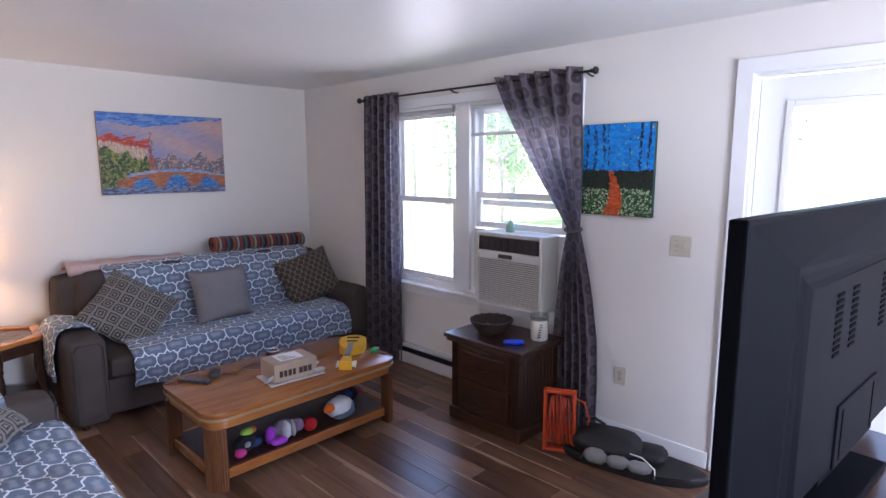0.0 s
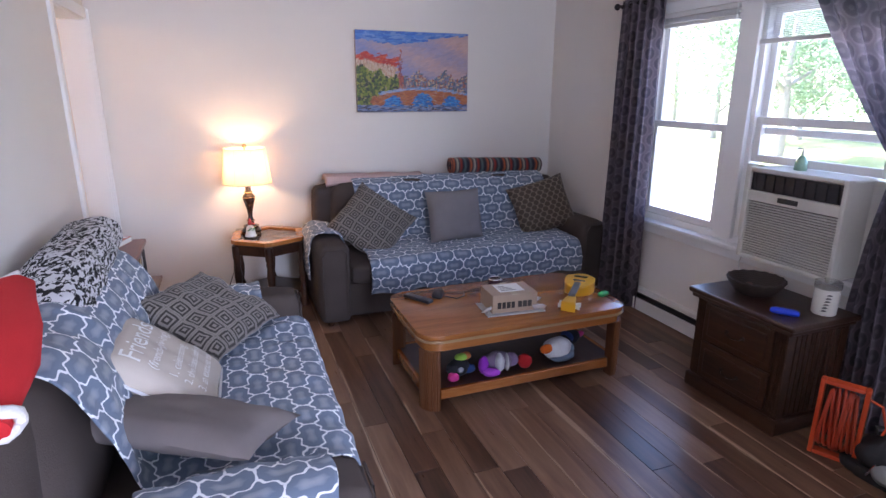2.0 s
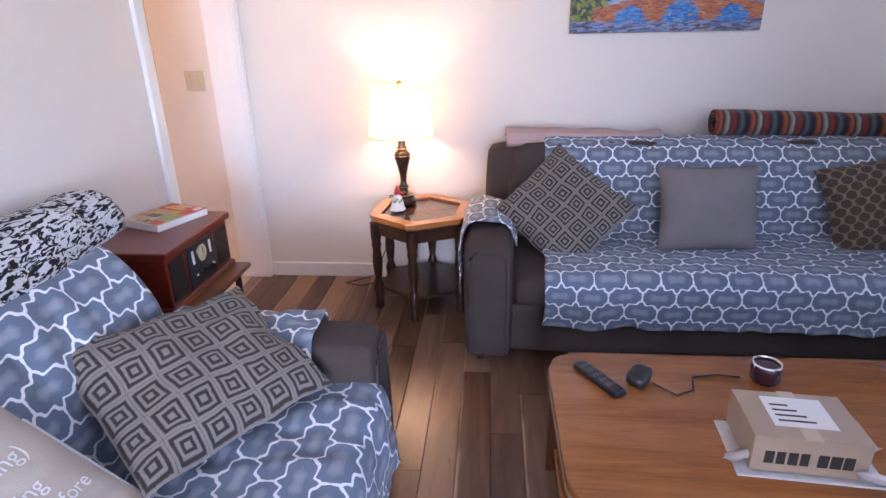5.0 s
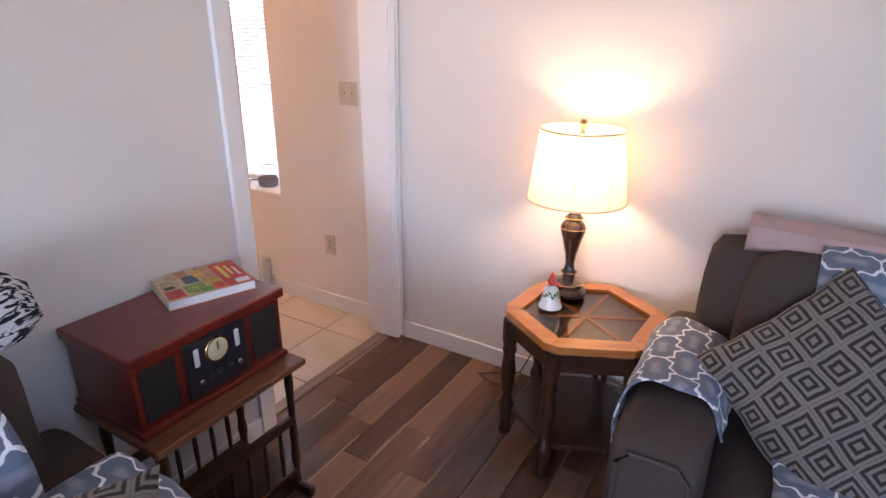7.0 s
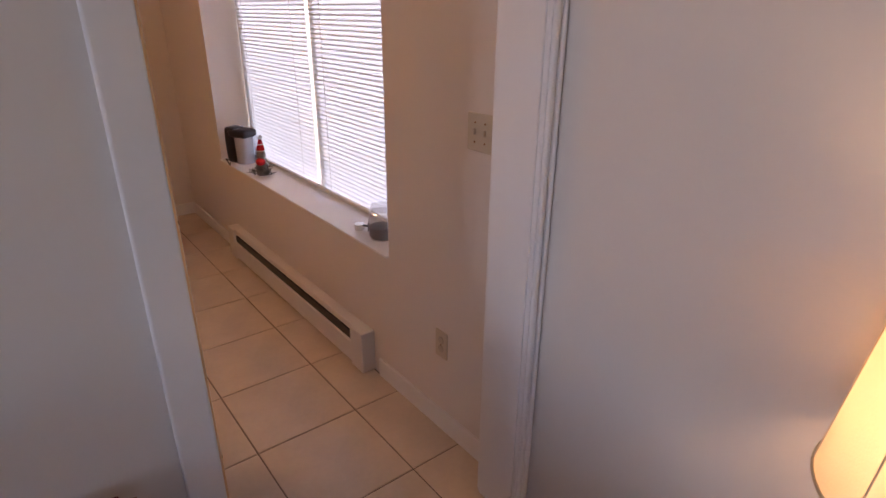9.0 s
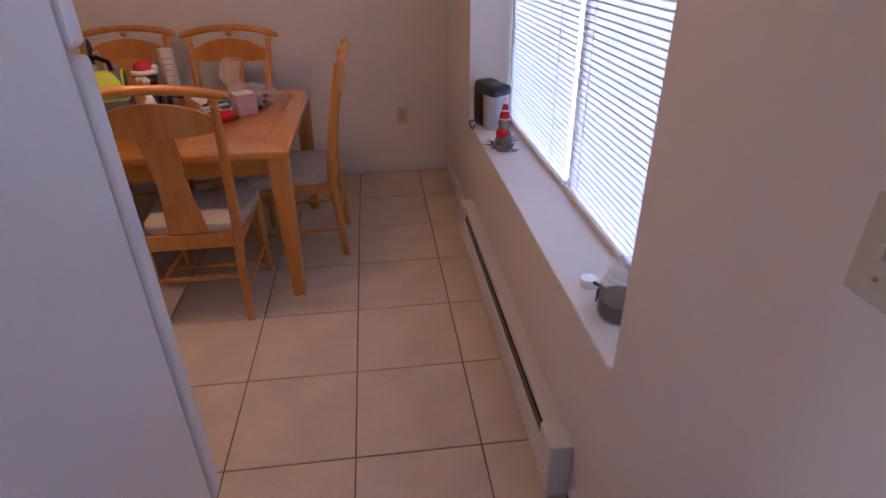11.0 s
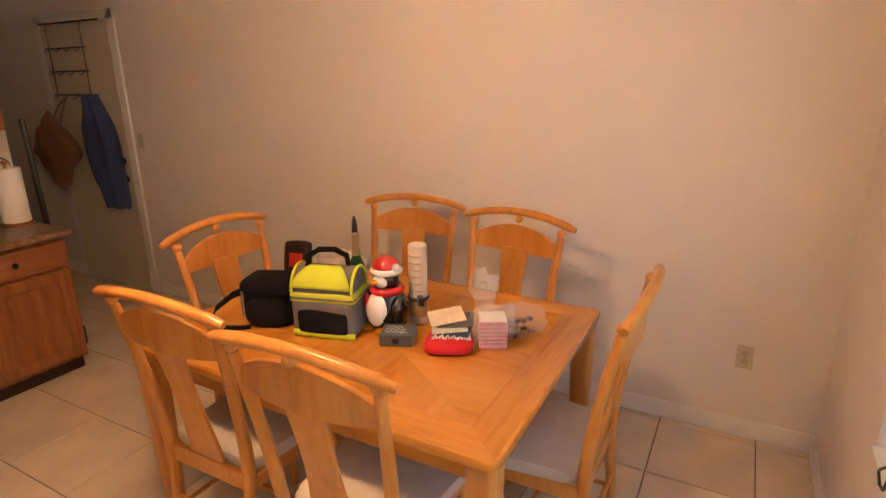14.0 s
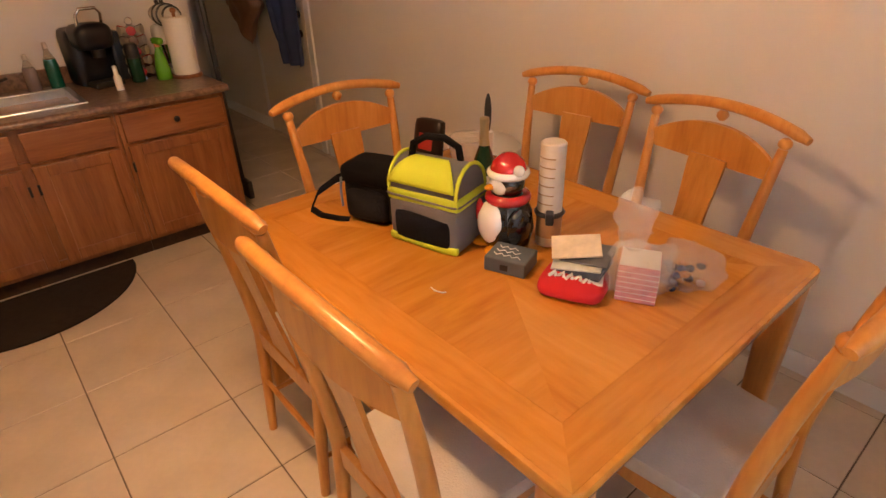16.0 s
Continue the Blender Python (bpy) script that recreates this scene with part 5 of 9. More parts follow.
def wood_path(u, v, r):
    """A red path through white flowers into dark trees before a blue sky."""
    trunk = min(abs(u - t - 0.01 * math.sin(v * 9 + t * 7)) - wd for t, wd in ((0.06, 0.02), (0.18, 0.022), (0.31, 0.02), (0.38, 0.012), (0.68, 0.012), (0.82, 0.022), (0.93, 0.02)))
    half = 0.035 + 0.16 * max(0, 0.5 - v)
    mid = 0.43 + 0.06 * math.sin(v * 7)
    if v < 0.5 and abs(u - mid) < half:
        return r.choice([(0.45, 0.10, 0.04), (0.52, 0.16, 0.07), (0.38, 0.08, 0.03)]), r.uniform(-0.2, 0.2), 0.03, 0.012
    if v > 0.5:
        if trunk < 0:
            return (0.012, 0.025, 0.055), 1.57, 0.04, 0.008
        c = r.choice([(0.02, 0.22, 0.55), (0.03, 0.28, 0.62), (0.02, 0.20, 0.50), (0.04, 0.30, 0.62)])
        if r.random() < 0.06:
            c = r.choice([(0.5, 0.45, 0.05), (0.06, 0.22, 0.05), (0.35, 0.40, 0.06)])
            return c, r.uniform(0, 3), 0.02, 0.012
        return c, r.uniform(-0.3, 0.3), 0.04, 0.02
    if v > 0.30:
        return r.choice([(0.012, 0.02, 0.012), (0.018, 0.035, 0.018), (0.012, 0.012, 0.012)]), r.uniform(0, 3), 0.03, 0.015
    if r.random() < 0.45:
        return r.choice([(0.55, 0.56, 0.45), (0.40, 0.44, 0.30)]), r.uniform(0, 3), 0.014, 0.010
    return r.choice([(0.03, 0.10, 0.03), (0.02, 0.05, 0.02), (0.06, 0.16, 0.06)]), r.uniform(0, 3), 0.022, 0.012


pc = canvas("town_painting", pose(1.555, WY, 1.475), 0.995, 0.65, "unframed oil painting of a river town with a bridge")
paint_strokes("paint_layer", pc, 0.995, 0.65, town_scene, 7000, 0.62, 3)
pc2 = canvas("path_painting", pose(WX, 1.955, 1.405, 0, 0, -90), 0.455, 0.545, "unframed painting of a red path under blue sky", (0.02, 0.06, 0.05))
paint_strokes("paint_layer", pc2, 0.455, 0.545, wood_path, 5200, 0.8, 4)


# television seen from behind
def television():
    e = empty("television", pose(2.27, 0.41, 0.79, 0, 0, -5), "large black flat television seen from behind", "television")
    BK = mat("tv_back_plastic", (0.0038, 0.0042, 0.006), rough=0.55, spec=0.03, var=0.08, scale=6, bump=0.06, bscale=200)
    SLOT = mat("tv_slot", (0.003, 0.003, 0.003), rough=0.8, spec=0.02, var=0)
    hw = 0.70
    part("bezel", B(-hw, hw, 0.0, 0.045, 0.0, 0.80, 0.006), BK, e)
    part("screen", B(-hw + 0.03, hw - 0.03, 0.044, 0.0485, 0.04, 0.77), mat("tv_screen", (0.01, 0.01, 0.012), rough=0.08, var=0, bump=0), e, "dark switched-off screen")
    bm = bmesh.new()
    r = bmesh.ops.create_cube(bm, size=1.0)
    for v in r["verts"]:
        out = v.co.y > 0
        sx, z0, z1 = (hw - 0.012, 0.012, 0.788) if out else (hw - 0.17, 0.05, 0.66)
        v.co = Vector((v.co.x * 2 * sx, 0.0 if out else -0.075, z1 if v.co.z > 0 else z0))
    bmesh.ops.bevel(bm, geom=[x for x in bm.edges if all(v.co.y < -0.05 for v in x.verts)], offset=0.03, segments=3, affect="EDGES")
    shell = part("back_shell", bm, BK, e, "dark grey moulded back")
    for cx in (-0.30, -0.16, 0.16, 0.30):
        for k in range(10):
            part("vent_slot", B(cx, cx + 0.055, -0.0775, -0.072, 0.42 + k * 0.018, 0.429 + k * 0.018), SLOT, shell)
    part("mount_panel", B(-0.2, 0.2, -0.081, -0.073, 0.07, 0.26, 0.004), BK, shell)
    for x in (-0.16, 0.16):
        part("label_strip", B(x - 0.004, x + 0.004, -0.083, -0.08, 0.09, 0.24), SLOT, shell)
    part("neck", B(-0.08, 0.08, -0.02, 0.03, -0.06, 0.02, 0.006), BK, e)
    part("foot", B(-0.28, 0.28, -0.12, 0.12, -0.08, -0.06, 0.008), BK, e)


television()
st = empty("tv_stand", pose(2.27, 0.41, 0, 0, 0, -5), "dark wooden cabinet under the television", "cabinet")
part("body", B(-0.55, 0.55, -0.17, 0.20, 0.06, 0.69, 0.006), WALNUT, st)
part("top_board", B(-0.57, 0.57, -0.19, 0.22, 0.69, 0.71, 0.006), WALNUT, st)
for x in (-0.275, 0.275):
    dd = part("door", B(x - 0.26, x + 0.26, 0.20, 0.216, 0.09, 0.66, 0.004), WALNUT, st)
    part("knob", lathe(bmesh.new(), [(0.006, 0), (0.014, 0.012), (0.01, 0.02)], 10), DARKMET, dd, m=pose(x * 0.2, 0.216, 0.5, -90, 0, 0))
for x in (-0.5, 0.5):
    for y in (-0.12, 0.15):
        part("foot", B(x - 0.03, x + 0.03, y - 0.03, y + 0.03, 0, 0.06), WALNUT, st)

# ---- kitchen: large things ----
def dining_table():
    e = empty("dining_table", pose(-3.145, 3.555, 0), "amber maple dining table with a mitred inlaid top", "dining table")
    hx, hy, h = 0.56, 0.75, 0.75
    out = rounded([(-hx, -hy), (hx, -hy), (hx, hy), (-hx, hy)], 0.035, 4)
    part("tabletop", slab(bmesh.new(), out, h - 0.032, h - 0.0015, 0.009, 3), MAPLE, e, smooth=True)
    b = 0.125
    bw = hx - 0.012, hy - 0.012
    ix, iy = hx - b, hy - b
    for s in (-1, 1):
        bm = bmesh.new()
        slab(bm, [(s * bw[0], -bw[1]), (s * bw[0], bw[1]), (s * ix, iy), (s * ix, -iy)][::s], h - 0.004, h)
        part("border_board", bm, MAPLE, e)
        bm = bmesh.new()
        slab(bm, [(bw[0], s * bw[1]), (-bw[0], s * bw[1]), (-ix, s * iy), (ix, s * iy)][::s], h - 0.004, h)
        part("border_board", bm, MAPLEX, e)
    for sx in (-1, 1):
        for sy in (-1, 1):
            q = [(0, 0), (sx * (ix - 0.001), 0), (sx * (ix - 0.001), sy * (iy - 0.001)), (0, sy * (iy - 0.001))]
            for k, tri in enumerate(([q[0], q[1], q[2]], [q[0], q[2], q[3]])):
                if sx * sy < 0:
                    tri = tri[::-1]
                bm = bmesh.new()
                slab(bm, tri, h - 0.004, h - 0.0005)
                part("veneer_panel", bm, (MAPLEX, MAPLE)[k], e)
    for y in (-hy + 0.07, hy - 0.07):
        part("apron", B(-hx + 0.09, hx - 0.09, y - 0.011, y + 0.011, h - 0.125, h - 0.03, 0.003), MAPLEX, e)
    for x in (-hx + 0.07, hx - 0.07):
        part("apron", B(x - 0.011, x + 0.011, -hy + 0.09, hy - 0.09, h - 0.125, h - 0.03, 0.003), MAPLE, e)
    for sx in (-1, 1):
        for sy in (-1, 1):
            x, y = sx * (hx - 0.055), sy * (hy - 0.055)
            bm = bmesh.new()
            rings = []
            for z, r in ((0, 0.027), (0.02, 0.03), (0.30, 0.037), (h - 0.14, 0.044), (h - 0.032, 0.045)):
                rings.append([bm.verts.new((x + p.x * r / 0.05, y + p.y * r / 0.05, z)) for p in rounded([(-0.05, -0.05), (0.05, -0.05), (0.05, 0.05), (-0.05, 0.05)], 0.022, 3)])
            n = len(rings[0])
            for A, C in zip(rings, rings[1:]):
                for k in range(n):
                    bm.faces.new((A[k], A[(k + 1) % n], C[(k + 1) % n], C[k]))
            bm.faces.new(rings[0][::-1])
            bm.faces.new(rings[-1])
            part("leg", bm, CHAIRW, e, smooth=True)


dining_table()
SEATF = mat("oatmeal_seat_fabric", (0.60, 0.55, 0.50), rough=0.95, var=0.1, scale=12, bump=0.4, bscale=180, spec=0.2)


def dining_chair():
    """A chair whose front looks along +y; its back legs stand at y = -0.20."""
    e = empty("dining_chair", None, "light maple dining chair with bowed crest rail and pale seat", "chair", "chairs round the dining table")
    W0, W1 = 0.19, 0.235

    def post(t):
        z = 1.0 * t
        if z < 0.44:
            y = -0.20 - 0.035 * (0.44 - z) / 0.44
        else:
            k = (z - 0.44) / 0.56
            y = -0.20 - 0.085 * k ** 1.4
        x = W0 + (W1 - W0) * max(0, (z - 0.3) / 0.7)
        return x, y, z

    for s in (-1, 1):
        pts = [(s * post(t)[0], post(t)[1], post(t)[2]) for t in [k / 14 for k in range(15)]]
        part("back_leg", tube(bmesh.new(), pts, [0.0155 + 0.006 * math.sin(min(1, k / 14) * math.pi) for k in range(15)], 10), CHAIRW, e, smooth=True)
        part("front_leg", tube(bmesh.new(), [(s * 0.205, 0.215, 0), (s * 0.205, 0.213, 0.2), (s * 0.205, 0.21, 0.425)], [0.015, 0.019, 0.022], 10), CHAIRW, e, smooth=True)
        part("knob", lathe(bmesh.new(), [(0.012, -0.012), (0.019, -0.004), (0.021, 0.004), (0.019, 0.012), (0.011, 0.02)], 12, (s * W1, -0.288, 1.012)), CHAIRW, e, smooth=True)
        part("side_stretcher", tube(bmesh.new(), [(s * 0.195, -0.215, 0.16), (s * 0.203, 0.0, 0.155), (s * 0.205, 0.212, 0.15)], [0.008, 0.011, 0.008], 8), CHAIRW, e, smooth=True)
        part("side_rail", B(s * 0.2 - 0.011, s * 0.2 + 0.011, -0.195, 0.2, 0.375, 0.425, 0.004), CHAIRW, e)
    n = 16
    crest = []
    for k in range(n + 1):
        a = 2 * k / n - 1
        crest.append((a * 0.295, -0.300 - 0.03 * (1 - a * a), 1.035 + 0.042 * (1 - a * a)))
    part("crest_rail", tube(bmesh.new(), crest, [0.012 if k in (0, n) else 0.0185 for k in range(n + 1)], 12), CHAIRW, e, "bowed round crest rail", smooth=True)
    part("knob", lathe(bmesh.new(), [(0.010, -0.014), (0.018, -0.004), (0.02, 0.004), (0.018, 0.012), (0.01, 0.02)], 12, (0, -0.318, 1.042)), CHAIRW, e, smooth=True)
    # shaped upper back rail
    bm = bmesh.new()
    front, back = [], []
    for k in range(n + 1):
        a = 2 * k / n - 1
        x = a * 0.225
        y = -0.272 - 0.028 * (1 - a * a)
        zt = 0.955 + 0.065 * (1 - abs(a) ** 2.2)
        zb = 0.90 - 0.012 * (1 - a * a)
        for store, dy in ((front, 0.009), (back, -0.009)):
            store.append((bm.verts.new((x, y + dy, zb)), bm.verts.new((x, y + dy, zt))))
    for k in range(n):
        bm.faces.new((front[k][0], front[k + 1][0], front[k + 1][1], front[k][1]))
        bm.faces.new((back[k][0], back[k][1], back[k + 1][1], back[k + 1][0]))
        bm.faces.new((front[k][1], front[k + 1][1], back[k + 1][1], back[k][1]))
        bm.faces.new((front[k][0], back[k][0], back[k + 1][0], front[k + 1][0]))
    for k in (0, n):
        bm.faces.new((front[k][0], front[k][1], back[k][1], back[k][0]))
    part("back_rail", bm, CHAIRW, e, smooth=True)
    # vase splat
    bm = bmesh.new()
    L0, L1 = [], []
    for k in range(13):
        t = k / 12
        z = 0.445 + 0.465 * t
        w = 0.052 + 0.016 * math.cos(t * math.pi * 1.0) ** 2 + (0.012 * (1 - t))
        y = post(z)[1] + 0.0 - 0.02 * math.sin(t * math.pi / 2)
        L0.append([bm.verts.new((sx * w, y + 0.006, z)) for sx in (-1, 1)] + [bm.verts.new((sx * w, y - 0.006, z)) for sx in (1, -1)])
    for A, C in zip(L0, L0[1:]):
        for k in range(4):
            bm.faces.new((A[k], A[(k + 1) % 4], C[(k + 1) % 4], C[k]))
    bm.faces.new(L0[0][::-1])
    bm.faces.new(L0[-1])
    part("splat", bm, CHAIRW, e)
    part("rear_rail", B(-0.185, 0.185, -0.21, -0.19, 0.37, 0.44, 0.004), CHAIRW, e)
    part("front_rail", B(-0.2, 0.2, 0.2, 0.222, 0.375, 0.425, 0.004), CHAIRW, e)
    part("rear_stretcher", tube(bmesh.new(), [(-0.19, -0.222, 0.23), (0, -0.222, 0.23), (0.19, -0.222, 0.23)], [0.008, 0.011, 0.008], 8), CHAIRW, e, smooth=True)
    part("cross_stretcher", tube(bmesh.new(), [(-0.203, 0.02, 0.155), (0, 0.02, 0.155), (0.203, 0.02, 0.155)], [0.008, 0.011, 0.008], 8), CHAIRW, e, smooth=True)
    out = rounded([(-0.195, -0.185), (0.195, -0.185), (0.235, 0.225), (-0.235, 0.225)], 0.05, 5)
    part("seat", slab(bmesh.new(), out, 0.426, 0.472, 0.018, 3), SEATF, e, "oatmeal woven seat pad", smooth=True)
    return e


ch = dining_chair()
spots = [(-2.68, 3.86, 0, 90), (-2.74, 3.25, 0, 90), (-3.19, 4.235, 0, 180), (-3.60, 3.80, 0, -99), (-3.70, 3.25, 0, -84), (-3.17, 2.985, 0, 1)]
ch.matrix_world = pose(spots[0][0], spots[0][1], 0, 0, 0, spots[0][3])
for x, y, z, a in spots[1:]:
    copy_thing(ch, pose(x, y, z, 0, 0, a))

# kitchen cabinets
KF = 1.365
GRAN = mat("brown_laminate_stone", (0.22, 0.13, 0.085), rough=0.3, var=0.75, scale=38, bump=0.02, bscale=120, coat=0.2)


def panel_door(e, x0, x1, z0, z1, y, hinge, handle=True, arch=False):
    """A raised-frame oak door in the plane y, with its pull."""
    d = part("door", frame_bars(bmesh.new(), "y", y + 0.010, x0, x1, z0, z1, 0.06, 0.02, 0.004), CABW, e)
    part("panel", B(x0 + 0.055, x1 - 0.055, y + 0.002, y + 0.012, z0 + 0.055, z1 - 0.055, 0.004), CABW, d)
    part("hinge", B((x0 if hinge < 0 else x1) - 0.006, (x0 if hinge < 0 else x1) + 0.006, y + 0.018, y + 0.026, z1 - 0.14, z1 - 0.085, 0.002), DARKMET, d, "dark hinge")
    return d


def base_unit(x0, x1, drawer=True, doors=1):
    e = empty("base_cabinet", pose(0, 0, 0), "honey oak base cabinet with framed door", "cabinet", "base cabinets")
    part("carcass", B(x0 + 0.001, x1 - 0.001, CY + 0.003, KF - 0.02, 0.10, 0.85), CABW, e)
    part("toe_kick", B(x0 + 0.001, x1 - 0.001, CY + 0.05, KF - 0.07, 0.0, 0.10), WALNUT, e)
    bm = frame_bars(bmesh.new(), "y", KF - 0.010, x0 + 0.001, x1 - 0.001, 0.10, 0.85, 0.04, 0.02, 0.002)
    box(bm, x0 + 0.041, x1 - 0.041, KF - 0.02, KF, 0.645, 0.68)
    part("face_frame", bm, CABW, e)
    w = (x1 - x0) / doors
    for k in range(doors):
        a, b = x0 + 0.02 + k * w, x0 + w * (k + 1) - 0.02
        dr = part("drawer_front", B(a, b, KF, KF + 0.02, 0.672, 0.825, 0.006), CABWX, e)
        if drawer:
            part("knob", lathe(bmesh.new(), [(0.006, 0), (0.008, 0.012), (0.016, 0.02), (0.014, 0.028), (0.004, 0.031)], 12), DARKMET, dr, m=pose((a + b) / 2, KF + 0.02, 0.755, -90, 0, 0), smooth=True)
        d = panel_door(e, a, b, 0.125, 0.655, KF, 1 if k == 0 else -1)
    return e


base_unit(-3.175, -2.60)
base_unit(-2.60, -1.72, False, 2)
base_unit(-1.72, -1.10)
wt = empty("worktop", pose(0, 0, 0), "brown speckled stone-look laminate worktop", "worktop")
bm = bmesh.new()
sx0, sx1, sy0, sy1 = -2.50, -1.82, 0.83, 1.27
for a, b, c, d in ((-3.195, sx0, CY + 0.002, KF + 0.045), (sx1, -1.08, CY + 0.002, KF + 0.045), (sx0, sx1, CY + 0.002, sy0), (sx0, sx1, sy1, KF + 0.045)):
    box(bm, a, b, c, d, 0.852, 0.89)
part("slab", bm, GRAN, wt)
part("front_edge", tube(bmesh.new(), [(-3.195, KF + 0.043, 0.871), (-1.08, KF + 0.043, 0.871)], 0.0188, 10), GRAN, wt)
part("splashback", B(-3.195, -1.08, CY + 0.001, CY + 0.02, 0.891, 0.985, 0.004), GRAN, wt)
STEEL = mat("brushed_steel", (0.55, 0.55, 0.56), rough=0.28, metal=1.0, var=0.08, scale=30, stretch=(1, 8, 1))
sk = empty("kitchen_sink", pose(0, 0, 0), "stainless steel sink set in the worktop", "sink")
bm = bmesh.new()
box(bm, sx0 - 0.02, sx1 + 0.02, sy0 - 0.02, sy0 + 0.012, 0.888, 0.898, 0.003)
box(bm, sx0 - 0.02, sx1 + 0.02, sy1 - 0.012, sy1 + 0.02, 0.888, 0.898, 0.003)
box(bm, sx0 - 0.02, sx0 + 0.012, sy0, sy1, 0.888, 0.898, 0.003)
box(bm, sx1 - 0.012, sx1 + 0.02, sy0, sy1, 0.888, 0.898, 0.003)
part("rim", bm, STEEL, sk)
bm = bmesh.new()
box(bm, sx0 + 0.003, sx0 + 0.008, sy0, sy1, 0.74, 0.89)
box(bm, sx1 - 0.008, sx1 - 0.003, sy0, sy1, 0.74, 0.89)
box(bm, sx0 + 0.003, sx1 - 0.003, sy0 + 0.003, sy0 + 0.008, 0.74, 0.89)
box(bm, sx0 + 0.003, sx1 - 0.003, sy1 - 0.008, sy1 - 0.003, 0.74, 0.89)
box(bm, sx0 + 0.003, sx1 - 0.003, sy0 + 0.003, sy1 - 0.003, 0.735, 0.742)
part("bowl", bm, STEEL, sk)


def upper_unit(x0, x1, z0, z1, doors, yf=0.985):
    e = empty("wall_cabinet", pose(0, 0, 0), "honey oak wall cabinet with framed door", "cabinet", "wall cabinets")
    part("carcass", B(x0 + 0.001, x1 - 0.001, CY + 0.002, yf - 0.02, z0, z1), CABW, e)
    part("face_frame", frame_bars(bmesh.new(), "y", yf - 0.010, x0 + 0.001, x1 - 0.001, z0, z1, 0.035, 0.02, 0.002), CABW, e)
    w = (x1 - x0) / doors
    for k in range(doors):
        a, b = x0 + 0.018 + k * w, x0 + (k + 1) * w - 0.018
        d = panel_door(e, a, b, z0 + 0.02, z1 - 0.02, yf, 1)
        part("pull", tube(bmesh.new(), [(b - 0.03, yf + 0.02, z0 + 0.07), (b - 0.03, yf + 0.036, z0 + 0.08), (b - 0.03, yf + 0.036, z0 + 0.14), (b - 0.03, yf + 0.02, z0 + 0.15)], 0.004, 6), DARKMET, d, "dark pull")


upper_unit(-3.18, -2.585, 1.43, 2.22, 1)
upper_unit(-2.585, -1.72, 1.76, 2.22, 2)
upper_unit(-1.72, -1.10, 1.43, 2.22, 1)

# ceiling light of the kitchen
cl = empty("ceiling_light", pose(-2.2, 3.5, H), "round brass and white glass ceiling light over the kitchen", "ceiling light")
part("canopy", lathe(bmesh.new(), [(0.09, -0.03), (0.1, -0.02), (0.1, 0.0)], 24), BRASS, cl, smooth=True)
part("stem", tube(bmesh.new(), [(0, 0, -0.03), (0, 0, -0.06)], 0.012, 8), BRASS, cl)
part("shade", lathe(bmesh.new(), [(0.02, -0.055), (0.09, -0.06), (0.15, -0.09), (0.17, -0.15), (0.165, -0.165)], 32), translucent(mat("opal_glass", (0.8, 0.78, 0.74), rough=0.2, var=0.02, bump=0), (1, 0.95, 0.88), 0.6), cl, "white opal glass shade", smooth=True)

# ---- outdoors ----
def tree(m, h, spread, seed, label):
    r = random.Random(seed)
    e = empty("tree", m, label, "tree", "trees outside the window")
    bm = bmesh.new()
    tube(bm, [(0, 0, -0.2), (0.05, 0, h * 0.2), (0.0, 0.08, h * 0.4), (0.1, 0.1, h * 0.7)], [0.2, 0.15, 0.12, 0.05], 9)
    tips = []
    for k in range(9):
        a = r.uniform(0, 6.28)
        z0 = h * r.uniform(0.12, 0.55)
        l = spread * r.uniform(0.5, 0.9)
        tip = Vector((l * math.cos(a), l * math.sin(a), z0 + h * r.uniform(0.1, 0.4)))
        tube(bm, [(0.05, 0.05, z0), tuple(tip * 0.5 + Vector((0, 0, z0 * 0.4))), tuple(tip)], [0.07, 0.045, 0.015], 6)
        tips.append(tip)
    part("trunk", bm, BARK, e, smooth=True)
    bm = bmesh.new()
    vs, fs = [], []
    for t in tips + [Vector((0, 0, h * 0.8)), Vector((0, 0, h * 0.95))]:
        for c in range(10):
            cc = t + Vector((r.gauss(0, 1), r.gauss(0, 1), r.gauss(0, 0.8))) * spread * 0.3
            for k in range(80):
                p = cc + Vector((r.gauss(0, 1), r.gauss(0, 1), r.gauss(0, 1))) * spread * 0.1
                s = r.uniform(0.05, 0.11)
                u = Vector((r.gauss(0, 1), r.gauss(0, 1), r.gauss(0, 0.6))).normalized() * s
                w = u.cross(Vector((r.gauss(0, 1), r.gauss(0, 1), r.gauss(0, 1)))).normalized() * s * 0.5
                i = len(vs)
                vs += [p - u, p + w, p + u, p - w]
                fs.append((i, i + 1, i + 2, i + 3))
    me = bpy.data.meshes.new("crown")
    me.from_pydata([tuple(v) for v in vs], [], fs)
    me.materials.append(LEAF)
    ob = new("crown", me)
    ob.parent = e


for x, y, h, s, k in ((17, 13.5, 6.5, 2.9, 1), (22, 21, 8, 3.8, 2), (19, 8, 5.5, 2.6, 3), (27, 15, 9, 4.2, 4), (26, 28, 8, 4.0, 5), (24, 10.5, 6, 3.2, 7), (25, 19, 6.5, 3.4, 8)):
    tree(pose(x, y, -0.45), h, s, k, "leafy green tree on the lawn outside")

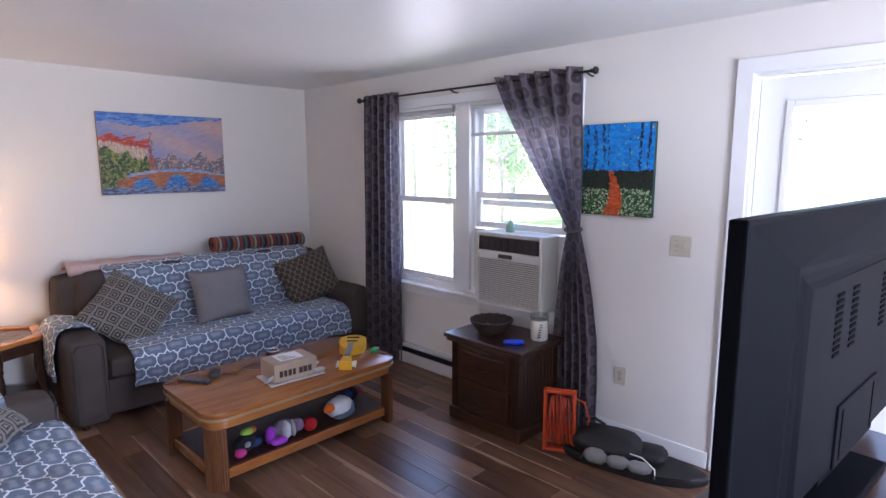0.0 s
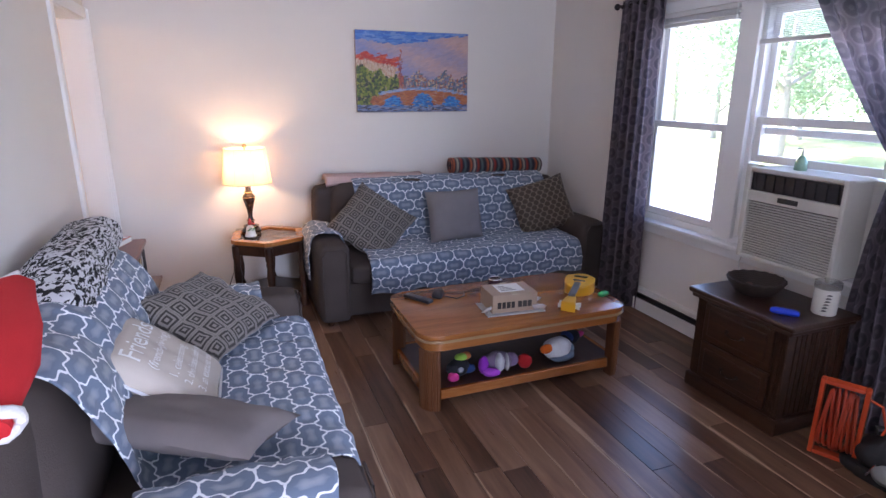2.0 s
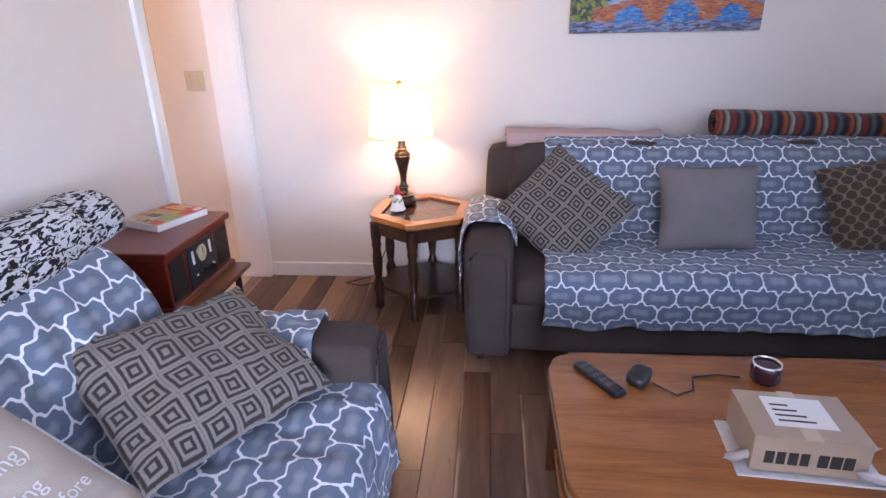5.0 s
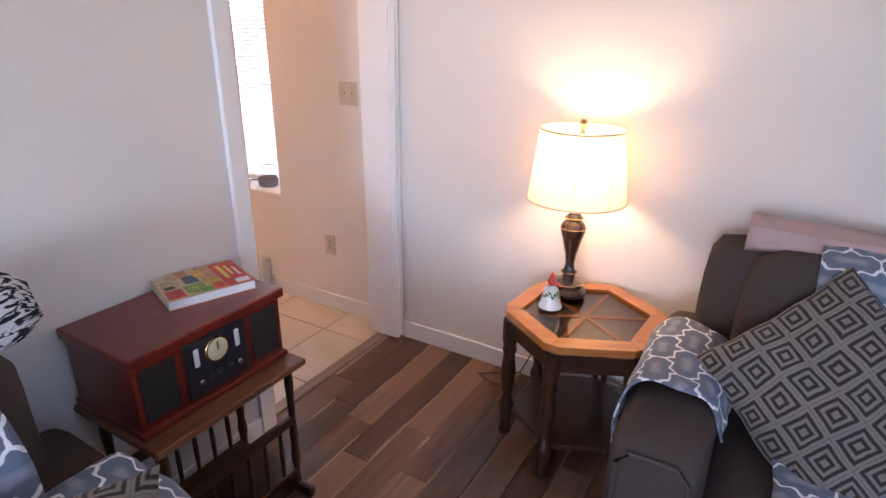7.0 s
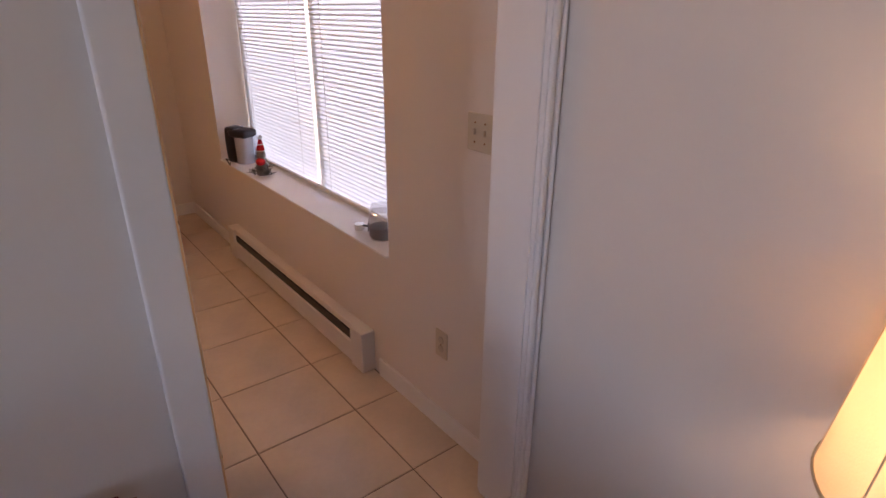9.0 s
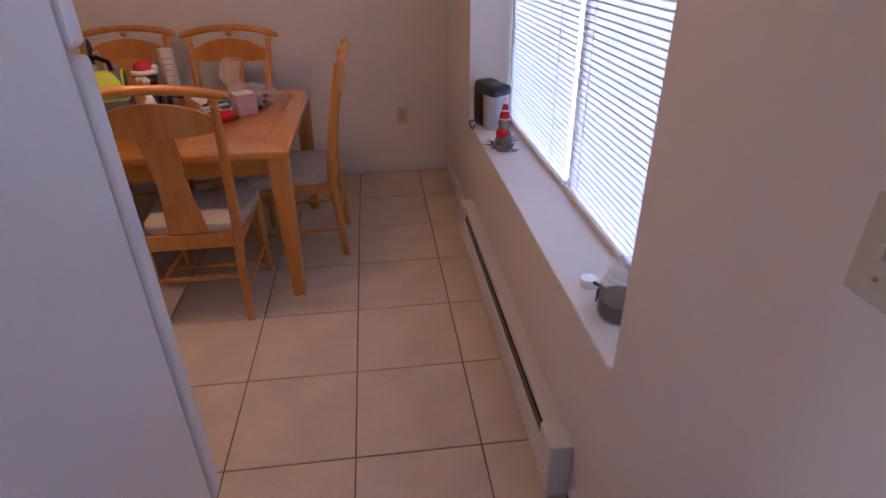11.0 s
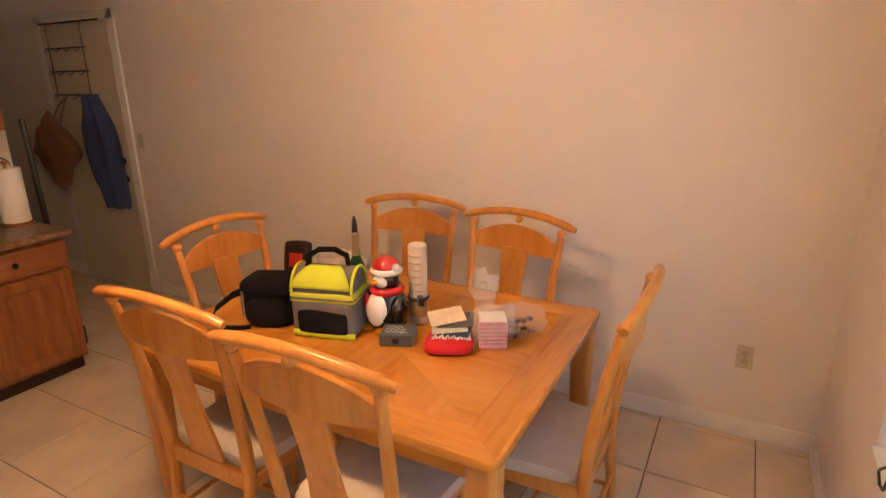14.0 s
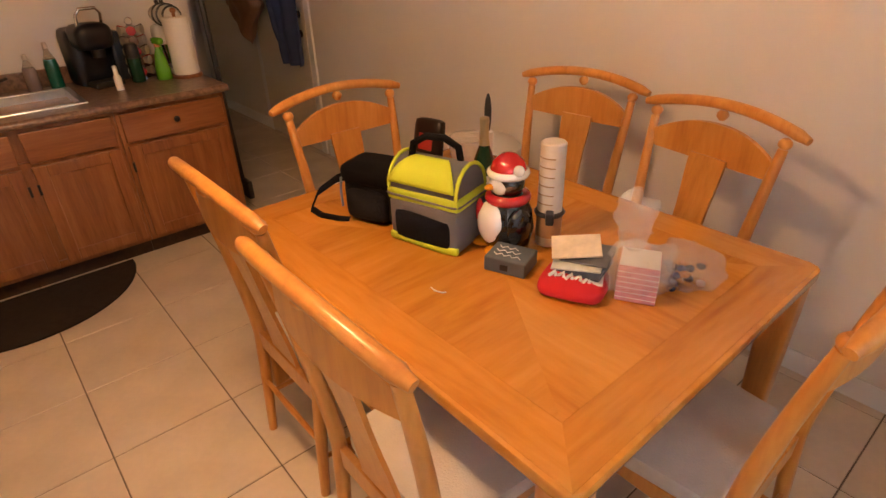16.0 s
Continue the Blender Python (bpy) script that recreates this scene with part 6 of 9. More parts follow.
# ---- kitchen: refrigerator beside the opening ----
FRW = mat("fridge_enamel", (0.74, 0.75, 0.78), rough=0.3, var=0.03, scale=3, bump=0.05, bscale=180)
fg = empty("refrigerator", pose(0, 0, 0), "white refrigerator standing against the partition wall", "refrigerator")
part("body", B(-1.395, -0.56, 3.40, 4.135, 0.02, 1.72, 0.012), FRW, fg)
part("gasket", B(-1.412, -1.394, 3.415, 4.12, 0.06, 1.71), mat("fridge_gasket", (0.34, 0.36, 0.40), rough=0.7), fg, "grey door gasket")
for z0, z1, n in ((0.07, 1.345, "door"), (1.36, 1.72, "freezer_door")):
    d = part(n, B(-1.48, -1.411, 3.40, 4.135, z0, z1, 0.014, 3), FRW, fg)
    part("handle", tube(bmesh.new(), [(-1.48, 3.47, z1 - 0.06), (-1.515, 3.47, z1 - 0.09), (-1.515, 3.47, max(z0 + 0.1, z1 - 0.5)), (-1.48, 3.47, max(z0 + 0.07, z1 - 0.53))], 0.011, 8), FRW, d, smooth=True)
part("kick_plate", B(-1.39, -1.37, 3.42, 4.11, 0.0, 0.07), BLACKPL, fg)
for y in (3.45, 4.08):
    part("foot", lathe(bmesh.new(), [(0.02, 0), (0.02, 0.03)], 10, (-0.65, y, 0)), BLACKPL, fg)

# worn bare-wood edges of the opening
PINE = mat("bare_pine_edge", (0.70, 0.44, 0.22), rough=0.6, var=0.25, scale=10, stretch=(1, 1, 0.2))
for x0, x1, y in ((-0.452, -0.414, OP_Y0 + 0.0205), (-0.3265, -0.3105, OP_Y0 + 0.0145)):
    bm = B(x0, x1, y - 0.002, y + 0.002, 0.012, OP_Z - 0.03)
    bmesh.ops.subdivide_edges(bm, edges=[e for e in bm.edges if abs(e.verts[0].co.z - e.verts[1].co.z) > 1], cuts=60)
    for v in bm.verts:
        v.co.x += 0.003 * noise.noise(Vector((v.co.x * 20, 0, v.co.z * 6)))
    structure("trim_stop", bm, PINE, "bare pine edge where the paint is worn off the jamb", "trim")
for z in (0.46, 0.78, 1.27, 1.62):
    part("screw", tube(bmesh.new(), [(-0.318, OP_Y0 + 0.016, z), (-0.318, OP_Y0 + 0.0185, z)], 0.004, 8), DARKMET, None, "dark screw head in the door jamb", "screw")

# ---- living room: small things ----
def text(body, m, size, material, name, parent, extrude=0.0006):
    cu = bpy.data.curves.new(name, "FONT")
    cu.body, cu.size, cu.extrude = body, size, extrude
    tmp = bpy.data.objects.new(name, cu)
    me = bpy.data.meshes.new_from_object(tmp)
    bpy.data.objects.remove(tmp)
    me.materials.clear()
    me.materials.append(material)
    ob = new(name, me)
    ob.parent = parent
    ob.matrix_local = m
    return ob


# lettering bent onto the swollen face of the cushion
def letter(body, x, z, size):
    cu = bpy.data.curves.new("lettering", "FONT")
    cu.body, cu.size = body, size
    tmp = bpy.data.objects.new("lettering", cu)
    me = bpy.data.meshes.new_from_object(tmp)
    bpy.data.objects.remove(tmp)
    bm = bmesh.new()
    bm.from_mesh(me)
    bpy.data.meshes.remove(me)
    bmesh.ops.triangulate(bm, faces=bm.faces)
    for _ in range(2):
        bmesh.ops.subdivide_edges(bm, edges=[e for e in bm.edges if e.calc_length() > 0.03], cuts=1)
    for v in bm.verts:
        X, Z = x + v.co.x, z + v.co.y
        a, b = X / 0.235, (Z - 0.235) / 0.235
        k = max(0.0, (1 - a ** 4) * (1 - b ** 4)) ** 0.55
        wr = 0.006 * noise.noise(Vector((a * 2.3 + 5, b * 2.3, -1))) + 0.004 * noise.noise(Vector((a * 6 + 5, b * 5, -1)))
        v.co = Vector((X, -(0.07 * k + wr * k) - 0.003, Z))
    part("lettering", bm, TRIM, fr, "white printed lettering")


letter("Friends", -0.17, 0.335, 0.105)
letter("(frends-giv-ing)", -0.165, 0.275, 0.05)
letter("1. celebrating", -0.16, 0.20, 0.047)
letter("2. the feast before", -0.16, 0.145, 0.043)
letter("3. an excuse to", -0.16, 0.09, 0.047)

# radio cabinet on its magazine stand
def radio():
    e = empty("record_player_radio", pose(-0.325, 3.545, 0.548), "cherry wood retro radio cabinet with a round dial", "radio")
    L, D, Hh = 0.505, 0.325, 0.243
    part("body", B(0.012, D - 0.018, 0.008, L - 0.008, 0.012, Hh - 0.02, 0.003), CHERRY, e)
    part("lid", B(0.0, D, -0.003, L + 0.003, Hh - 0.03, Hh, 0.006, 3), CHERRY, e)
    part("plinth", B(0.004, D - 0.004, 0.0, L, 0.0, 0.022, 0.005), CHERRY, e)
    xf = D - 0.017
    for y0 in (0.025, L - 0.125):
        part("speaker_grille", B(xf - 0.004, xf + 0.003, y0, y0 + 0.10, 0.04, Hh - 0.05, 0.002), mat("speaker_cloth", (0.02, 0.016, 0.014), rough=0.95, bump=0.5, bscale=500), e, "black speaker cloth")
    part("front_panel", B(xf - 0.002, xf + 0.005, 0.15, L - 0.15, 0.03, Hh - 0.04, 0.003), BLACKPL, e, "black control panel")
    yc = L / 2
    part("dial", lathe(bmesh.new(), [(0.034, 0), (0.034, 0.004), (0.030, 0.006)], 28), mat("cream_dial", (0.62, 0.55, 0.35), rough=0.35), e, "cream tuning dial", m=pose(xf + 0.004, yc, 0.150, 0, 90, 0), smooth=True)
    part("dial_ring", tube(bmesh.new(), [(0, 0.036 * math.cos(a * math.pi / 14), 0.036 * math.sin(a * math.pi / 14)) for a in range(28)], 0.004, 6, True), BRASS, e, m=pose(xf + 0.006, yc, 0.150), smooth=True)
    part("dial_needle", B(xf + 0.0105, xf + 0.012, yc - 0.002, yc + 0.002, 0.15, 0.176), BLACKPL, e)
    for y in (yc - 0.075, yc + 0.062):
        part("meter", B(xf + 0.003, xf + 0.008, y, y + 0.016, 0.125, 0.18, 0.003), WHITEPL, e, "white meter strip")
    for k in range(5):
        part("knob", lathe(bmesh.new(), [(0.009, 0), (0.009, 0.01), (0.007, 0.013)], 12), (BLACKPL, CHROME)[k in (0, 4)], e, m=pose(xf + 0.005, yc - 0.066 + k * 0.033, 0.078, 0, 90, 0), smooth=True)


radio()
mg = empty("magazine_stand", pose(-0.325, 3.545, 0), "dark cherry magazine stand with spindles under the radio", "stand")
part("top_shelf", B(-0.0, 0.385, -0.01, 0.52, 0.525, 0.5475, 0.006), wood("stand_wood", (0.10, 0.035, 0.015), (0.18, 0.07, 0.03), (0.26, 0.11, 0.05), axis=1, scale=2, rough=0.3), mg)
for y in (0.03, 0.485):
    for x in (0.06, 0.33):
        part("post", lathe(bmesh.new(), [(0.014, 0.03), (0.012, 0.1), (0.018, 0.16), (0.013, 0.2), (0.016, 0.26), (0.011, 0.32), (0.015, 0.45), (0.012, 0.525)], 12, (x, y, 0)), WALNUT, mg, smooth=True)
    part("foot", B(0.0, 0.40, y - 0.016, y + 0.016, 0.0, 0.045, 0.012), WALNUT, mg)
for x in (0.06, 0.33):
    part("rail", B(x - 0.01, x + 0.01, 0.03, 0.485, 0.29, 0.325, 0.005), WALNUT, mg)
    part("rail", B(x - 0.01, x + 0.01, 0.03, 0.485, 0.08, 0.11, 0.005), WALNUT, mg)
    for k in range(6):
        y = 0.09 + k * 0.067
        part("spindle", tube(bmesh.new(), [(x, y, 0.105), (x, y, 0.2), (x, y, 0.295)], [0.006, 0.009, 0.006], 8), WALNUT, mg, smooth=True)
part("rack_floor", B(0.05, 0.34, 0.03, 0.485, 0.085, 0.097), WALNUT, mg)

PAPER = mat("white_paper", (0.75, 0.74, 0.72), rough=0.7, var=0.04)


def book(name, m, w, d, t, cover, label, patches=()):
    e = empty(name, m, label, "book")
    part("page_block", B(-w / 2 + 0.002, w / 2 - 0.004, -d / 2 + 0.003, d / 2 - 0.003, 0.001, t - 0.001), PAPER, e)
    part("cover", B(-w / 2, w / 2, -d / 2, d / 2, t - 0.001, t), cover, e)
    part("cover", B(-w / 2, w / 2, -d / 2, d / 2, 0, 0.001), cover, e)
    for k, (x0, x1, y0, y1, c) in enumerate(patches):
        part("cover_picture", B(x0 * w - w / 2, x1 * w - w / 2, y0 * d - d / 2, y1 * d - d / 2, t, t + 0.0004 + 0.0001 * k), mat("print_%d_%s" % (k, name), c, rough=0.35, var=0.5, scale=40, bump=0), e)
    return e


ORANGE = mat("orange_print", (0.45, 0.25, 0.12), rough=0.3, var=0.5, scale=25)
book("cook_book", pose(-0.208, 3.92, 0.7915, 0, 0, 70.5), 0.258, 0.21, 0.028, ORANGE, "thick colourful cookery magazine lying on the radio",
     ((0.0, 0.5, 0.0, 1.0, (0.55, 0.42, 0.25)), (0.03, 0.22, 0.05, 0.35, (0.5, 0.05, 0.05)), (0.05, 0.25, 0.5, 0.9, (0.45, 0.35, 0.2)), (0.25, 0.48, 0.1, 0.4, (0.25, 0.35, 0.06)), (0.3, 0.46, 0.45, 0.75, (0.06, 0.09, 0.14)), (0.5, 0.7, 0.1, 0.5, (0.5, 0.3, 0.05)), (0.68, 0.98, 0.03, 0.97, (0.55, 0.04, 0.03)), (0.8, 0.96, 0.06, 0.22, (0.7, 0.7, 0.7)),
      (0.06, 0.17, 0.40, 0.50, (0.05, 0.05, 0.06)), (0.02, 0.14, 0.72, 0.96, (0.62, 0.50, 0.36)), (0.27, 0.40, 0.78, 0.96, (0.50, 0.20, 0.05)), (0.44, 0.56, 0.62, 0.86, (0.62, 0.34, 0.04)), (0.40, 0.52, 0.04, 0.18, (0.10, 0.34, 0.05)), (0.55, 0.66, 0.05, 0.26, (0.60, 0.06, 0.03)),
      (0.74, 0.79, 0.32, 0.86, (0.80, 0.62, 0.10)), (0.83, 0.86, 0.40, 0.80, (0.80, 0.62, 0.10)), (0.90, 0.93, 0.34, 0.70, (0.75, 0.72, 0.66))))

# bell ornament and cord on the end table
bl = empty("bell_ornament", pose(0.618, 4.80, 0.5705), "white china bell with a red bird on top", "ornament")
CHINA = mat("white_china", (0.75, 0.74, 0.70), rough=0.15, var=0.03, coat=0.4)
part("bell", lathe(bmesh.new(), [(0.045, 0), (0.046, 0.004), (0.038, 0.02), (0.032, 0.05), (0.027, 0.072), (0.014, 0.084), (0.006, 0.088)], 20), CHINA, bl, smooth=True)
for k in range(7):
    a = -2.0 + k * 0.3
    part("painted_leaf", B(-0.008, 0.008, -0.001, 0.001, -0.004, 0.004, 0.001), mat("leaf_green", (0.05, 0.22, 0.05), rough=0.4), bl, m=pose(0.034 * math.cos(a), 0.034 * math.sin(a), 0.05 + 0.008 * (k % 3), 0, 20 * k, math.degrees(a) + 90))
bd = bmesh.new()
lathe(bd, [(0.004, 0.082), (0.014, 0.092), (0.017, 0.104), (0.012, 0.116), (0.011, 0.124), (0.005, 0.134), (0.001, 0.142)], 14)
tube(bd, [(0.01, 0, 0.1), (0.03, 0.0, 0.094), (0.04, 0, 0.09)], [0.009, 0.006, 0.002], 8)
part("bird", bd, mat("bird_red", (0.50, 0.04, 0.03), rough=0.3), bl, "red bird", smooth=True)
part("lamp_cord", tube(bmesh.new(), [(0.62, 5.02, 0.576), (0.52, 5.115, 0.56), (0.49, 5.125, 0.45), (0.47, 5.12, 0.2), (0.40, 5.10, 0.03), (0.30, 5.07, 0.008), (0.22, 5.02, 0.006), (0.32, 4.98, 0.006), (0.42, 5.03, 0.006)], 0.0035, 6), BLACKPL, None, "dark lamp cord trailing from the end table to the floor", "cord", smooth=True)

# blanket folded over the loveseat's back
def leopard():
    m = mat("leopard_fleece", (0.7, 0.7, 0.7), rough=0.95, bump=0)
    nt = m.node_tree
    tc = nt.nodes.new("ShaderNodeTexCoord")
    mp = nt.nodes.new("ShaderNodeMapping")
    mp.inputs["Scale"].default_value = (1, 0.45, 1)
    nt.links.new(tc.outputs["UV"], mp.inputs[0])
    vo = nt.nodes.new("ShaderNodeTexNoise")
    vo.inputs["Scale"].default_value = 62
    vo.inputs["Detail"].default_value = 2
    vo.inputs["Distortion"].default_value = 1.2
    nt.links.new(mp.outputs[0], vo.inputs["Vector"])
    nt.links.new(ramp(nt, vo.outputs["Fac"], [(0.47, (0.008, 0.008, 0.01)), (0.52, (0.66, 0.66, 0.69))]), nt.nodes["Principled BSDF"].inputs["Base Color"])
    nz = nt.nodes.new("ShaderNodeTexNoise")
    nz.inputs["Scale"].default_value = 300
    bp = nt.nodes.new("ShaderNodeBump")
    bp.inputs["Strength"].default_value = 0.6
    bp.inputs["Distance"].default_value = 0.006
    nt.links.new(nz.outputs["Fac"], bp.inputs["Height"])
    nt.links.new(bp.outputs[0], nt.nodes["Principled BSDF"].inputs["Normal"])
    return m


LEO = leopard()
BLKF = mat("black_fleece", (0.008, 0.008, 0.009), rough=0.95, bump=0.5, bscale=200)


def fold(u, v):
    a = u * 2 * math.pi
    y = 2.45 + 0.95 * v
    top = 0.945 + 0.055 * v - 0.10 * max(0, 0.35 - v) / 0.35 * 0.6
    rx = 0.145 * (1 - 0.15 * v)
    rz = 0.075 + 0.01 * math.sin(v * 5)
    ends = min(1.0, (min(v, 1 - v) / 0.05 + 0.15)) ** 0.5
    c, s = math.cos(a), math.sin(a)
    q = lambda t: math.copysign(abs(t) ** 0.75, t)
    x = -0.13 + rx * q(c) * (0.75 + 0.25 * ends)
    z = top + rz * q(s) * ends - 0.22 * max(0, c) ** 2 * rx
    n = 0.02 * noise.noise(Vector((x * 5, y * 4, z * 5))) + 0.008 * noise.noise(Vector((x * 14, y * 12, z * 14)))
    return Vector((x + n, y + n, z + n))


bk = empty("fleece_blanket", None, "black and white leopard fleece blanket folded on the loveseat back", "blanket")
part("folds", sheet(fold, 40, 60, 0.75, 1.07), LEO, bk, smooth=True)


def lining(u, v):
    p = fold(u, 0.012)
    k = v
    c = Vector((-0.13, p.y, 0.935))
    return p.lerp(c, k) + Vector((0, -0.03 * math.sin(k * 3.1) - 0.012 * math.sin(k * 16), 0))


part("lining", sheet(lining, 40, 10, 0.7, 0.1), BLKF, bk, "black fleece lining", smooth=True)

# santa hat on the loveseat's back
ht = empty("santa_hat", pose(-0.09, 1.60, 0.985, -82, 0, 4) @ Matrix.Scale(1.38, 4, Vector((0, 0, 1))), "red felt santa hat with white edging lying on the loveseat back", "hat")
RED = mat("red_felt", (0.55, 0.015, 0.02), rough=0.9, var=0.12, scale=10, bump=0.4, bscale=260)
FLUFF = mat("white_fluff", (0.75, 0.74, 0.74), rough=0.98, var=0.08, scale=30, bump=1.0, bscale=160)
bm = lathe(bmesh.new(), [(0.13, 0.0), (0.137, 0.05), (0.135, 0.18), (0.115, 0.32), (0.08, 0.45), (0.045, 0.54), (0.012, 0.575)], 22)
for v in bm.verts:
    v.co.y *= 0.34
    v.co += 0.02 * Vector((noise.noise(v.co * 9), noise.noise(v.co * 9 + Vector((4, 0, 0))), noise.noise(v.co * 9 + Vector((0, 7, 0))) * 0.5))
part("crown", bm, RED, ht, smooth=True)
part("brim", tube(bmesh.new(), [(0.138 * math.cos(a * math.pi / 14), 0.05 * math.sin(a * math.pi / 14), 0.018 + 0.006 * math.sin(a * 1.7)) for a in range(28)], 0.013, 10, True), FLUFF, ht, "white fluffy brim", smooth=True)
part("edging", tube(bmesh.new(), [(-0.137, 0, 0.03), (-0.142, 0, 0.18), (-0.122, 0, 0.32), (-0.086, 0, 0.45), (-0.05, 0, 0.54), (0.0, 0, 0.585)], 0.009, 8), FLUFF, ht, "white edging", smooth=True)

# rolled blanket and pink throw on the sofa's back
def stripes():
    m, nt, b, u, v, weave = uvmat("woven_stripe", (0.16, 1.0))
    f = mathn(nt, "FRACT", u)
    stops = [(0.0, (0.02, 0.018, 0.03)), (0.14, (0.38, 0.09, 0.03)), (0.22, (0.02, 0.02, 0.03)), (0.36, (0.35, 0.32, 0.26)), (0.42, (0.03, 0.05, 0.06)), (0.55, (0.26, 0.03, 0.02)), (0.66, (0.02, 0.02, 0.03)), (0.78, (0.08, 0.12, 0.13)), (0.9, (0.02, 0.018, 0.03))]
    r = ramp(nt, mathn(nt, "ADD", f, mathn(nt, "MULTIPLY_ADD", weave, 0.06, -0.03)), stops)
    nt.links.new(r, b.inputs["Base Color"])
    return m


STR = stripes()


def roll(u, v):
    a = v * 2 * math.pi * 1.0
    x = 2.30 + 0.88 * u
    r = 0.066 + 0.006 * noise.noise(Vector((u * 9, math.cos(a) * 2, math.sin(a) * 2)))
    return Vector((x, 4.90 + r * math.cos(a), 1.03 - 0.03 * u + r * math.sin(a)))


rb = empty("rolled_blanket", None, "dark striped woven blanket rolled up on the sofa back", "blanket")
part("roll", sheet(roll, 50, 26, 0.88, 0.42), STR, rb, smooth=True)
for s, x in ((0, 2.302), (1, 3.178)):
    bm = bmesh.new()
    pts = [(x, 4.90 + 0.011 * k / 6 * math.cos(k * 0.6) * 0.9, 1.03 - 0.03 * s + 0.011 * k / 6 * math.sin(k * 0.6) * 0.9) for k in range(0, 36)]
    lathe(bm, [(0.064, -0.004), (0.064, 0.004)], 20)
    part("rolled_end", bm, mat("rust_end", (0.30, 0.08, 0.035), rough=0.95, var=0.6, scale=40), rb, m=pose(x, 4.90, 1.03 - 0.03 * s, 0, 90, 0))
    part("rolled_end", tube(bmesh.new(), [(p[0] + (-0.005 if s == 0 else 0.005), p[1], p[2]) for p in pts], 0.004, 5), mat("dark_end", (0.02, 0.018, 0.025), rough=0.95), rb)


def pinkthrow(u, v):
    x = 1.22 + 0.83 * u
    y = 4.84 + 0.22 * v
    z = 0.972 + 0.028 * math.sin(v * math.pi) - 0.02 * u + 0.012 * noise.noise(Vector((x * 6, y * 9, 0)))
    if v < 0.1:
        z -= 0.03
    return Vector((x, y + 0.015 * noise.noise(Vector((x * 5, 3, v))), z))


solid(part("pink_throw", sheet(pinkthrow, 40, 14, 0.83, 0.22), mat("pink_fleece", (0.50, 0.36, 0.34), rough=0.98, var=0.1, scale=14, bump=0.5, bscale=220), None, "pale pink throw folded along the sofa back", "blanket", smooth=True), 0.035, -1)

# on the coffee table
CT = 0.4405
CARD = mat("cardboard", (0.40, 0.30, 0.22), rough=0.85, var=0.08, scale=10, bump=0.1)
INK = mat("dark_ink", (0.03, 0.025, 0.022), rough=0.8)
bx = empty("cardboard_box", pose(1.945, 3.07, CT, 0, 0, -5), "small brown cardboard box with white label and dark print", "box")
part("carton", B(-0.135, 0.135, -0.10, 0.10, 0.012, 0.115, 0.002), CARD, bx)
part("flap", B(-0.134, 0.134, -0.099, 0.0, 0.1155, 0.118), CARD, bx)
part("label", B(-0.075, 0.075, -0.055, 0.07, 0.1185, 0.1195), PAPER, bx, "white address label")
for k in range(4):
    part("label_print", B(-0.06, 0.03 - 0.015 * k, -0.035 + k * 0.022, -0.028 + k * 0.022, 0.1196, 0.12), INK, bx)
for k, (x, w) in enumerate(((-0.105, 0.022), (-0.077, 0.02), (-0.05, 0.022), (-0.022, 0.02), (0.018, 0.024), (0.046, 0.026), (0.076, 0.024))):
    part("printed_bar", B(x, x + w, -0.1012, -0.1, 0.038, 0.075, 0.0), INK, bx, "dark printed mark")
part("tape", B(-0.02, 0.02, -0.1006, 0.1006, 0.1155, 0.1182), mat("packing_tape", (0.55, 0.46, 0.34), rough=0.2), bx)
part("wrapping", B(-0.165, 0.185, -0.115, 0.10, 0.0, 0.006, 0.002), mat("plastic_wrap", (0.62, 0.60, 0.60), rough=0.2, var=0.2, scale=30, bump=0.5), bx, "crumpled pale plastic wrap")
for k, (x, y, a) in enumerate(((-0.16, -0.05, 30), (0.15, -0.09, -20), (0.155, 0.02, 10))):
    part("wrapping", pillow(0.08, 0.06, 0.02, 6, seed=k), mat("plastic_fold", (0.66, 0.64, 0.64), rough=0.15, bump=0.4), bx, m=pose(x, y, 0.012, 50, 0, a), smooth=True)

cd = empty("glass_candle", pose(2.02, 3.40, CT), "small dark glass candle jar on the coffee table", "candle")
part("jar", lathe(bmesh.new(), [(0.038, 0), (0.045, 0.01), (0.046, 0.05), (0.04, 0.06)], 20), mat("plum_wax_glass", (0.05, 0.015, 0.03), rough=0.08, coat=0.6, var=0.2), cd, smooth=True)
part("rim", tube(bmesh.new(), [(0.041 * math.cos(a * math.pi / 10), 0.041 * math.sin(a * math.pi / 10), 0.064) for a in range(20)], 0.004, 6, True), CHROME, cd, smooth=True)

rm = empty("remote_control", pose(1.495, 3.37, CT, 0, 0, -58), "black remote control lying on the coffee table", "remote control")
part("body", B(-0.10, 0.10, -0.024, 0.024, 0, 0.02, 0.007, 3), BLACKPL, rm)
for k in range(5):
    for j in (-1, 0, 1):
        part("button", B(-0.075 + k * 0.03, -0.06 + k * 0.03, j * 0.013 - 0.004, j * 0.013 + 0.004, 0.019, 0.0215, 0.001), mat("grey_button", (0.12, 0.12, 0.13), rough=0.5), rm)
cp = empty("game_controller", pose(1.625, 3.38, CT, 0, 0, 60), "small black gadget beside the remote control", "gadget")
part("body", puff(bmesh.new(), -0.045, 0.045, -0.03, 0.03, 0, 0.035, 0.012, 0.004, 5), BLACKPL, cp, smooth=True)
part("light", B(0.0, 0.02, -0.008, 0.008, 0.0345, 0.037, 0.001), mat("blue_dot", (0.1, 0.14, 0.4), rough=0.3), cp, "blue window")
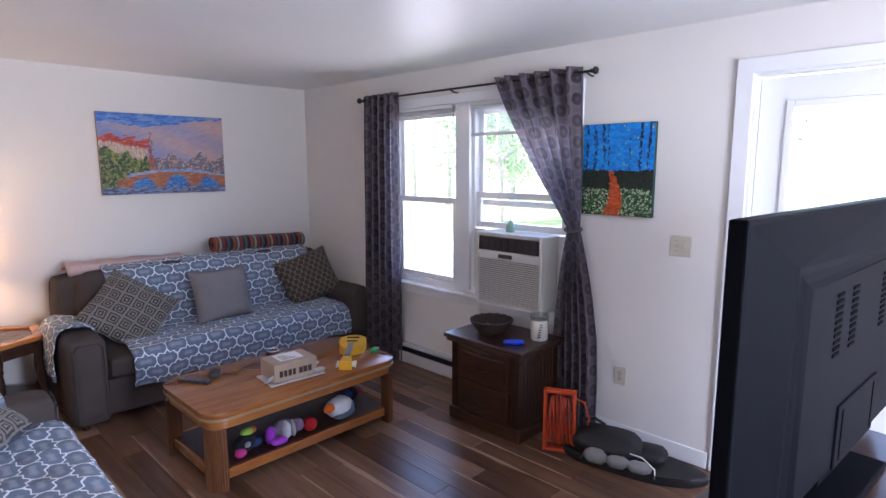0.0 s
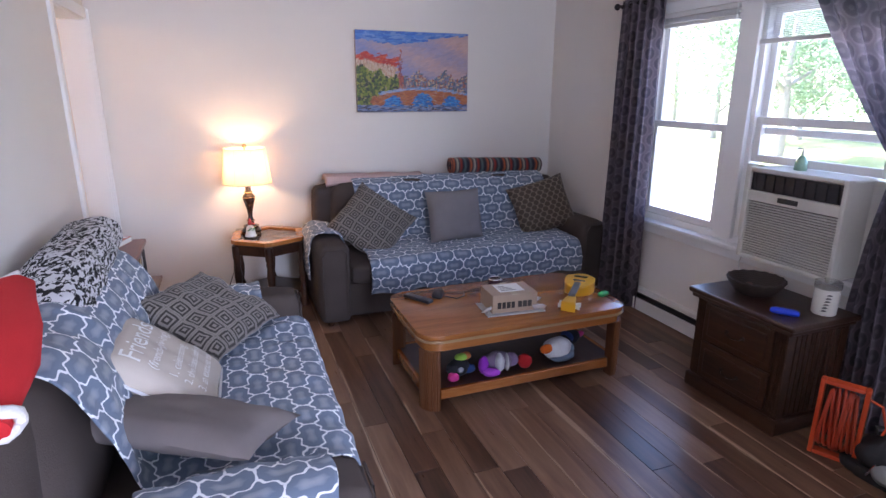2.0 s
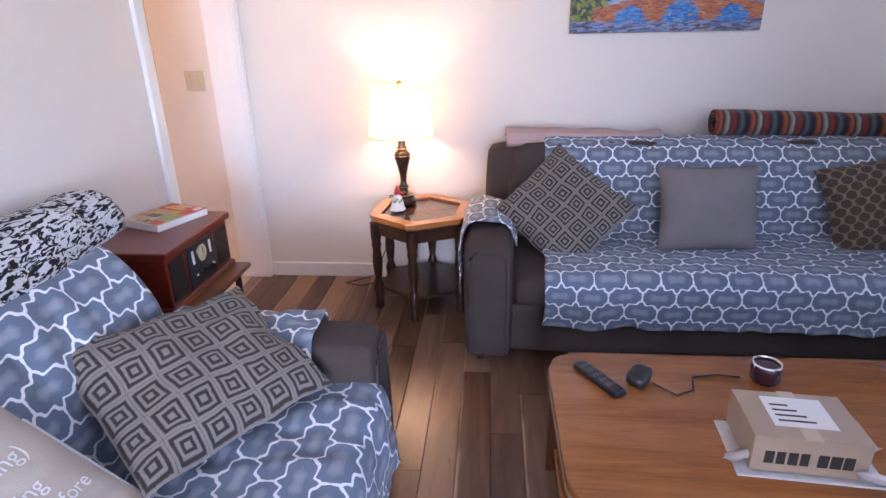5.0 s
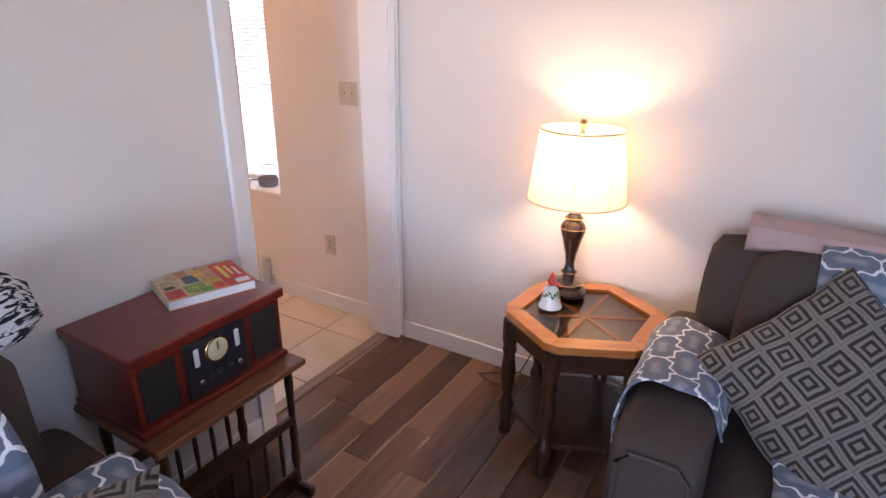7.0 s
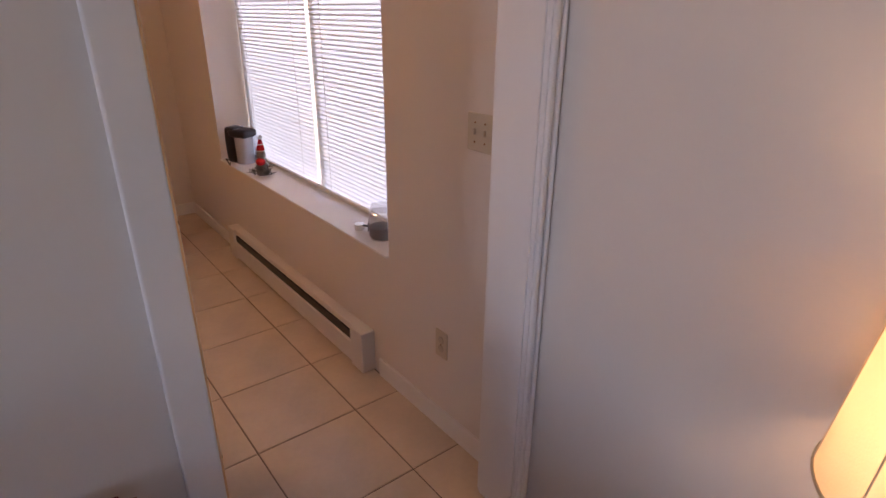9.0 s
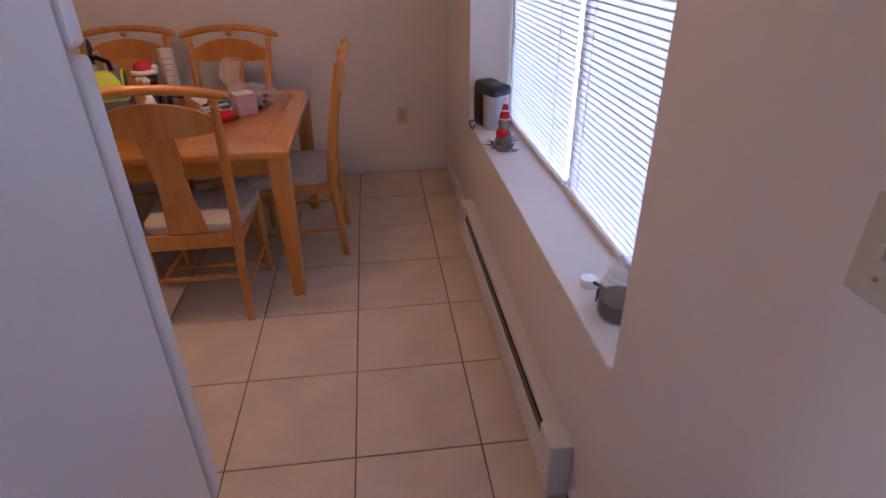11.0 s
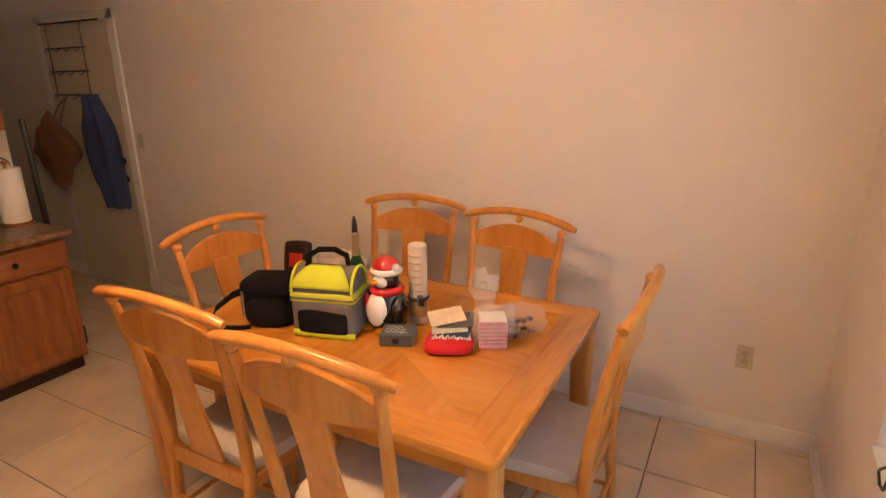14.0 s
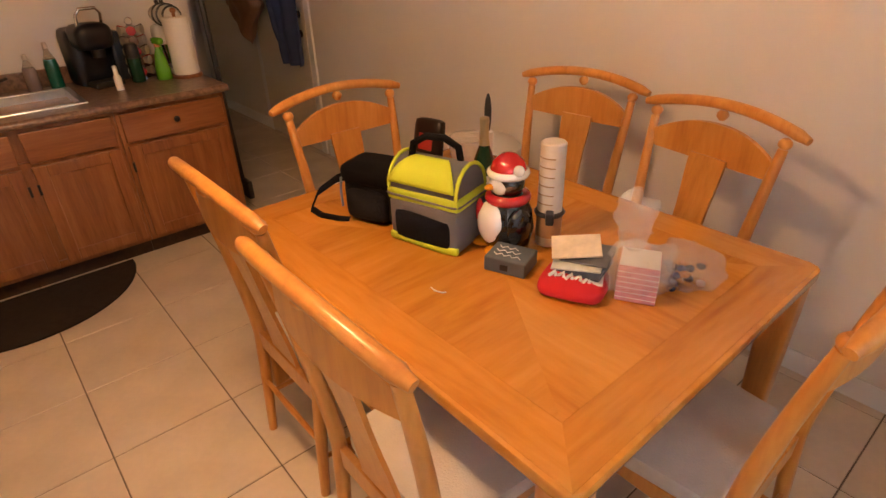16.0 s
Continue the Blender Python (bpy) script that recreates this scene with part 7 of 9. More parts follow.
part("controller_cord", tube(bmesh.new(), [(1.66, 3.36, CT + 0.006), (1.72, 3.30, CT + 0.004), (1.78, 3.33, CT + 0.004), (1.80, 3.40, CT + 0.004), (1.88, 3.42, CT + 0.004), (1.95, 3.41, CT + 0.004)], 0.003, 6), BLACKPL, None, "thin dark cord lying on the coffee table", "cord", smooth=True)

YEL = mat("yellow_toy_plastic", (0.72, 0.36, 0.012), rough=0.35, var=0.08, scale=6, coat=0.2)
uk = empty("toy_guitar", pose(2.415, 3.085, CT, 0, 0, -133) @ Matrix.Scale(1.22, 4), "yellow plastic toy guitar on the coffee table", "toy")
o = []
for k in range(40):
    a = 2 * math.pi * k / 40
    r = 0.088 + 0.014 * math.cos(2 * a) - 0.008 * math.cos(a) 
    o.append((-0.10 + 1.12 * r * math.cos(a) , r * math.sin(a)))
part("body", slab(bmesh.new(), o, 0.0, 0.055, 0.012, 3), YEL, uk, smooth=True)
part("sound_hole", B(-0.10, -0.085, -0.03, 0.03, 0.0545, 0.0565, 0.004), BLACKPL, uk)
part("bridge", B(-0.16, -0.145, -0.035, 0.035, 0.055, 0.062, 0.003), BLACKPL, uk)
part("neck", B(-0.05, 0.14, -0.016, 0.016, 0.045, 0.062, 0.004), mat("grey_fretboard", (0.15, 0.15, 0.16), rough=0.5), uk, "grey fretboard")
part("headstock", slab(bmesh.new(), [(0.13, -0.022), (0.22, -0.034), (0.225, 0.034), (0.13, 0.022)], 0.0, 0.05, 0.008, 2), YEL, uk)
for y in (-1, 1):
    for x in (0.16, 0.20):
        part("tuning_peg", tube(bmesh.new(), [(x, y * 0.025, 0.02), (x, y * 0.05, 0.02)], [0.006, 0.012], 8), WHITEPL, uk, smooth=True)
gb = empty("green_toy", pose(2.585, 3.04, CT, 0, 0, 20), "small green plastic toy piece on the coffee table", "toy")
part("body", puff(bmesh.new(), -0.035, 0.035, -0.018, 0.018, 0, 0.025, 0.008, 0.003, 4), mat("green_toy_plastic", (0.03, 0.35, 0.09), rough=0.35), gb, smooth=True)

# soft toys on the shelf
SH = 0.106


def plush(name, x, y, a, label, blobs):
    """A soft toy of stuffed pieces: (part, colour, x, y, z, rx, ry, rz)."""
    e = empty(name, pose(x, y, SH, 0, 0, a), label, "dog toy", "dog toys on the shelf")
    for k, (pn, c, px, py, pz, rx, ry, rz) in enumerate(blobs):
        bm = bmesh.new()
        bmesh.ops.create_icosphere(bm, subdivisions=3, radius=1.0)
        for v in bm.verts:
            q = v.co * (1 + 0.12 * noise.noise(v.co * 2.2 + Vector((k * 3, x * 9, 0))))
            v.co = Vector((px + q.x * rx, py + q.y * ry, max(0.001, pz + q.z * rz)))
        part(pn, bm, mat("plush_%s_%d" % (name, k), c, rough=0.95, var=0.15, scale=25, bump=0.7, bscale=160), e, smooth=True)
    return e


plush("plush_toy", 1.60, 2.99, 20, "black and pink plush dog toy with green trim", [("body", (0.012, 0.012, 0.016), 0, 0, 0.05, 0.075, 0.05, 0.05), ("paw", (0.55, 0.04, 0.22), -0.06, -0.03, 0.025, 0.035, 0.03, 0.025), ("ear", (0.28, 0.5, 0.06), 0.03, 0.01, 0.10, 0.04, 0.03, 0.02), ("snout", (0.25, 0.28, 0.3), -0.02, -0.045, 0.06, 0.02, 0.015, 0.015), ("arm", (0.02, 0.05, 0.16), 0.07, -0.02, 0.03, 0.04, 0.03, 0.025), ("patch", (0.5, 0.16, 0.04), 0.09, 0.03, 0.085, 0.03, 0.03, 0.02)])
plush("plush_toy", 1.81, 2.97, -15, "purple and grey striped plush dog toy", [("body", (0.18, 0.14, 0.2), 0.03, 0.01, 0.06, 0.085, 0.055, 0.055), ("arm", (0.28, 0.03, 0.42), -0.06, -0.02, 0.05, 0.03, 0.035, 0.055), ("leg", (0.32, 0.05, 0.45), -0.02, -0.06, 0.025, 0.05, 0.03, 0.024), ("stripe", (0.5, 0.5, 0.52), 0.03, -0.02, 0.065, 0.03, 0.053, 0.052), ("stripe", (0.48, 0.48, 0.5), 0.075, -0.01, 0.06, 0.014, 0.05, 0.05), ("head", (0.22, 0.15, 0.26), 0.11, 0.02, 0.06, 0.04, 0.04, 0.04)])
plush("toy_ball", 2.00, 2.945, 0, "small red rubber dog ball", [("ball", (0.42, 0.01, 0.012), 0, 0, 0.042, 0.042, 0.042, 0.042)])
plush("plush_toy", 2.23, 2.97, 10, "white and blue-grey plush bird dog toy with orange beak", [("body", (0.62, 0.64, 0.68), 0.0, 0, 0.075, 0.095, 0.07, 0.065), ("wing", (0.12, 0.16, 0.22), 0.02, -0.02, 0.035, 0.09, 0.06, 0.035), ("beak", (0.65, 0.13, 0.01), -0.10, -0.02, 0.10, 0.045, 0.025, 0.028), ("tail", (0.16, 0.26, 0.36), 0.09, -0.01, 0.06, 0.03, 0.03, 0.03)])
plush("plush_toy", 2.40, 3.10, 25, "black plush dog toy with a pink tip", [("body", (0.012, 0.012, 0.02), 0, 0, 0.055, 0.10, 0.045, 0.045), ("tip", (0.55, 0.03, 0.18), 0.10, -0.01, 0.05, 0.05, 0.02, 0.018), ("band", (0.03, 0.06, 0.2), -0.03, 0, 0.07, 0.03, 0.045, 0.04)])

# on the nightstand
NS = 0.6005
bw = empty("woven_bowl", pose(3.10, 2.43, NS), "dark brown woven bowl on the nightstand", "bowl")
WK = mat("dark_wicker", (0.035, 0.02, 0.014), rough=0.6, var=0.4, scale=30)
for k in range(9):
    t = k / 8
    r = 0.075 + 0.065 * t ** 0.7
    part("coil", tube(bmesh.new(), [(r * math.cos(a * math.pi / 16), r * math.sin(a * math.pi / 16), 0.008 + 0.075 * t + 0.003 * (-1) ** a) for a in range(32)], 0.0068, 6, True), WK, bw, smooth=True)
part("base", lathe(bmesh.new(), [(0.074, 0.0), (0.078, 0.006), (0.05, 0.010)], 24), WK, bw)
for k in range(5):
    part("potpourri", puff(bmesh.new(), -0.02, 0.02, -0.014, 0.014, 0, 0.02, 0.008, 0.003, 3, k), mat("dried_%d" % k, (0.12 + 0.03 * k, 0.07, 0.05), rough=0.9), bw, m=pose(0.05 * math.cos(k * 1.3), 0.05 * math.sin(k * 1.3), 0.011 + 0.012 * (k % 2), 10 * k, 0, 50 * k), smooth=True)
jr = empty("striped_candle_jar", pose(3.18, 2.10, NS), "white jar with black tiger stripes on the nightstand", "candle")
part("jar", lathe(bmesh.new(), [(0.05, 0), (0.056, 0.008), (0.056, 0.12), (0.05, 0.132)], 24), mat("milky_glass", (0.62, 0.60, 0.55), rough=0.15, coat=0.5), jr, smooth=True)
part("lid", lathe(bmesh.new(), [(0.058, 0.132), (0.06, 0.14), (0.058, 0.165), (0.05, 0.17)], 24), glassy("lid_glass", (0.85, 0.86, 0.86)), jr, smooth=True)
for k in range(6):
    a = math.pi + 0.35 + 0.05 * k
    part("stripe", tube(bmesh.new(), [(0.057 * math.cos(a + d), 0.057 * math.sin(a + d), 0.025 + k * 0.016 + 0.004 * math.sin(d * 6)) for d in (0, 0.15, 0.3, 0.45)], [0.001, 0.004, 0.0035, 0.001], 6), BLACKPL, jr)
bb = empty("blue_glasses_case", pose(2.985, 2.155, NS, 0, 0, -55), "bright blue plastic case on the nightstand", "case")
part("body", puff(bmesh.new(), -0.06, 0.06, -0.02, 0.02, 0, 0.028, 0.012, 0.002, 5), mat("vivid_blue", (0.01, 0.05, 0.60), rough=0.35), bb, smooth=True)
part("seam", B(-0.055, 0.055, -0.0215, 0.0215, 0.0135, 0.0145), BLACKPL, bb)

# small green bottle on the air conditioner
bt = empty("hand_soap", pose(WX - 0.02, 2.52, 1.236), "small clear bottle with green liquid on the air conditioner", "bottle")
part("bottle", lathe(bmesh.new(), [(0.03, 0), (0.033, 0.01), (0.03, 0.05), (0.018, 0.075), (0.009, 0.085)], 14), mat("green_gel", (0.25, 0.42, 0.30), rough=0.1, coat=0.4), bt, smooth=True)
part("pump", tube(bmesh.new(), [(0, 0, 0.085), (0, 0, 0.12), (-0.02, 0.02, 0.122)], [0.006, 0.005, 0.004], 8), WHITEPL, bt, smooth=True)

# orange cord reel
OR = mat("orange_reel_plastic", (0.62, 0.07, 0.015), rough=0.45, var=0.1, scale=6)
rl = empty("cord_reel", pose(3.02, 1.83, 0, 0, 0, -64), "orange plastic extension cord reel standing on the floor", "cord reel")
part("frame", frame_bars(bmesh.new(), "y", 0, -0.095, 0.095, 0.0, 0.385, 0.02, 0.05, 0.005), OR, rl)
for k in range(11):
    x = -0.06 + 0.012 * k
    pts = []
    for a in range(20):
        t = a / 20 * 2 * math.pi
        pts.append((x + 0.012 * math.sin(t + k), 0.052 * math.cos(t), 0.195 + (0.155 - 0.003 * abs(k - 5)) * math.sin(t)))
    part("cord_turn", tube(bmesh.new(), pts, 0.0065, 6, True), mat("orange_cord_%d" % k, (0.50 - 0.01 * k, 0.05, 0.018), rough=0.5), rl, smooth=True)
part("loose_cord", tube(bmesh.new(), [(0.075, 0.03, 0.33), (0.14, 0.05, 0.30), (0.17, 0.05, 0.20), (0.14, 0.03, 0.10), (0.09, 0.02, 0.03)], 0.0065, 6), OR, rl, smooth=True)

# black bag on the floor
bg = empty("black_bag", pose(3.16, 1.46, 0, 0, 0, -76), "black soft bag with grey panels lying by the wall", "bag")
BLKN = mat("black_nylon", (0.012, 0.012, 0.014), rough=0.55, var=0.3, scale=9, bump=0.4, bscale=60)
o = []
for k in range(36):
    a = 2 * math.pi * k / 36
    o.append(((0.40 + 0.03 * math.cos(3 * a)) * math.cos(a), (0.155 + 0.02 * math.cos(2 * a + 1)) * math.sin(a)))
part("base", slab(bmesh.new(), o, 0.0, 0.05, 0.018, 3), BLKN, bg, smooth=True)
part("hump", puff(bmesh.new(), -0.30, 0.06, -0.10, 0.13, 0.03, 0.16, 0.06, 0.02, 8, 2), BLKN, bg, smooth=True)
part("pocket", puff(bmesh.new(), 0.02, 0.2, -0.03, 0.13, 0.03, 0.11, 0.04, 0.01, 6, 3), BLKN, bg, smooth=True)
for k, x in enumerate((-0.15, -0.03, 0.09)):
    part("grey_panel", puff(bmesh.new(), x - 0.058, x + 0.058, -0.155, -0.07, 0.03, 0.105 - 0.012 * k, 0.03, 0.008, 5, k), mat("grey_mesh_%d" % k, (0.30, 0.30, 0.29), rough=0.7, bump=0.5, bscale=200), bg, "grey mesh panel", smooth=True)
part("piping", tube(bmesh.new(), [(-0.23, -0.13, 0.04), (-0.2, -0.10, 0.115), (-0.05, -0.085, 0.12), (0.1, -0.09, 0.105), (0.17, -0.12, 0.07), (0.175, -0.15, 0.03)], 0.006, 6), CHROME, bg, "silver edging", smooth=True)
part("strap", tube(bmesh.new(), [(-0.25, 0.02, 0.14), (-0.28, 0.06, 0.18), (-0.22, 0.10, 0.19), (-0.15, 0.08, 0.17)], 0.009, 6), BLKN, bg, smooth=True)

# ---- kitchen: small things ----
TB = 0.7505
LIME = mat("lime_nylon", (0.50, 0.60, 0.02), rough=0.6, var=0.1, scale=10, bump=0.3, bscale=150)
GREYN = mat("grey_nylon", (0.13, 0.13, 0.145), rough=0.65, var=0.12, scale=10, bump=0.4, bscale=150)
BLKF2 = mat("black_canvas", (0.006, 0.006, 0.009), rough=0.85, spec=0.15, var=0.25, scale=12, bump=0.5, bscale=150)

lb = empty("lunch_cooler_bag", pose(-3.042, 3.418, TB, 0, 0, 106), "grey and lime insulated lunch cooler bag on the table", "bag")
w2, d2_, hh = 0.125, 0.085, 0.15
part("body", puff(bmesh.new(), -w2, w2, -d2_, d2_, 0, hh, 0.018, 0.006, 8, 1), GREYN, lb, smooth=True)
part("lid_band", puff(bmesh.new(), -w2 - 0.003, w2 + 0.003, -d2_ - 0.003, d2_ + 0.003, hh - 0.012, hh + 0.03, 0.012, 0.002, 8, 2), LIME, lb, smooth=True)
part("zip", tube(bmesh.new(), [(p[0], p[1], hh + 0.008) for p in rounded([(-w2 - 0.004, -d2_ - 0.004), (w2 + 0.004, -d2_ - 0.004), (w2 + 0.004, d2_ + 0.004), (-w2 - 0.004, d2_ + 0.004)], 0.02, 3)], 0.004, 5, True), GREYN, lb)
bm = bmesh.new()
n = 12
ra, rb_ = [], []
for k in range(n + 1):
    a = math.pi * k / n
    ra.append(bm.verts.new((-w2 + 0.006, -d2_ * 0.97 * math.cos(a), hh + 0.028 + 0.085 * math.sin(a))))
    rb_.append(bm.verts.new((w2 - 0.006, -d2_ * 0.97 * math.cos(a), hh + 0.028 + 0.085 * math.sin(a))))
for k in range(n):
    bm.faces.new((ra[k], ra[k + 1], rb_[k + 1], rb_[k]))
bm.faces.new(ra)
bm.faces.new(rb_[::-1])
part("domed_lid", bm, GREYN, lb, smooth=True)
for s in (-1, 1):
    part("lid_piping", tube(bmesh.new(), [(s * (w2 - 0.006), -d2_ * 0.98 * math.cos(math.pi * k / 12), hh + 0.028 + 0.087 * math.sin(math.pi * k / 12)) for k in range(13)], 0.006, 6), LIME, lb, "lime piping", smooth=True)


def lime_panel(u, v):
    a = math.pi * (0.06 + 0.38 * v)
    ww = w2 * (0.92 - 0.45 * v ** 1.6)
    return Vector(((2 * u - 1) * ww, -d2_ * 1.0 * math.cos(a) - 0.003, hh + 0.03 + 0.088 * math.sin(a)))


solid(part("front_panel", sheet(lime_panel, 14, 10, 0.2, 0.1), LIME, lb, "lime front panel", smooth=True), 0.004, 1)
part("badge", lathe(bmesh.new(), [(0.014, 0), (0.014, 0.003), (0.01, 0.004)], 14), GREYN, lb, m=pose(0.01, -d2_ * 0.86, hh + 0.075, 55, 0, 0))
part("pocket", puff(bmesh.new(), -w2 * 0.78, w2 * 0.78, -d2_ - 0.012, -d2_ + 0.01, 0.02, hh * 0.72, 0.01, 0.004, 5, 4), BLKF2, lb, "dark mesh pocket", smooth=True)
part("lime_hem", puff(bmesh.new(), -w2 * 0.98, w2 * 0.98, -d2_ - 0.006, -d2_ + 0.012, 0.002, 0.028, 0.006, 0.003, 5, 5), LIME, lb, "lime lower trim", smooth=True)
part("carry_handle", tube(bmesh.new(), [(-0.075, -0.02, hh + 0.10), (-0.07, -0.015, hh + 0.15), (-0.03, -0.005, hh + 0.175), (0.03, 0.005, hh + 0.175), (0.07, 0.015, hh + 0.15), (0.075, 0.02, hh + 0.10)], 0.011, 8), BLKF2, lb, "black padded handle", smooth=True)

cbg = empty("camera_bag", pose(-3.007, 3.15, TB, 0, 0, 112), "black canvas camera bag with a strap on the table", "bag")
part("body", puff(bmesh.new(), -0.10, 0.10, -0.07, 0.07, 0, 0.17, 0.03, 0.01, 8, 6), BLKF2, cbg, smooth=True)
part("flap", puff(bmesh.new(), -0.105, 0.105, -0.08, 0.075, 0.12, 0.195, 0.03, 0.006, 8, 7), BLKF2, cbg, smooth=True)
part("pocket", puff(bmesh.new(), -0.075, 0.075, -0.095, -0.05, 0.012, 0.11, 0.02, 0.006, 6, 8), BLKF2, cbg, smooth=True)
part("trim", tube(bmesh.new(), [(-0.09, -0.083, 0.15), (-0.09, -0.09, 0.10), (-0.086, -0.094, 0.05)], 0.004, 6), GREYN, cbg, "grey reflective trim")


def strap(u, v):
    pts = [Vector(p) for p in ((-0.10, 0.0, 0.13), (-0.16, -0.02, 0.11), (-0.225, -0.05, 0.06), (-0.23, -0.09, 0.012), (-0.17, -0.11, 0.006), (-0.10, -0.105, 0.006), (-0.06, -0.10, 0.01))]
    f = u * (len(pts) - 1)
    i = min(int(f), len(pts) - 2)
    t = f - i
    t = t * t * (3 - 2 * t) * 0.5 + t * 0.5
    p = pts[i].lerp(pts[i + 1], t)
    return p + Vector((0, 0.012 * (v - 0.5), 0.03 * (v - 0.5) * (1 - 0.6 * u)))


solid(part("strap", sheet(strap, 40, 2, 0.5, 0.03), BLKF2, cbg, smooth=True), 0.004, 0)

# penguin cookie jar: one plain shape in painted ceramic
def multi(name, pieces, label, category, m):
    """One mesh from several (bmesh, material) pieces."""
    verts, faces, mats, idx = [], [], [], []
    for k, (bm, mt) in enumerate(pieces):
        off = len(verts)
        bmesh.ops.recalc_face_normals(bm, faces=bm.faces)
        bm.verts.index_update()
        verts += [tuple(v.co) for v in bm.verts]
        for f in bm.faces:
            faces.append([v.index + off for v in f.verts])
            idx.append(k)
        mats.append(mt)
        bm.free()
    me = bpy.data.meshes.new(name)
    me.from_pydata(verts, [], faces)
    for mt in mats:
        me.materials.append(mt)
    me.polygons.foreach_set("material_index", idx)
    me.polygons.foreach_set("use_smooth", [True] * len(me.polygons))
    me.set_sharp_from_angle(angle=radians(50))
    ob = new(name, me)
    ob.matrix_world = m
    return tagged(ob, label, category)


def egg(x, y, z, rx, ry, rz, sub=3):
    bm = bmesh.new()
    bmesh.ops.create_icosphere(bm, subdivisions=sub, radius=1.0)
    for v in bm.verts:
        v.co = Vector((x + v.co.x * rx, y + v.co.y * ry, z + v.co.z * rz))
    return bm


CB = mat("glazed_black", (0.008, 0.008, 0.01), rough=0.08, var=0, coat=0.6, bump=0)
CW = mat("glazed_white", (0.78, 0.76, 0.72), rough=0.1, var=0.02, coat=0.6, bump=0)
CR = mat("glazed_red", (0.50, 0.012, 0.015), rough=0.1, var=0.05, coat=0.6, bump=0)
CO = mat("glazed_orange", (0.65, 0.28, 0.01), rough=0.1, var=0, coat=0.6, bump=0)
body = lathe(bmesh.new(), [(0.05, 0.0), (0.068, 0.015), (0.076, 0.06), (0.068, 0.11), (0.05, 0.15), (0.03, 0.17)], 26)
multi("penguin_cookie_jar", [
    (body, CB), (egg(0.0, -0.036, 0.078, 0.054, 0.052, 0.070), CW), (egg(0, 0, 0.19, 0.048, 0.046, 0.048), CB), (egg(0, -0.021, 0.186, 0.037, 0.034, 0.030), CW),
    (egg(0.078, -0.01, 0.085, 0.02, 0.04, 0.055, 2), CB), (egg(-0.078, -0.01, 0.085, 0.02, 0.04, 0.055, 2), CB), (egg(-0.035, -0.06, 0.01, 0.03, 0.03, 0.012, 2), CO), (egg(0.035, -0.06, 0.01, 0.03, 0.03, 0.012, 2), CO),
    (egg(0, -0.056, 0.185, 0.012, 0.018, 0.009, 2), CO),
    (tube(bmesh.new(), [(0.05 * math.cos(a * math.pi / 12), 0.05 * math.sin(a * math.pi / 12), 0.148) for a in range(24)], 0.015, 8, True), CR), (egg(-0.03, -0.07, 0.105, 0.014, 0.012, 0.04, 2), CR),
    (lathe(bmesh.new(), [(0.048, 0.215), (0.05, 0.23), (0.042, 0.25), (0.02, 0.268), (0.004, 0.272)], 22), CR), (tube(bmesh.new(), [(0.047 * math.cos(a * math.pi / 12), 0.047 * math.sin(a * math.pi / 12), 0.218) for a in range(24)], 0.012, 8, True), CW), (egg(0.05, 0.0, 0.235, 0.016, 0.016, 0.016, 2), CW)],
    "glazed ceramic penguin cookie jar with a red hat and scarf", "cookie jar", pose(-3.162, 3.599, TB, 0, 0, 76) @ Matrix.Scale(1.08, 4))

# tube of stacked paper cups with a dark clasp
cu = empty("cup_dispenser", pose(-3.26, 3.68, TB), "tall white striped paper tube with a dark clasp on the table", "paper tube")
part("tube", lathe(bmesh.new(), [(0.036, 0.0), (0.037, 0.004), (0.037, 0.318), (0.033, 0.322)], 24), mat("kraft_paper_white", (0.62, 0.56, 0.48), rough=0.7, var=0.08, scale=30), cu, smooth=True)
for k in range(6):
    part("printed_bar", tube(bmesh.new(), [(0.0375 * math.cos(a), 0.0375 * math.sin(a), 0.14 + k * 0.028) for a in (-0.6, -0.3, 0.0, 0.3, 0.6, 0.9)], 0.0018, 4), mat("gilt_print", (0.32, 0.20, 0.09), rough=0.5), cu)
part("base_band", lathe(bmesh.new(), [(0.038, 0.03), (0.0385, 0.032), (0.0385, 0.098), (0.038, 0.1)], 24), mat("tan_band", (0.42, 0.26, 0.13), rough=0.7), cu, smooth=True)
part("clasp", tube(bmesh.new(), [(0.039 * math.cos(a * math.pi / 12), 0.039 * math.sin(a * math.pi / 12), 0.105) for a in range(24)], 0.008, 6, True), BLACKPL, cu, smooth=True)
part("clasp_lever", B(0.035, 0.075, -0.012, 0.012, 0.09, 0.125, 0.005), BLACKPL, cu, m=pose(0, 0, 0, 0, 0, 40))

ds = empty("slate_gift_box", pose(-3.07, 3.704, TB, 0, 0, 110), "small slate-grey box with white script lettering", "box")
part("box", B(-0.062, 0.062, -0.05, 0.05, 0, 0.045, 0.004), mat("slate_box", (0.085, 0.10, 0.115), rough=0.5, var=0.15, scale=15), ds)
part("clasp", B(-0.012, 0.012, -0.053, -0.05, 0.012, 0.03, 0.002), DARKMET, ds)
for k in range(3):
    part("script_bar", tube(bmesh.new(), [(-0.045 + 0.012 * i, -0.022 + 0.022 * k + 0.006 * (-1) ** i, 0.0455) for i in range(8 - k)], 0.0016, 4), PAPER, ds, "white script stroke")

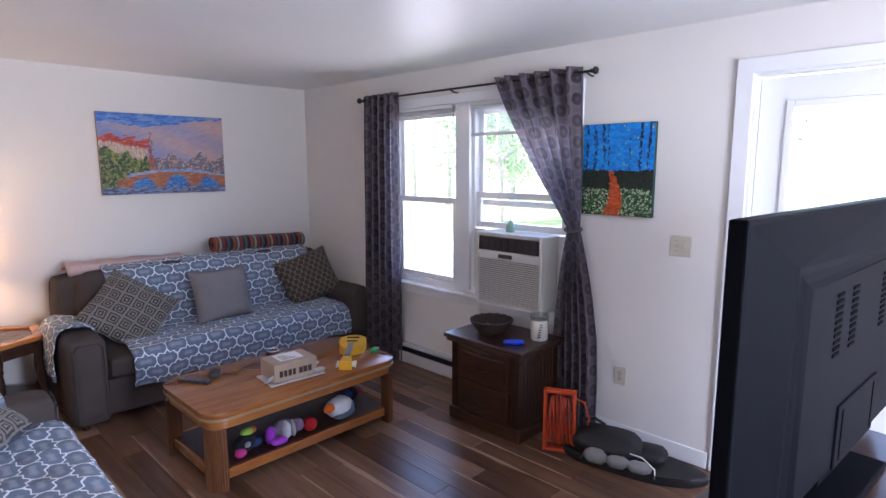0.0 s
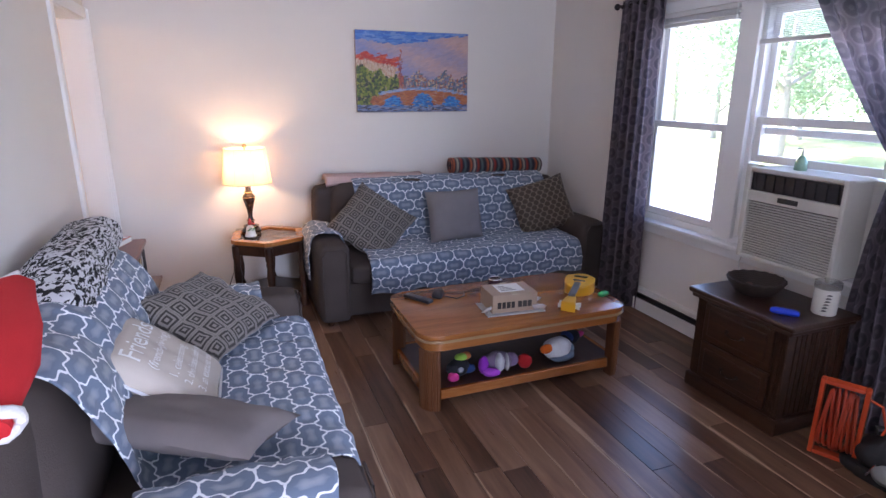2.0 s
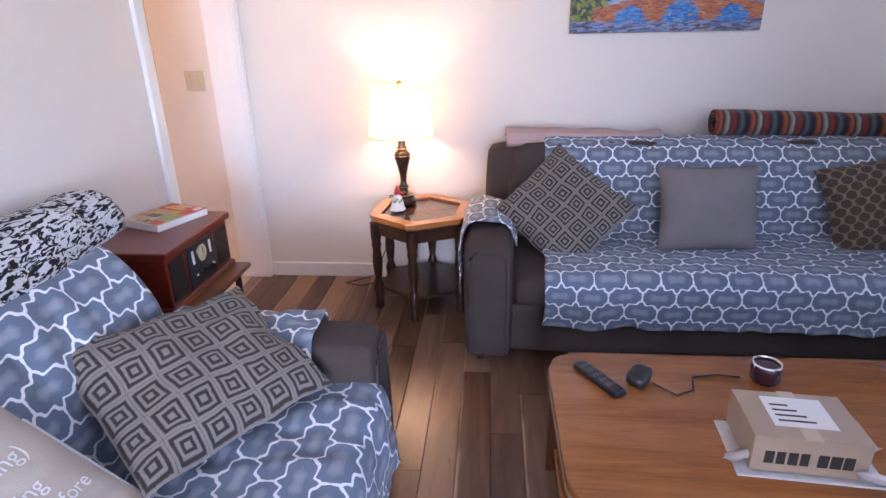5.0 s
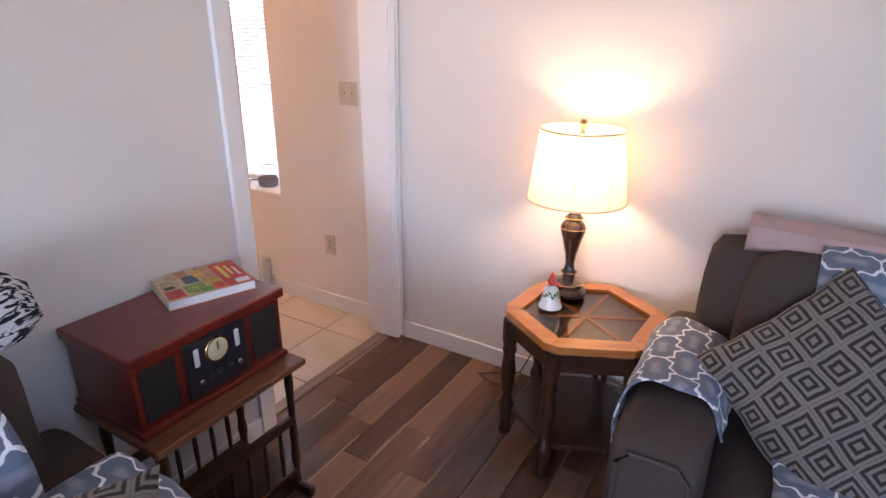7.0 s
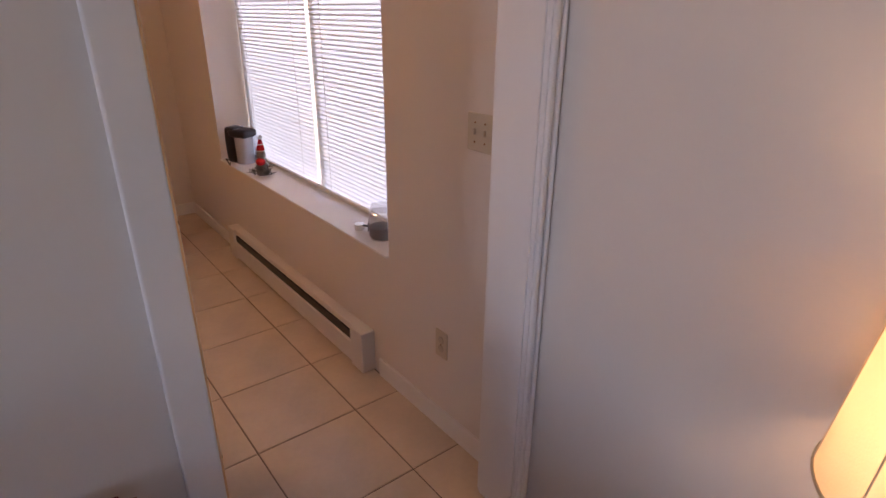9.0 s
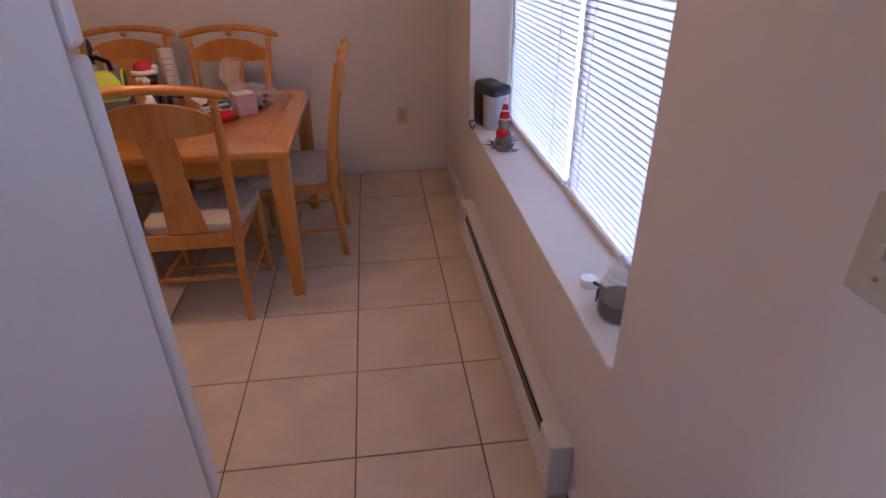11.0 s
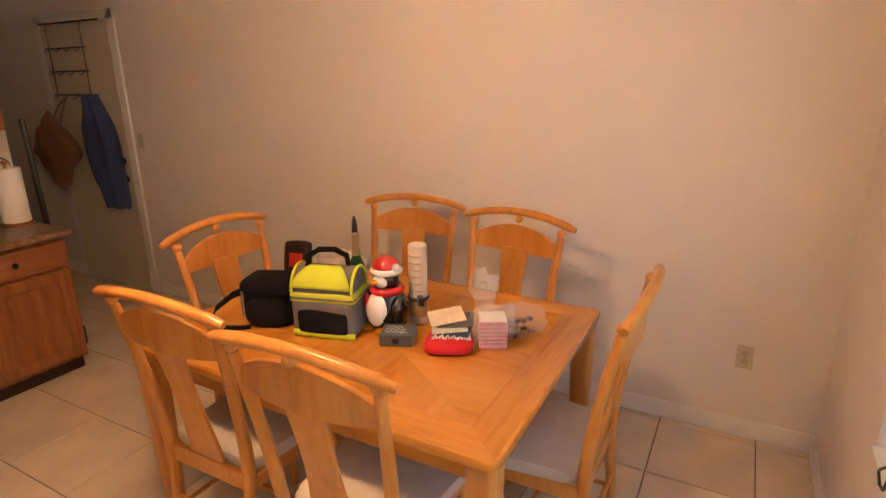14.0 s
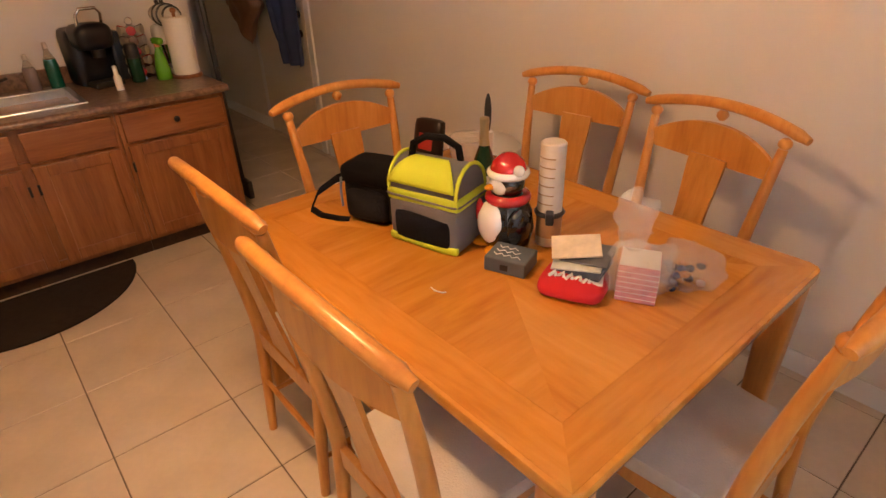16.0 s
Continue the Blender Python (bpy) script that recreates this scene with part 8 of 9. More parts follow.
sp = empty("santa_pouch", pose(-3.104, 3.90, TB, 0, 0, 112), "red felt pouch stuffed with cards and papers", "pouch")
part("pouch", puff(bmesh.new(), -0.08, 0.08, -0.07, 0.06, 0, 0.05, 0.02, 0.008, 7, 3), RED, sp, smooth=True)
for k, (x, y, z, a, c) in enumerate(((0.01, 0.0, 0.055, 8, (0.72, 0.70, 0.66)), (0.015, 0.02, 0.066, -12, (0.05, 0.07, 0.12)), (0.0, 0.03, 0.076, 4, (0.55, 0.58, 0.52)), (0.02, 0.05, 0.088, -6, (0.10, 0.11, 0.13)), (-0.015, 0.055, 0.10, 18, (0.70, 0.60, 0.45)))):
    part("card", B(-0.065, 0.065, -0.045, 0.045, -0.003, 0.003, 0.001), mat("card_%d" % k, c, rough=0.5, var=0.2, scale=25), sp, m=pose(x, y, z, 12, -6, a))
for k in range(5):
    part("white_trim", tube(bmesh.new(), [(-0.055 + 0.022 * k, -0.045 + 0.008 * (k % 2), 0.056), (-0.045 + 0.022 * k, -0.02, 0.058), (-0.04 + 0.022 * k, -0.04, 0.057)], 0.005, 5), PAPER, sp, "white felt letter shape", smooth=True)

pk = empty("pink_gift_box", pose(-3.209, 4.022, TB, 0, 0, 118), "pink patterned gift box wrapped in clear plastic", "gift box")
part("box", B(-0.05, 0.05, -0.05, 0.05, 0, 0.105, 0.003), mat("pink_check_card", (0.58, 0.24, 0.30), rough=0.4, var=0.25, scale=60), pk)
for k in range(6):
    part("white_line", B(-0.0505, 0.0505, -0.0508, 0.0508, 0.012 + k * 0.015, 0.0135 + k * 0.015), PAPER, pk)
part("top_card", B(-0.048, 0.048, -0.048, 0.048, 0.1055, 0.1065), PAPER, pk)
CLEAR = film("clear_plastic", (0.75, 0.74, 0.74), 0.76)


def crumple(bm_, amp, f, seed):
    for v in bm_.verts:
        q = v.co
        d = Vector((noise.noise(q * f + Vector((seed, 0, 0))), noise.noise(q * f + Vector((0, seed, 4))), noise.noise(q * f + Vector((9, 2, seed)))))
        v.co = q + amp * d
    return bm_


part("plastic_wrap", crumple(egg(0, 0, 0.075, 0.085, 0.08, 0.075, 4), 0.03, 22, 1.0), CLEAR, pk, "crumpled clear plastic")
part("plastic_wrap", crumple(egg(-0.03, 0.04, 0.19, 0.05, 0.045, 0.075, 4), 0.035, 24, 2.0), CLEAR, pk, "crumpled clear plastic neck")
pb = empty("party_bag", pose(-3.336, 4.079, TB, 0, 0, 100), "clear plastic bag of orange and blue sweets", "bag")
part("plastic_bag", crumple(egg(0, 0, 0.055, 0.10, 0.085, 0.055, 4), 0.03, 22, 3.0), CLEAR, pb)
rs = random.Random(8)
for k in range(22):
    c = rs.choice([(0.03, 0.04, 0.14), (0.45, 0.16, 0.05), (0.5, 0.35, 0.3), (0.02, 0.02, 0.05)])
    a, r_ = rs.uniform(0, 6.28), rs.uniform(0, 0.065)
    part("sweet", egg(0, 0, 0, 0.013, 0.011, 0.01, 2), mat("sweet_%d" % (k % 6), c, rough=0.25), pb, m=pose(r_ * math.cos(a), r_ * math.sin(a), 0.012 + 0.018 * (k % 3)))

bo = empty("wine_bottle", pose(-3.328, 3.331, TB), "green sparkling wine bottle with gold foil neck", "bottle")
part("glass", lathe(bmesh.new(), [(0.036, 0), (0.039, 0.006), (0.039, 0.13), (0.034, 0.165), (0.018, 0.21), (0.014, 0.24)], 22), mat("green_bottle_glass", (0.01, 0.05, 0.025), rough=0.06, var=0, coat=0.5, bump=0), bo, smooth=True)
part("foil", lathe(bmesh.new(), [(0.0185, 0.212), (0.0155, 0.24), (0.0155, 0.285), (0.017, 0.29), (0.016, 0.305), (0.008, 0.308)], 18), mat("gold_foil", (0.6, 0.52, 0.3), rough=0.3, metal=0.8), bo, "gold foil", smooth=True)
part("label", lathe(bmesh.new(), [(0.0392, 0.04), (0.0395, 0.042), (0.0395, 0.11), (0.0392, 0.112)], 22), PAPER, bo, smooth=True)
li = empty("gas_lighter", pose(-3.398, 3.276, TB), "white tube with a black pointed handle standing on the table", "utensil")
part("tube", lathe(bmesh.new(), [(0.02, 0), (0.02, 0.23), (0.014, 0.235)], 14), WHITEPL, li, smooth=True)
part("handle", lathe(bmesh.new(), [(0.008, 0.235), (0.012, 0.26), (0.013, 0.31), (0.009, 0.345), (0.003, 0.362)], 12), BLACKPL, li, smooth=True)
pc3 = empty("snack_packet", pose(-3.434, 2.88, TB, -12, 0, 100) @ Matrix.Scale(1.12, 4), "black and red packet standing on the table", "packet")
part("packet", puff(bmesh.new(), -0.06, 0.06, -0.02, 0.02, 0, 0.16, 0.012, 0.004, 6, 2), mat("black_red_print", (0.012, 0.006, 0.006), rough=0.3, var=0.5, scale=14), pc3, smooth=True)
part("emblem", B(-0.03, 0.035, -0.0255, -0.022, 0.05, 0.11, 0.002), mat("red_print", (0.42, 0.02, 0.02), rough=0.3), pc3)
pl = empty("plastic_tub", pose(-3.52, 3.04, TB), "clear plastic tub with pale wrapping on the table", "tub")
part("tub", crumple(lathe(bmesh.new(), [(0.05, 0), (0.06, 0.01), (0.075, 0.11), (0.07, 0.125)], 20), 0.012, 14, 6.0), mat("milky_plastic", (0.52, 0.46, 0.46), rough=0.2, var=0.3, scale=18), pl, smooth=True)
part("lid", lathe(bmesh.new(), [(0.076, 0.125), (0.078, 0.13), (0.07, 0.136)], 20), CLEAR, pl)
part("paper_curl", tube(bmesh.new(), [(-2.83, 3.635, TB + 0.002), (-2.825, 3.655, TB + 0.004), (-2.835, 3.675, TB + 0.002), (-2.845, 3.68, TB + 0.002)], 0.0016, 5), PAPER, None, "white curl of thread on the table", "thread")
wb = empty("waste_bin", pose(-3.99, 2.66, 0), "white round lidded bin by the kitchen wall", "bin")
part("barrel", lathe(bmesh.new(), [(0.15, 0), (0.155, 0.01), (0.18, 0.60), (0.18, 0.62)], 28), WHITEPL, wb, smooth=True)
part("lid", lathe(bmesh.new(), [(0.188, 0.62), (0.19, 0.64), (0.16, 0.665), (0.02, 0.675)], 28), WHITEPL, wb, smooth=True)

# ---- counter ----
CN = 0.8905
NAVY = mat("navy_black_plastic", (0.005, 0.007, 0.015), rough=0.28, var=0.1, coat=0.2)
km = empty("coffee_maker", pose(-2.68, 0.88, CN, 0, 0, 180 + 12) @ Matrix.Scale(1.06, 4), "dark navy pod coffee maker on the worktop", "coffee maker")
part("body", puff(bmesh.new(), -0.10, 0.10, 0.0, 0.15, 0, 0.29, 0.03, 0.005, 6, 1), NAVY, km, smooth=True)
part("brew_head", puff(bmesh.new(), -0.085, 0.085, -0.11, 0.06, 0.19, 0.31, 0.035, 0.005, 6, 2), NAVY, km, smooth=True)
part("water_tank", puff(bmesh.new(), 0.10, 0.165, 0.0, 0.14, 0, 0.26, 0.015, 0.002, 5, 3), mat("smoked_tank", (0.02, 0.03, 0.05), rough=0.1, coat=0.5), km, smooth=True)
part("drip_tray", B(-0.075, 0.075, -0.11, 0.0, 0, 0.03, 0.008), BLACKPL, km)
part("handle", tube(bmesh.new(), [(-0.06, -0.06, 0.30), (-0.06, -0.08, 0.36), (-0.04, -0.085, 0.385), (0.04, -0.085, 0.385), (0.06, -0.08, 0.36), (0.06, -0.06, 0.30)], 0.008, 8), CHROME, km, "chrome handle", smooth=True)
part("funnel", lathe(bmesh.new(), [(0.03, 0.15), (0.035, 0.19)], 14, (0, -0.07, 0)), BLACKPL, km)

pr = empty("pod_rack", pose(-2.91, 0.85, CN), "wire rack full of coffee pods on the worktop", "rack")
part("base", lathe(bmesh.new(), [(0.075, 0), (0.075, 0.008)], 20), CHROME, pr)
part("pole", tube(bmesh.new(), [(0, 0, 0.008), (0, 0, 0.30)], 0.005, 8), CHROME, pr)
part("loop", tube(bmesh.new(), [(0.02 * math.cos(a * math.pi / 8), 0, 0.315 + 0.02 * math.sin(a * math.pi / 8)) for a in range(16)], 0.003, 6, True), CHROME, pr)
for k in range(6):
    for j in range(5):
        a = k * math.pi / 3 + 0.3
        c = ((0.55, 0.5, 0.45), (0.45, 0.03, 0.04), (0.5, 0.42, 0.3), (0.16, 0.1, 0.07))[(k + 2 * j) % 4]
        part("pod", lathe(bmesh.new(), [(0.016, -0.02), (0.024, 0.012), (0.026, 0.016), (0.02, 0.018)], 12), mat("pod_%d" % ((k + 2 * j) % 4), c, rough=0.3), pr, m=pose(0.052 * math.cos(a), 0.052 * math.sin(a), 0.045 + j * 0.056, 0, 90, math.degrees(a)), smooth=True)

tm = empty("travel_mug", pose(-2.86, 0.95, CN), "black insulated bottle with a green base", "bottle")
part("body", lathe(bmesh.new(), [(0.035, 0), (0.037, 0.005), (0.037, 0.13), (0.03, 0.15)], 20), mat("dark_green_steel", (0.01, 0.06, 0.035), rough=0.25, metal=0.4), tm, smooth=True)
part("cap", lathe(bmesh.new(), [(0.036, 0.125), (0.038, 0.135), (0.036, 0.20), (0.028, 0.21)], 20), BLACKPL, tm, smooth=True)
sb = empty("spray_bottle", pose(-2.99, 1.00, CN, 0, 0, 200), "bright green spray bottle on the worktop", "bottle")
GP = mat("green_spray_plastic", (0.12, 0.42, 0.02), rough=0.25, coat=0.3)
part("body", lathe(bmesh.new(), [(0.04, 0), (0.044, 0.006), (0.042, 0.06), (0.026, 0.14), (0.016, 0.17), (0.014, 0.185)], 18), GP, sb, smooth=True)
part("trigger_head", puff(bmesh.new(), -0.016, 0.016, -0.05, 0.03, 0.195, 0.23, 0.01, 0.002, 4), GP, sb, smooth=True)
part("collar", lathe(bmesh.new(), [(0.017, 0.18), (0.018, 0.2)], 14), mat("orange_collar", (0.6, 0.25, 0.05), rough=0.4), sb)
part("trigger", tube(bmesh.new(), [(0, -0.03, 0.195), (0, -0.04, 0.17), (0, -0.03, 0.155)], 0.005, 6), GP, sb)
pt = empty("paper_towel_roll", pose(-3.115, 1.02, CN) @ Matrix.Scale(1.12, 4), "white paper towel roll on a wooden stand", "paper towel")
part("roll", lathe(bmesh.new(), [(0.062, 0.016), (0.064, 0.018), (0.064, 0.293), (0.062, 0.295), (0.022, 0.295)], 28), mat("towel_paper", (0.80, 0.78, 0.74), rough=0.9, var=0.03, bump=0.4, bscale=120), pt, smooth=True)
part("base", lathe(bmesh.new(), [(0.075, 0), (0.075, 0.012), (0.07, 0.016)], 24), CABW, pt, smooth=True)
part("pole", tube(bmesh.new(), [(0, 0, 0.016), (0, 0, 0.32)], 0.009, 8), CABW, pt)
part("knob", egg(0, 0, 0.325, 0.016, 0.016, 0.014, 2), CABW, pt, smooth=True)
mx = empty("stand_mixer", pose(-3.105, 0.80, CN, 0, 0, 190), "white stand mixer with black bands on the worktop", "mixer")
part("base", puff(bmesh.new(), -0.06, 0.06, -0.16, 0.09, 0, 0.04, 0.018, 0.002, 5), CW, mx, smooth=True)
part("column", puff(bmesh.new(), -0.045, 0.045, 0.02, 0.10, 0.03, 0.27, 0.025, 0.002, 5), CW, mx, smooth=True)
hd = part("motor_head", egg(0, -0.05, 0.33, 0.065, 0.15, 0.06, 3), CW, mx, smooth=True)
for k in range(3):
    y = -0.14 + k * 0.05
    r_ = 0.065 * math.sqrt(max(0.05, 1 - ((y + 0.05) / 0.15) ** 2)) + 0.002
    part("band", tube(bmesh.new(), [(r_ * math.cos(a * math.pi / 10), y, 0.33 + r_ * 0.93 * math.sin(a * math.pi / 10)) for a in range(20)], 0.006, 6, True), BLACKPL, hd, "black band", smooth=True)
part("bowl", lathe(bmesh.new(), [(0.05, 0.045), (0.085, 0.07), (0.10, 0.15), (0.105, 0.18), (0.098, 0.18)], 24, (0, -0.07, 0)), CHROME, mx, smooth=True)
for x in (-0.015, 0.015):
    part("lever", egg(x, -0.02, 0.40, 0.012, 0.012, 0.014, 2), BLACKPL, mx)
sw = empty("small_spray", pose(-2.72, 1.10, CN), "small white spray bottle near the sink", "bottle")
part("body", lathe(bmesh.new(), [(0.02, 0), (0.021, 0.07), (0.012, 0.085)], 14), CW, sw, smooth=True)
part("cap", lathe(bmesh.new(), [(0.013, 0.085), (0.012, 0.125), (0.008, 0.13)], 12), CW, sw, smooth=True)
for x, y, h_, c, lab in ((-2.48, 0.755, 0.24, (0.01, 0.16, 0.12), "clear bottle of green dish soap by the sink"), (-2.37, 0.755, 0.19, (0.28, 0.22, 0.22), "clear soap bottle by the sink")):
    so = empty("dish_soap", pose(x, y, CN), lab, "bottle")
    part("bottle", lathe(bmesh.new(), [(0.034, 0), (0.036, 0.008), (0.036, h_ * 0.5), (0.03, h_ * 0.65)], 18), mat("soap_%d" % int(h_ * 100), c, rough=0.08, coat=0.5), so, smooth=True)
    part("neck", lathe(bmesh.new(), [(0.03, h_ * 0.65), (0.014, h_ * 0.82), (0.012, h_ * 0.88)], 18), CLEAR, so, smooth=True)
    part("cap", lathe(bmesh.new(), [(0.014, h_ * 0.88), (0.012, h_), (0.006, h_ * 1.02)], 12), WHITEPL, so, smooth=True)
fc = empty("kitchen_tap", pose(-2.17, 0.775, CN), "dark metal kitchen tap behind the sink", "tap")
part("base", lathe(bmesh.new(), [(0.028, 0), (0.026, 0.02), (0.018, 0.05), (0.017, 0.08)], 16), DARKMET, fc, smooth=True)
part("spout", tube(bmesh.new(), [(0, 0, 0.06), (0, 0.05, 0.13), (0, 0.13, 0.15), (0, 0.2, 0.12)], [0.014, 0.013, 0.012, 0.012], 10), DARKMET, fc, smooth=True)
part("lever", tube(bmesh.new(), [(-0.02, 0, 0.07), (-0.09, 0.01, 0.09)], [0.01, 0.007], 8), DARKMET, fc, smooth=True)

# dark half-round mat
o = [(-1.94 + 0.53 * math.cos(math.pi * k / 30), 1.335 + 0.50 * math.sin(math.pi * k / 30)) for k in range(31)]
fm = empty("kitchen_mat", pose(0, 0, 0), "dark brown half-round kitchen mat before the sink", "mat")
part("surface", slab(bmesh.new(), o, 0.001, 0.012, 0.004, 2), mat("dark_mat_pile", (0.022, 0.013, 0.010), rough=0.95, var=0.4, scale=40, bump=0.8, bscale=160), fm)
part("binding", tube(bmesh.new(), [(p[0], p[1], 0.007) for p in o], 0.006, 6), mat("mat_binding", (0.015, 0.009, 0.007), rough=0.9), fm)

# over-door rack, bag, shirt, broom
rk = empty("over_door_rack", pose(FX + 0.026, 0, 0), "black wire over-door hook rack on the cream door", "rack")
for k, (z, y0, y1) in enumerate(((2.135, -0.37, 0.42), (1.95, -0.33, 0.20), (1.775, -0.33, 0.20), (1.595, -0.33, 0.26))):
    part("bar", tube(bmesh.new(), [(0.022, y0, z), (0.022, y1, z)], 0.007, 8), DARKMET, rk, smooth=True)
    if k:
        for j in range(4):
            y = y0 + 0.06 + j * 0.14
            part("hook", tube(bmesh.new(), [(0.022, y, z), (0.045, y, z - 0.02), (0.06, y, z - 0.03), (0.07, y, z - 0.015)], 0.004, 6), DARKMET, rk)
for y in (-0.30, 0.16):
    part("strap", tube(bmesh.new(), [(0.004, y, 2.128), (0.015, y, 2.10), (0.016, y, 1.6)], 0.005, 6), DARKMET, rk)

BRB = mat("brown_leather", (0.20, 0.095, 0.045), rough=0.5, var=0.4, scale=7, bump=0.3, bscale=60)
hb = empty("hanging_handbag", pose(FX + 0.17, -0.20, 0.95), "slouchy brown patchwork handbag hanging on the door rack", "handbag")
part("bag", crumple(pillow(0.46, 0.46, 0.17, 16, seed=9), 0.03, 7, 4.0), BRB, hb, smooth=True, m=pose(0, -0.20, 0.03, 0, 0, 90) @ pose(0, 0, 0, 0, 42, 0))
part("strap", tube(bmesh.new(), [(0.0, -0.04, 0.42), (-0.04, 0.03, 0.56), (-0.085, 0.07, 0.618), (-0.05, 0.09, 0.56), (0.0, 0.06, 0.40)], 0.009, 8), BRB, hb, smooth=True)


def shirt(u, v):
    z = 1.60 - 0.88 * v
    w = 0.05 + 0.15 * min(1, v * 2.2) ** 0.7 - 0.10 * max(0, v - 0.6)
    y = 0.22 + 0.12 * v + (u - 0.5) * 2 * w
    x = FX + 0.09 + 0.03 * math.sin(u * 17 + v * 3) + 0.03 * math.sin(math.pi * u) + 0.02 * noise.noise(Vector((u * 4, v * 5, 2)))
    return Vector((x, y, z))


solid(part("hanging_shirt", sheet(shirt, 34, 30, 0.35, 0.88), mat("blue_denim", (0.035, 0.055, 0.16), rough=0.9, var=0.25, scale=8, bump=0.4, bscale=200), None, "dark blue shirt hanging from the door rack", "shirt", smooth=True), 0.012, 0)
br = empty("broom", pose(-3.355, 0.84, 0, 0, 0, 0), "black handled broom leaning at the wall's end", "broom")
part("handle", tube(bmesh.new(), [(0.0, 0.03, 0.12), (0.0, 0.0, 0.8), (0.0, -0.03, 1.48)], 0.018, 8), BLACKPL, br, smooth=True)
part("head", B(-0.02, 0.02, -0.12, 0.16, 0.0, 0.13, 0.012), BLACKPL, br)

# ---- kitchen window sill ----
SL = KW_Z0 + 0.0125
pj = empty("blender_jug", pose(-3.14, KY + 0.08, SL, 0, 0, 25), "black and clear electric jug with a cord on the sill", "jug")
part("back_body", puff(bmesh.new(), -0.075, 0.02, -0.055, 0.055, 0, 0.235, 0.02, 0.003, 6), BLACKPL, pj, smooth=True)
part("jug", lathe(bmesh.new(), [(0.056, 0), (0.058, 0.005), (0.06, 0.17), (0.058, 0.175)], 24, (0.045, 0, 0)), mat("jug_grey", (0.42, 0.43, 0.47), rough=0.15, coat=0.5), pj, "grey clear jug", smooth=True)
part("lid", puff(bmesh.new(), -0.04, 0.115, -0.06, 0.06, 0.172, 0.225, 0.018, 0.003, 6), BLACKPL, pj, smooth=True)
part("cord", tube(bmesh.new(), [(-0.06, -0.05, 0.02), (-0.03, -0.10, 0.03), (0.0, -0.125, 0.045), (0.03, -0.14, 0.03), (0.02, -0.12, 0.005), (-0.03, -0.07, 0.006)], 0.004, 6), BLACKPL, pj, smooth=True)
sn = empty("santa_ornament", pose(-2.74, KY + 0.072, SL), "small santa figure ornament in a wreath of greenery", "ornament")
r2 = random.Random(3)
bm = bmesh.new()
for k in range(90):
    a, r_ = r2.uniform(0, 6.28), r2.uniform(0.02, 0.06)
    z_ = r2.uniform(0.004, 0.05)
    p0 = Vector((r_ * math.cos(a), r_ * math.sin(a), z_))
    p1 = p0 + Vector((r2.gauss(0, 0.02), r2.gauss(0, 0.02), abs(r2.gauss(0, 0.012))))
    tube(bm, [p0, p1], [0.003, 0.001], 4)
tagged(part("greenery", bm, mat("grey_greenery", (0.10, 0.10, 0.085), rough=0.9, var=0.6, scale=30), sn, "frosted greenery"), kind="stuff")
part("figure", lathe(bmesh.new(), [(0.035, 0.0), (0.04, 0.03), (0.032, 0.08), (0.022, 0.10), (0.028, 0.125), (0.024, 0.15), (0.012, 0.16)], 18), mat("santa_body", (0.20, 0.18, 0.16), rough=0.7, var=0.7, scale=18), sn, smooth=True)
part("coat", egg(0.012, -0.012, 0.085, 0.032, 0.03, 0.025, 2), RED, sn, smooth=True)
part("hat", tube(bmesh.new(), [(0, 0, 0.15), (0.004, 0, 0.18), (0.01, 0.0, 0.225)], [0.026, 0.02, 0.008], 12), RED, sn, smooth=True)
for k in (0, 2):
    part("hat_stripe", tube(bmesh.new(), [((0.0265 - 0.005 * k) * math.cos(a * math.pi / 8) + 0.003 * k, (0.0265 - 0.005 * k) * math.sin(a * math.pi / 8), 0.152 + 0.02 * k) for a in range(16)], 0.004, 5, True), FLUFF, sn, smooth=True)
part("pompom", egg(0.012, 0, 0.235, 0.015, 0.015, 0.015, 2), FLUFF, sn, smooth=True)
jg = empty("clip_top_jar", pose(-1.40, KY + 0.095, SL), "clear clip-top glass jar half filled with dark beans", "jar")
part("glass", lathe(bmesh.new(), [(0.055, 0), (0.062, 0.012), (0.063, 0.09), (0.05, 0.115), (0.048, 0.13)], 26), CLEAR, jg, smooth=True)
part("contents", lathe(bmesh.new(), [(0.052, 0.004), (0.058, 0.014), (0.058, 0.055), (0.03, 0.062)], 22), mat("dark_beans", (0.03, 0.018, 0.012), rough=0.6, var=0.6, scale=70, bump=1.0, bscale=120), jg, "dark beans", smooth=True)
part("lid", lathe(bmesh.new(), [(0.05, 0.132), (0.052, 0.14), (0.048, 0.155), (0.02, 0.16)], 24), CLEAR, jg, smooth=True)
part("wire", tube(bmesh.new(), [(0.051 * math.cos(a * math.pi / 12), 0.051 * math.sin(a * math.pi / 12), 0.122) for a in range(24)], 0.002, 5, True), CHROME, jg)
part("label", B(-0.02, 0.02, -0.064, -0.062, 0.03, 0.07, 0.001), BLACKPL, jg, m=pose(0, 0, 0, 0, 0, -40))
sc = empty("scoop", pose(-1.545, KY + 0.06, SL, 0, 0, 20), "small metal coffee scoop lying on the sill", "scoop")
part("cup", lathe(bmesh.new(), [(0.018, 0), (0.022, 0.004), (0.024, 0.03), (0.022, 0.03)], 16), CHROME, sc, smooth=True)
part("handle", tube(bmesh.new(), [(0.022, 0, 0.026), (0.06, 0, 0.03), (0.10, 0, 0.018)], 0.005, 6), DARKMET, sc, smooth=True)

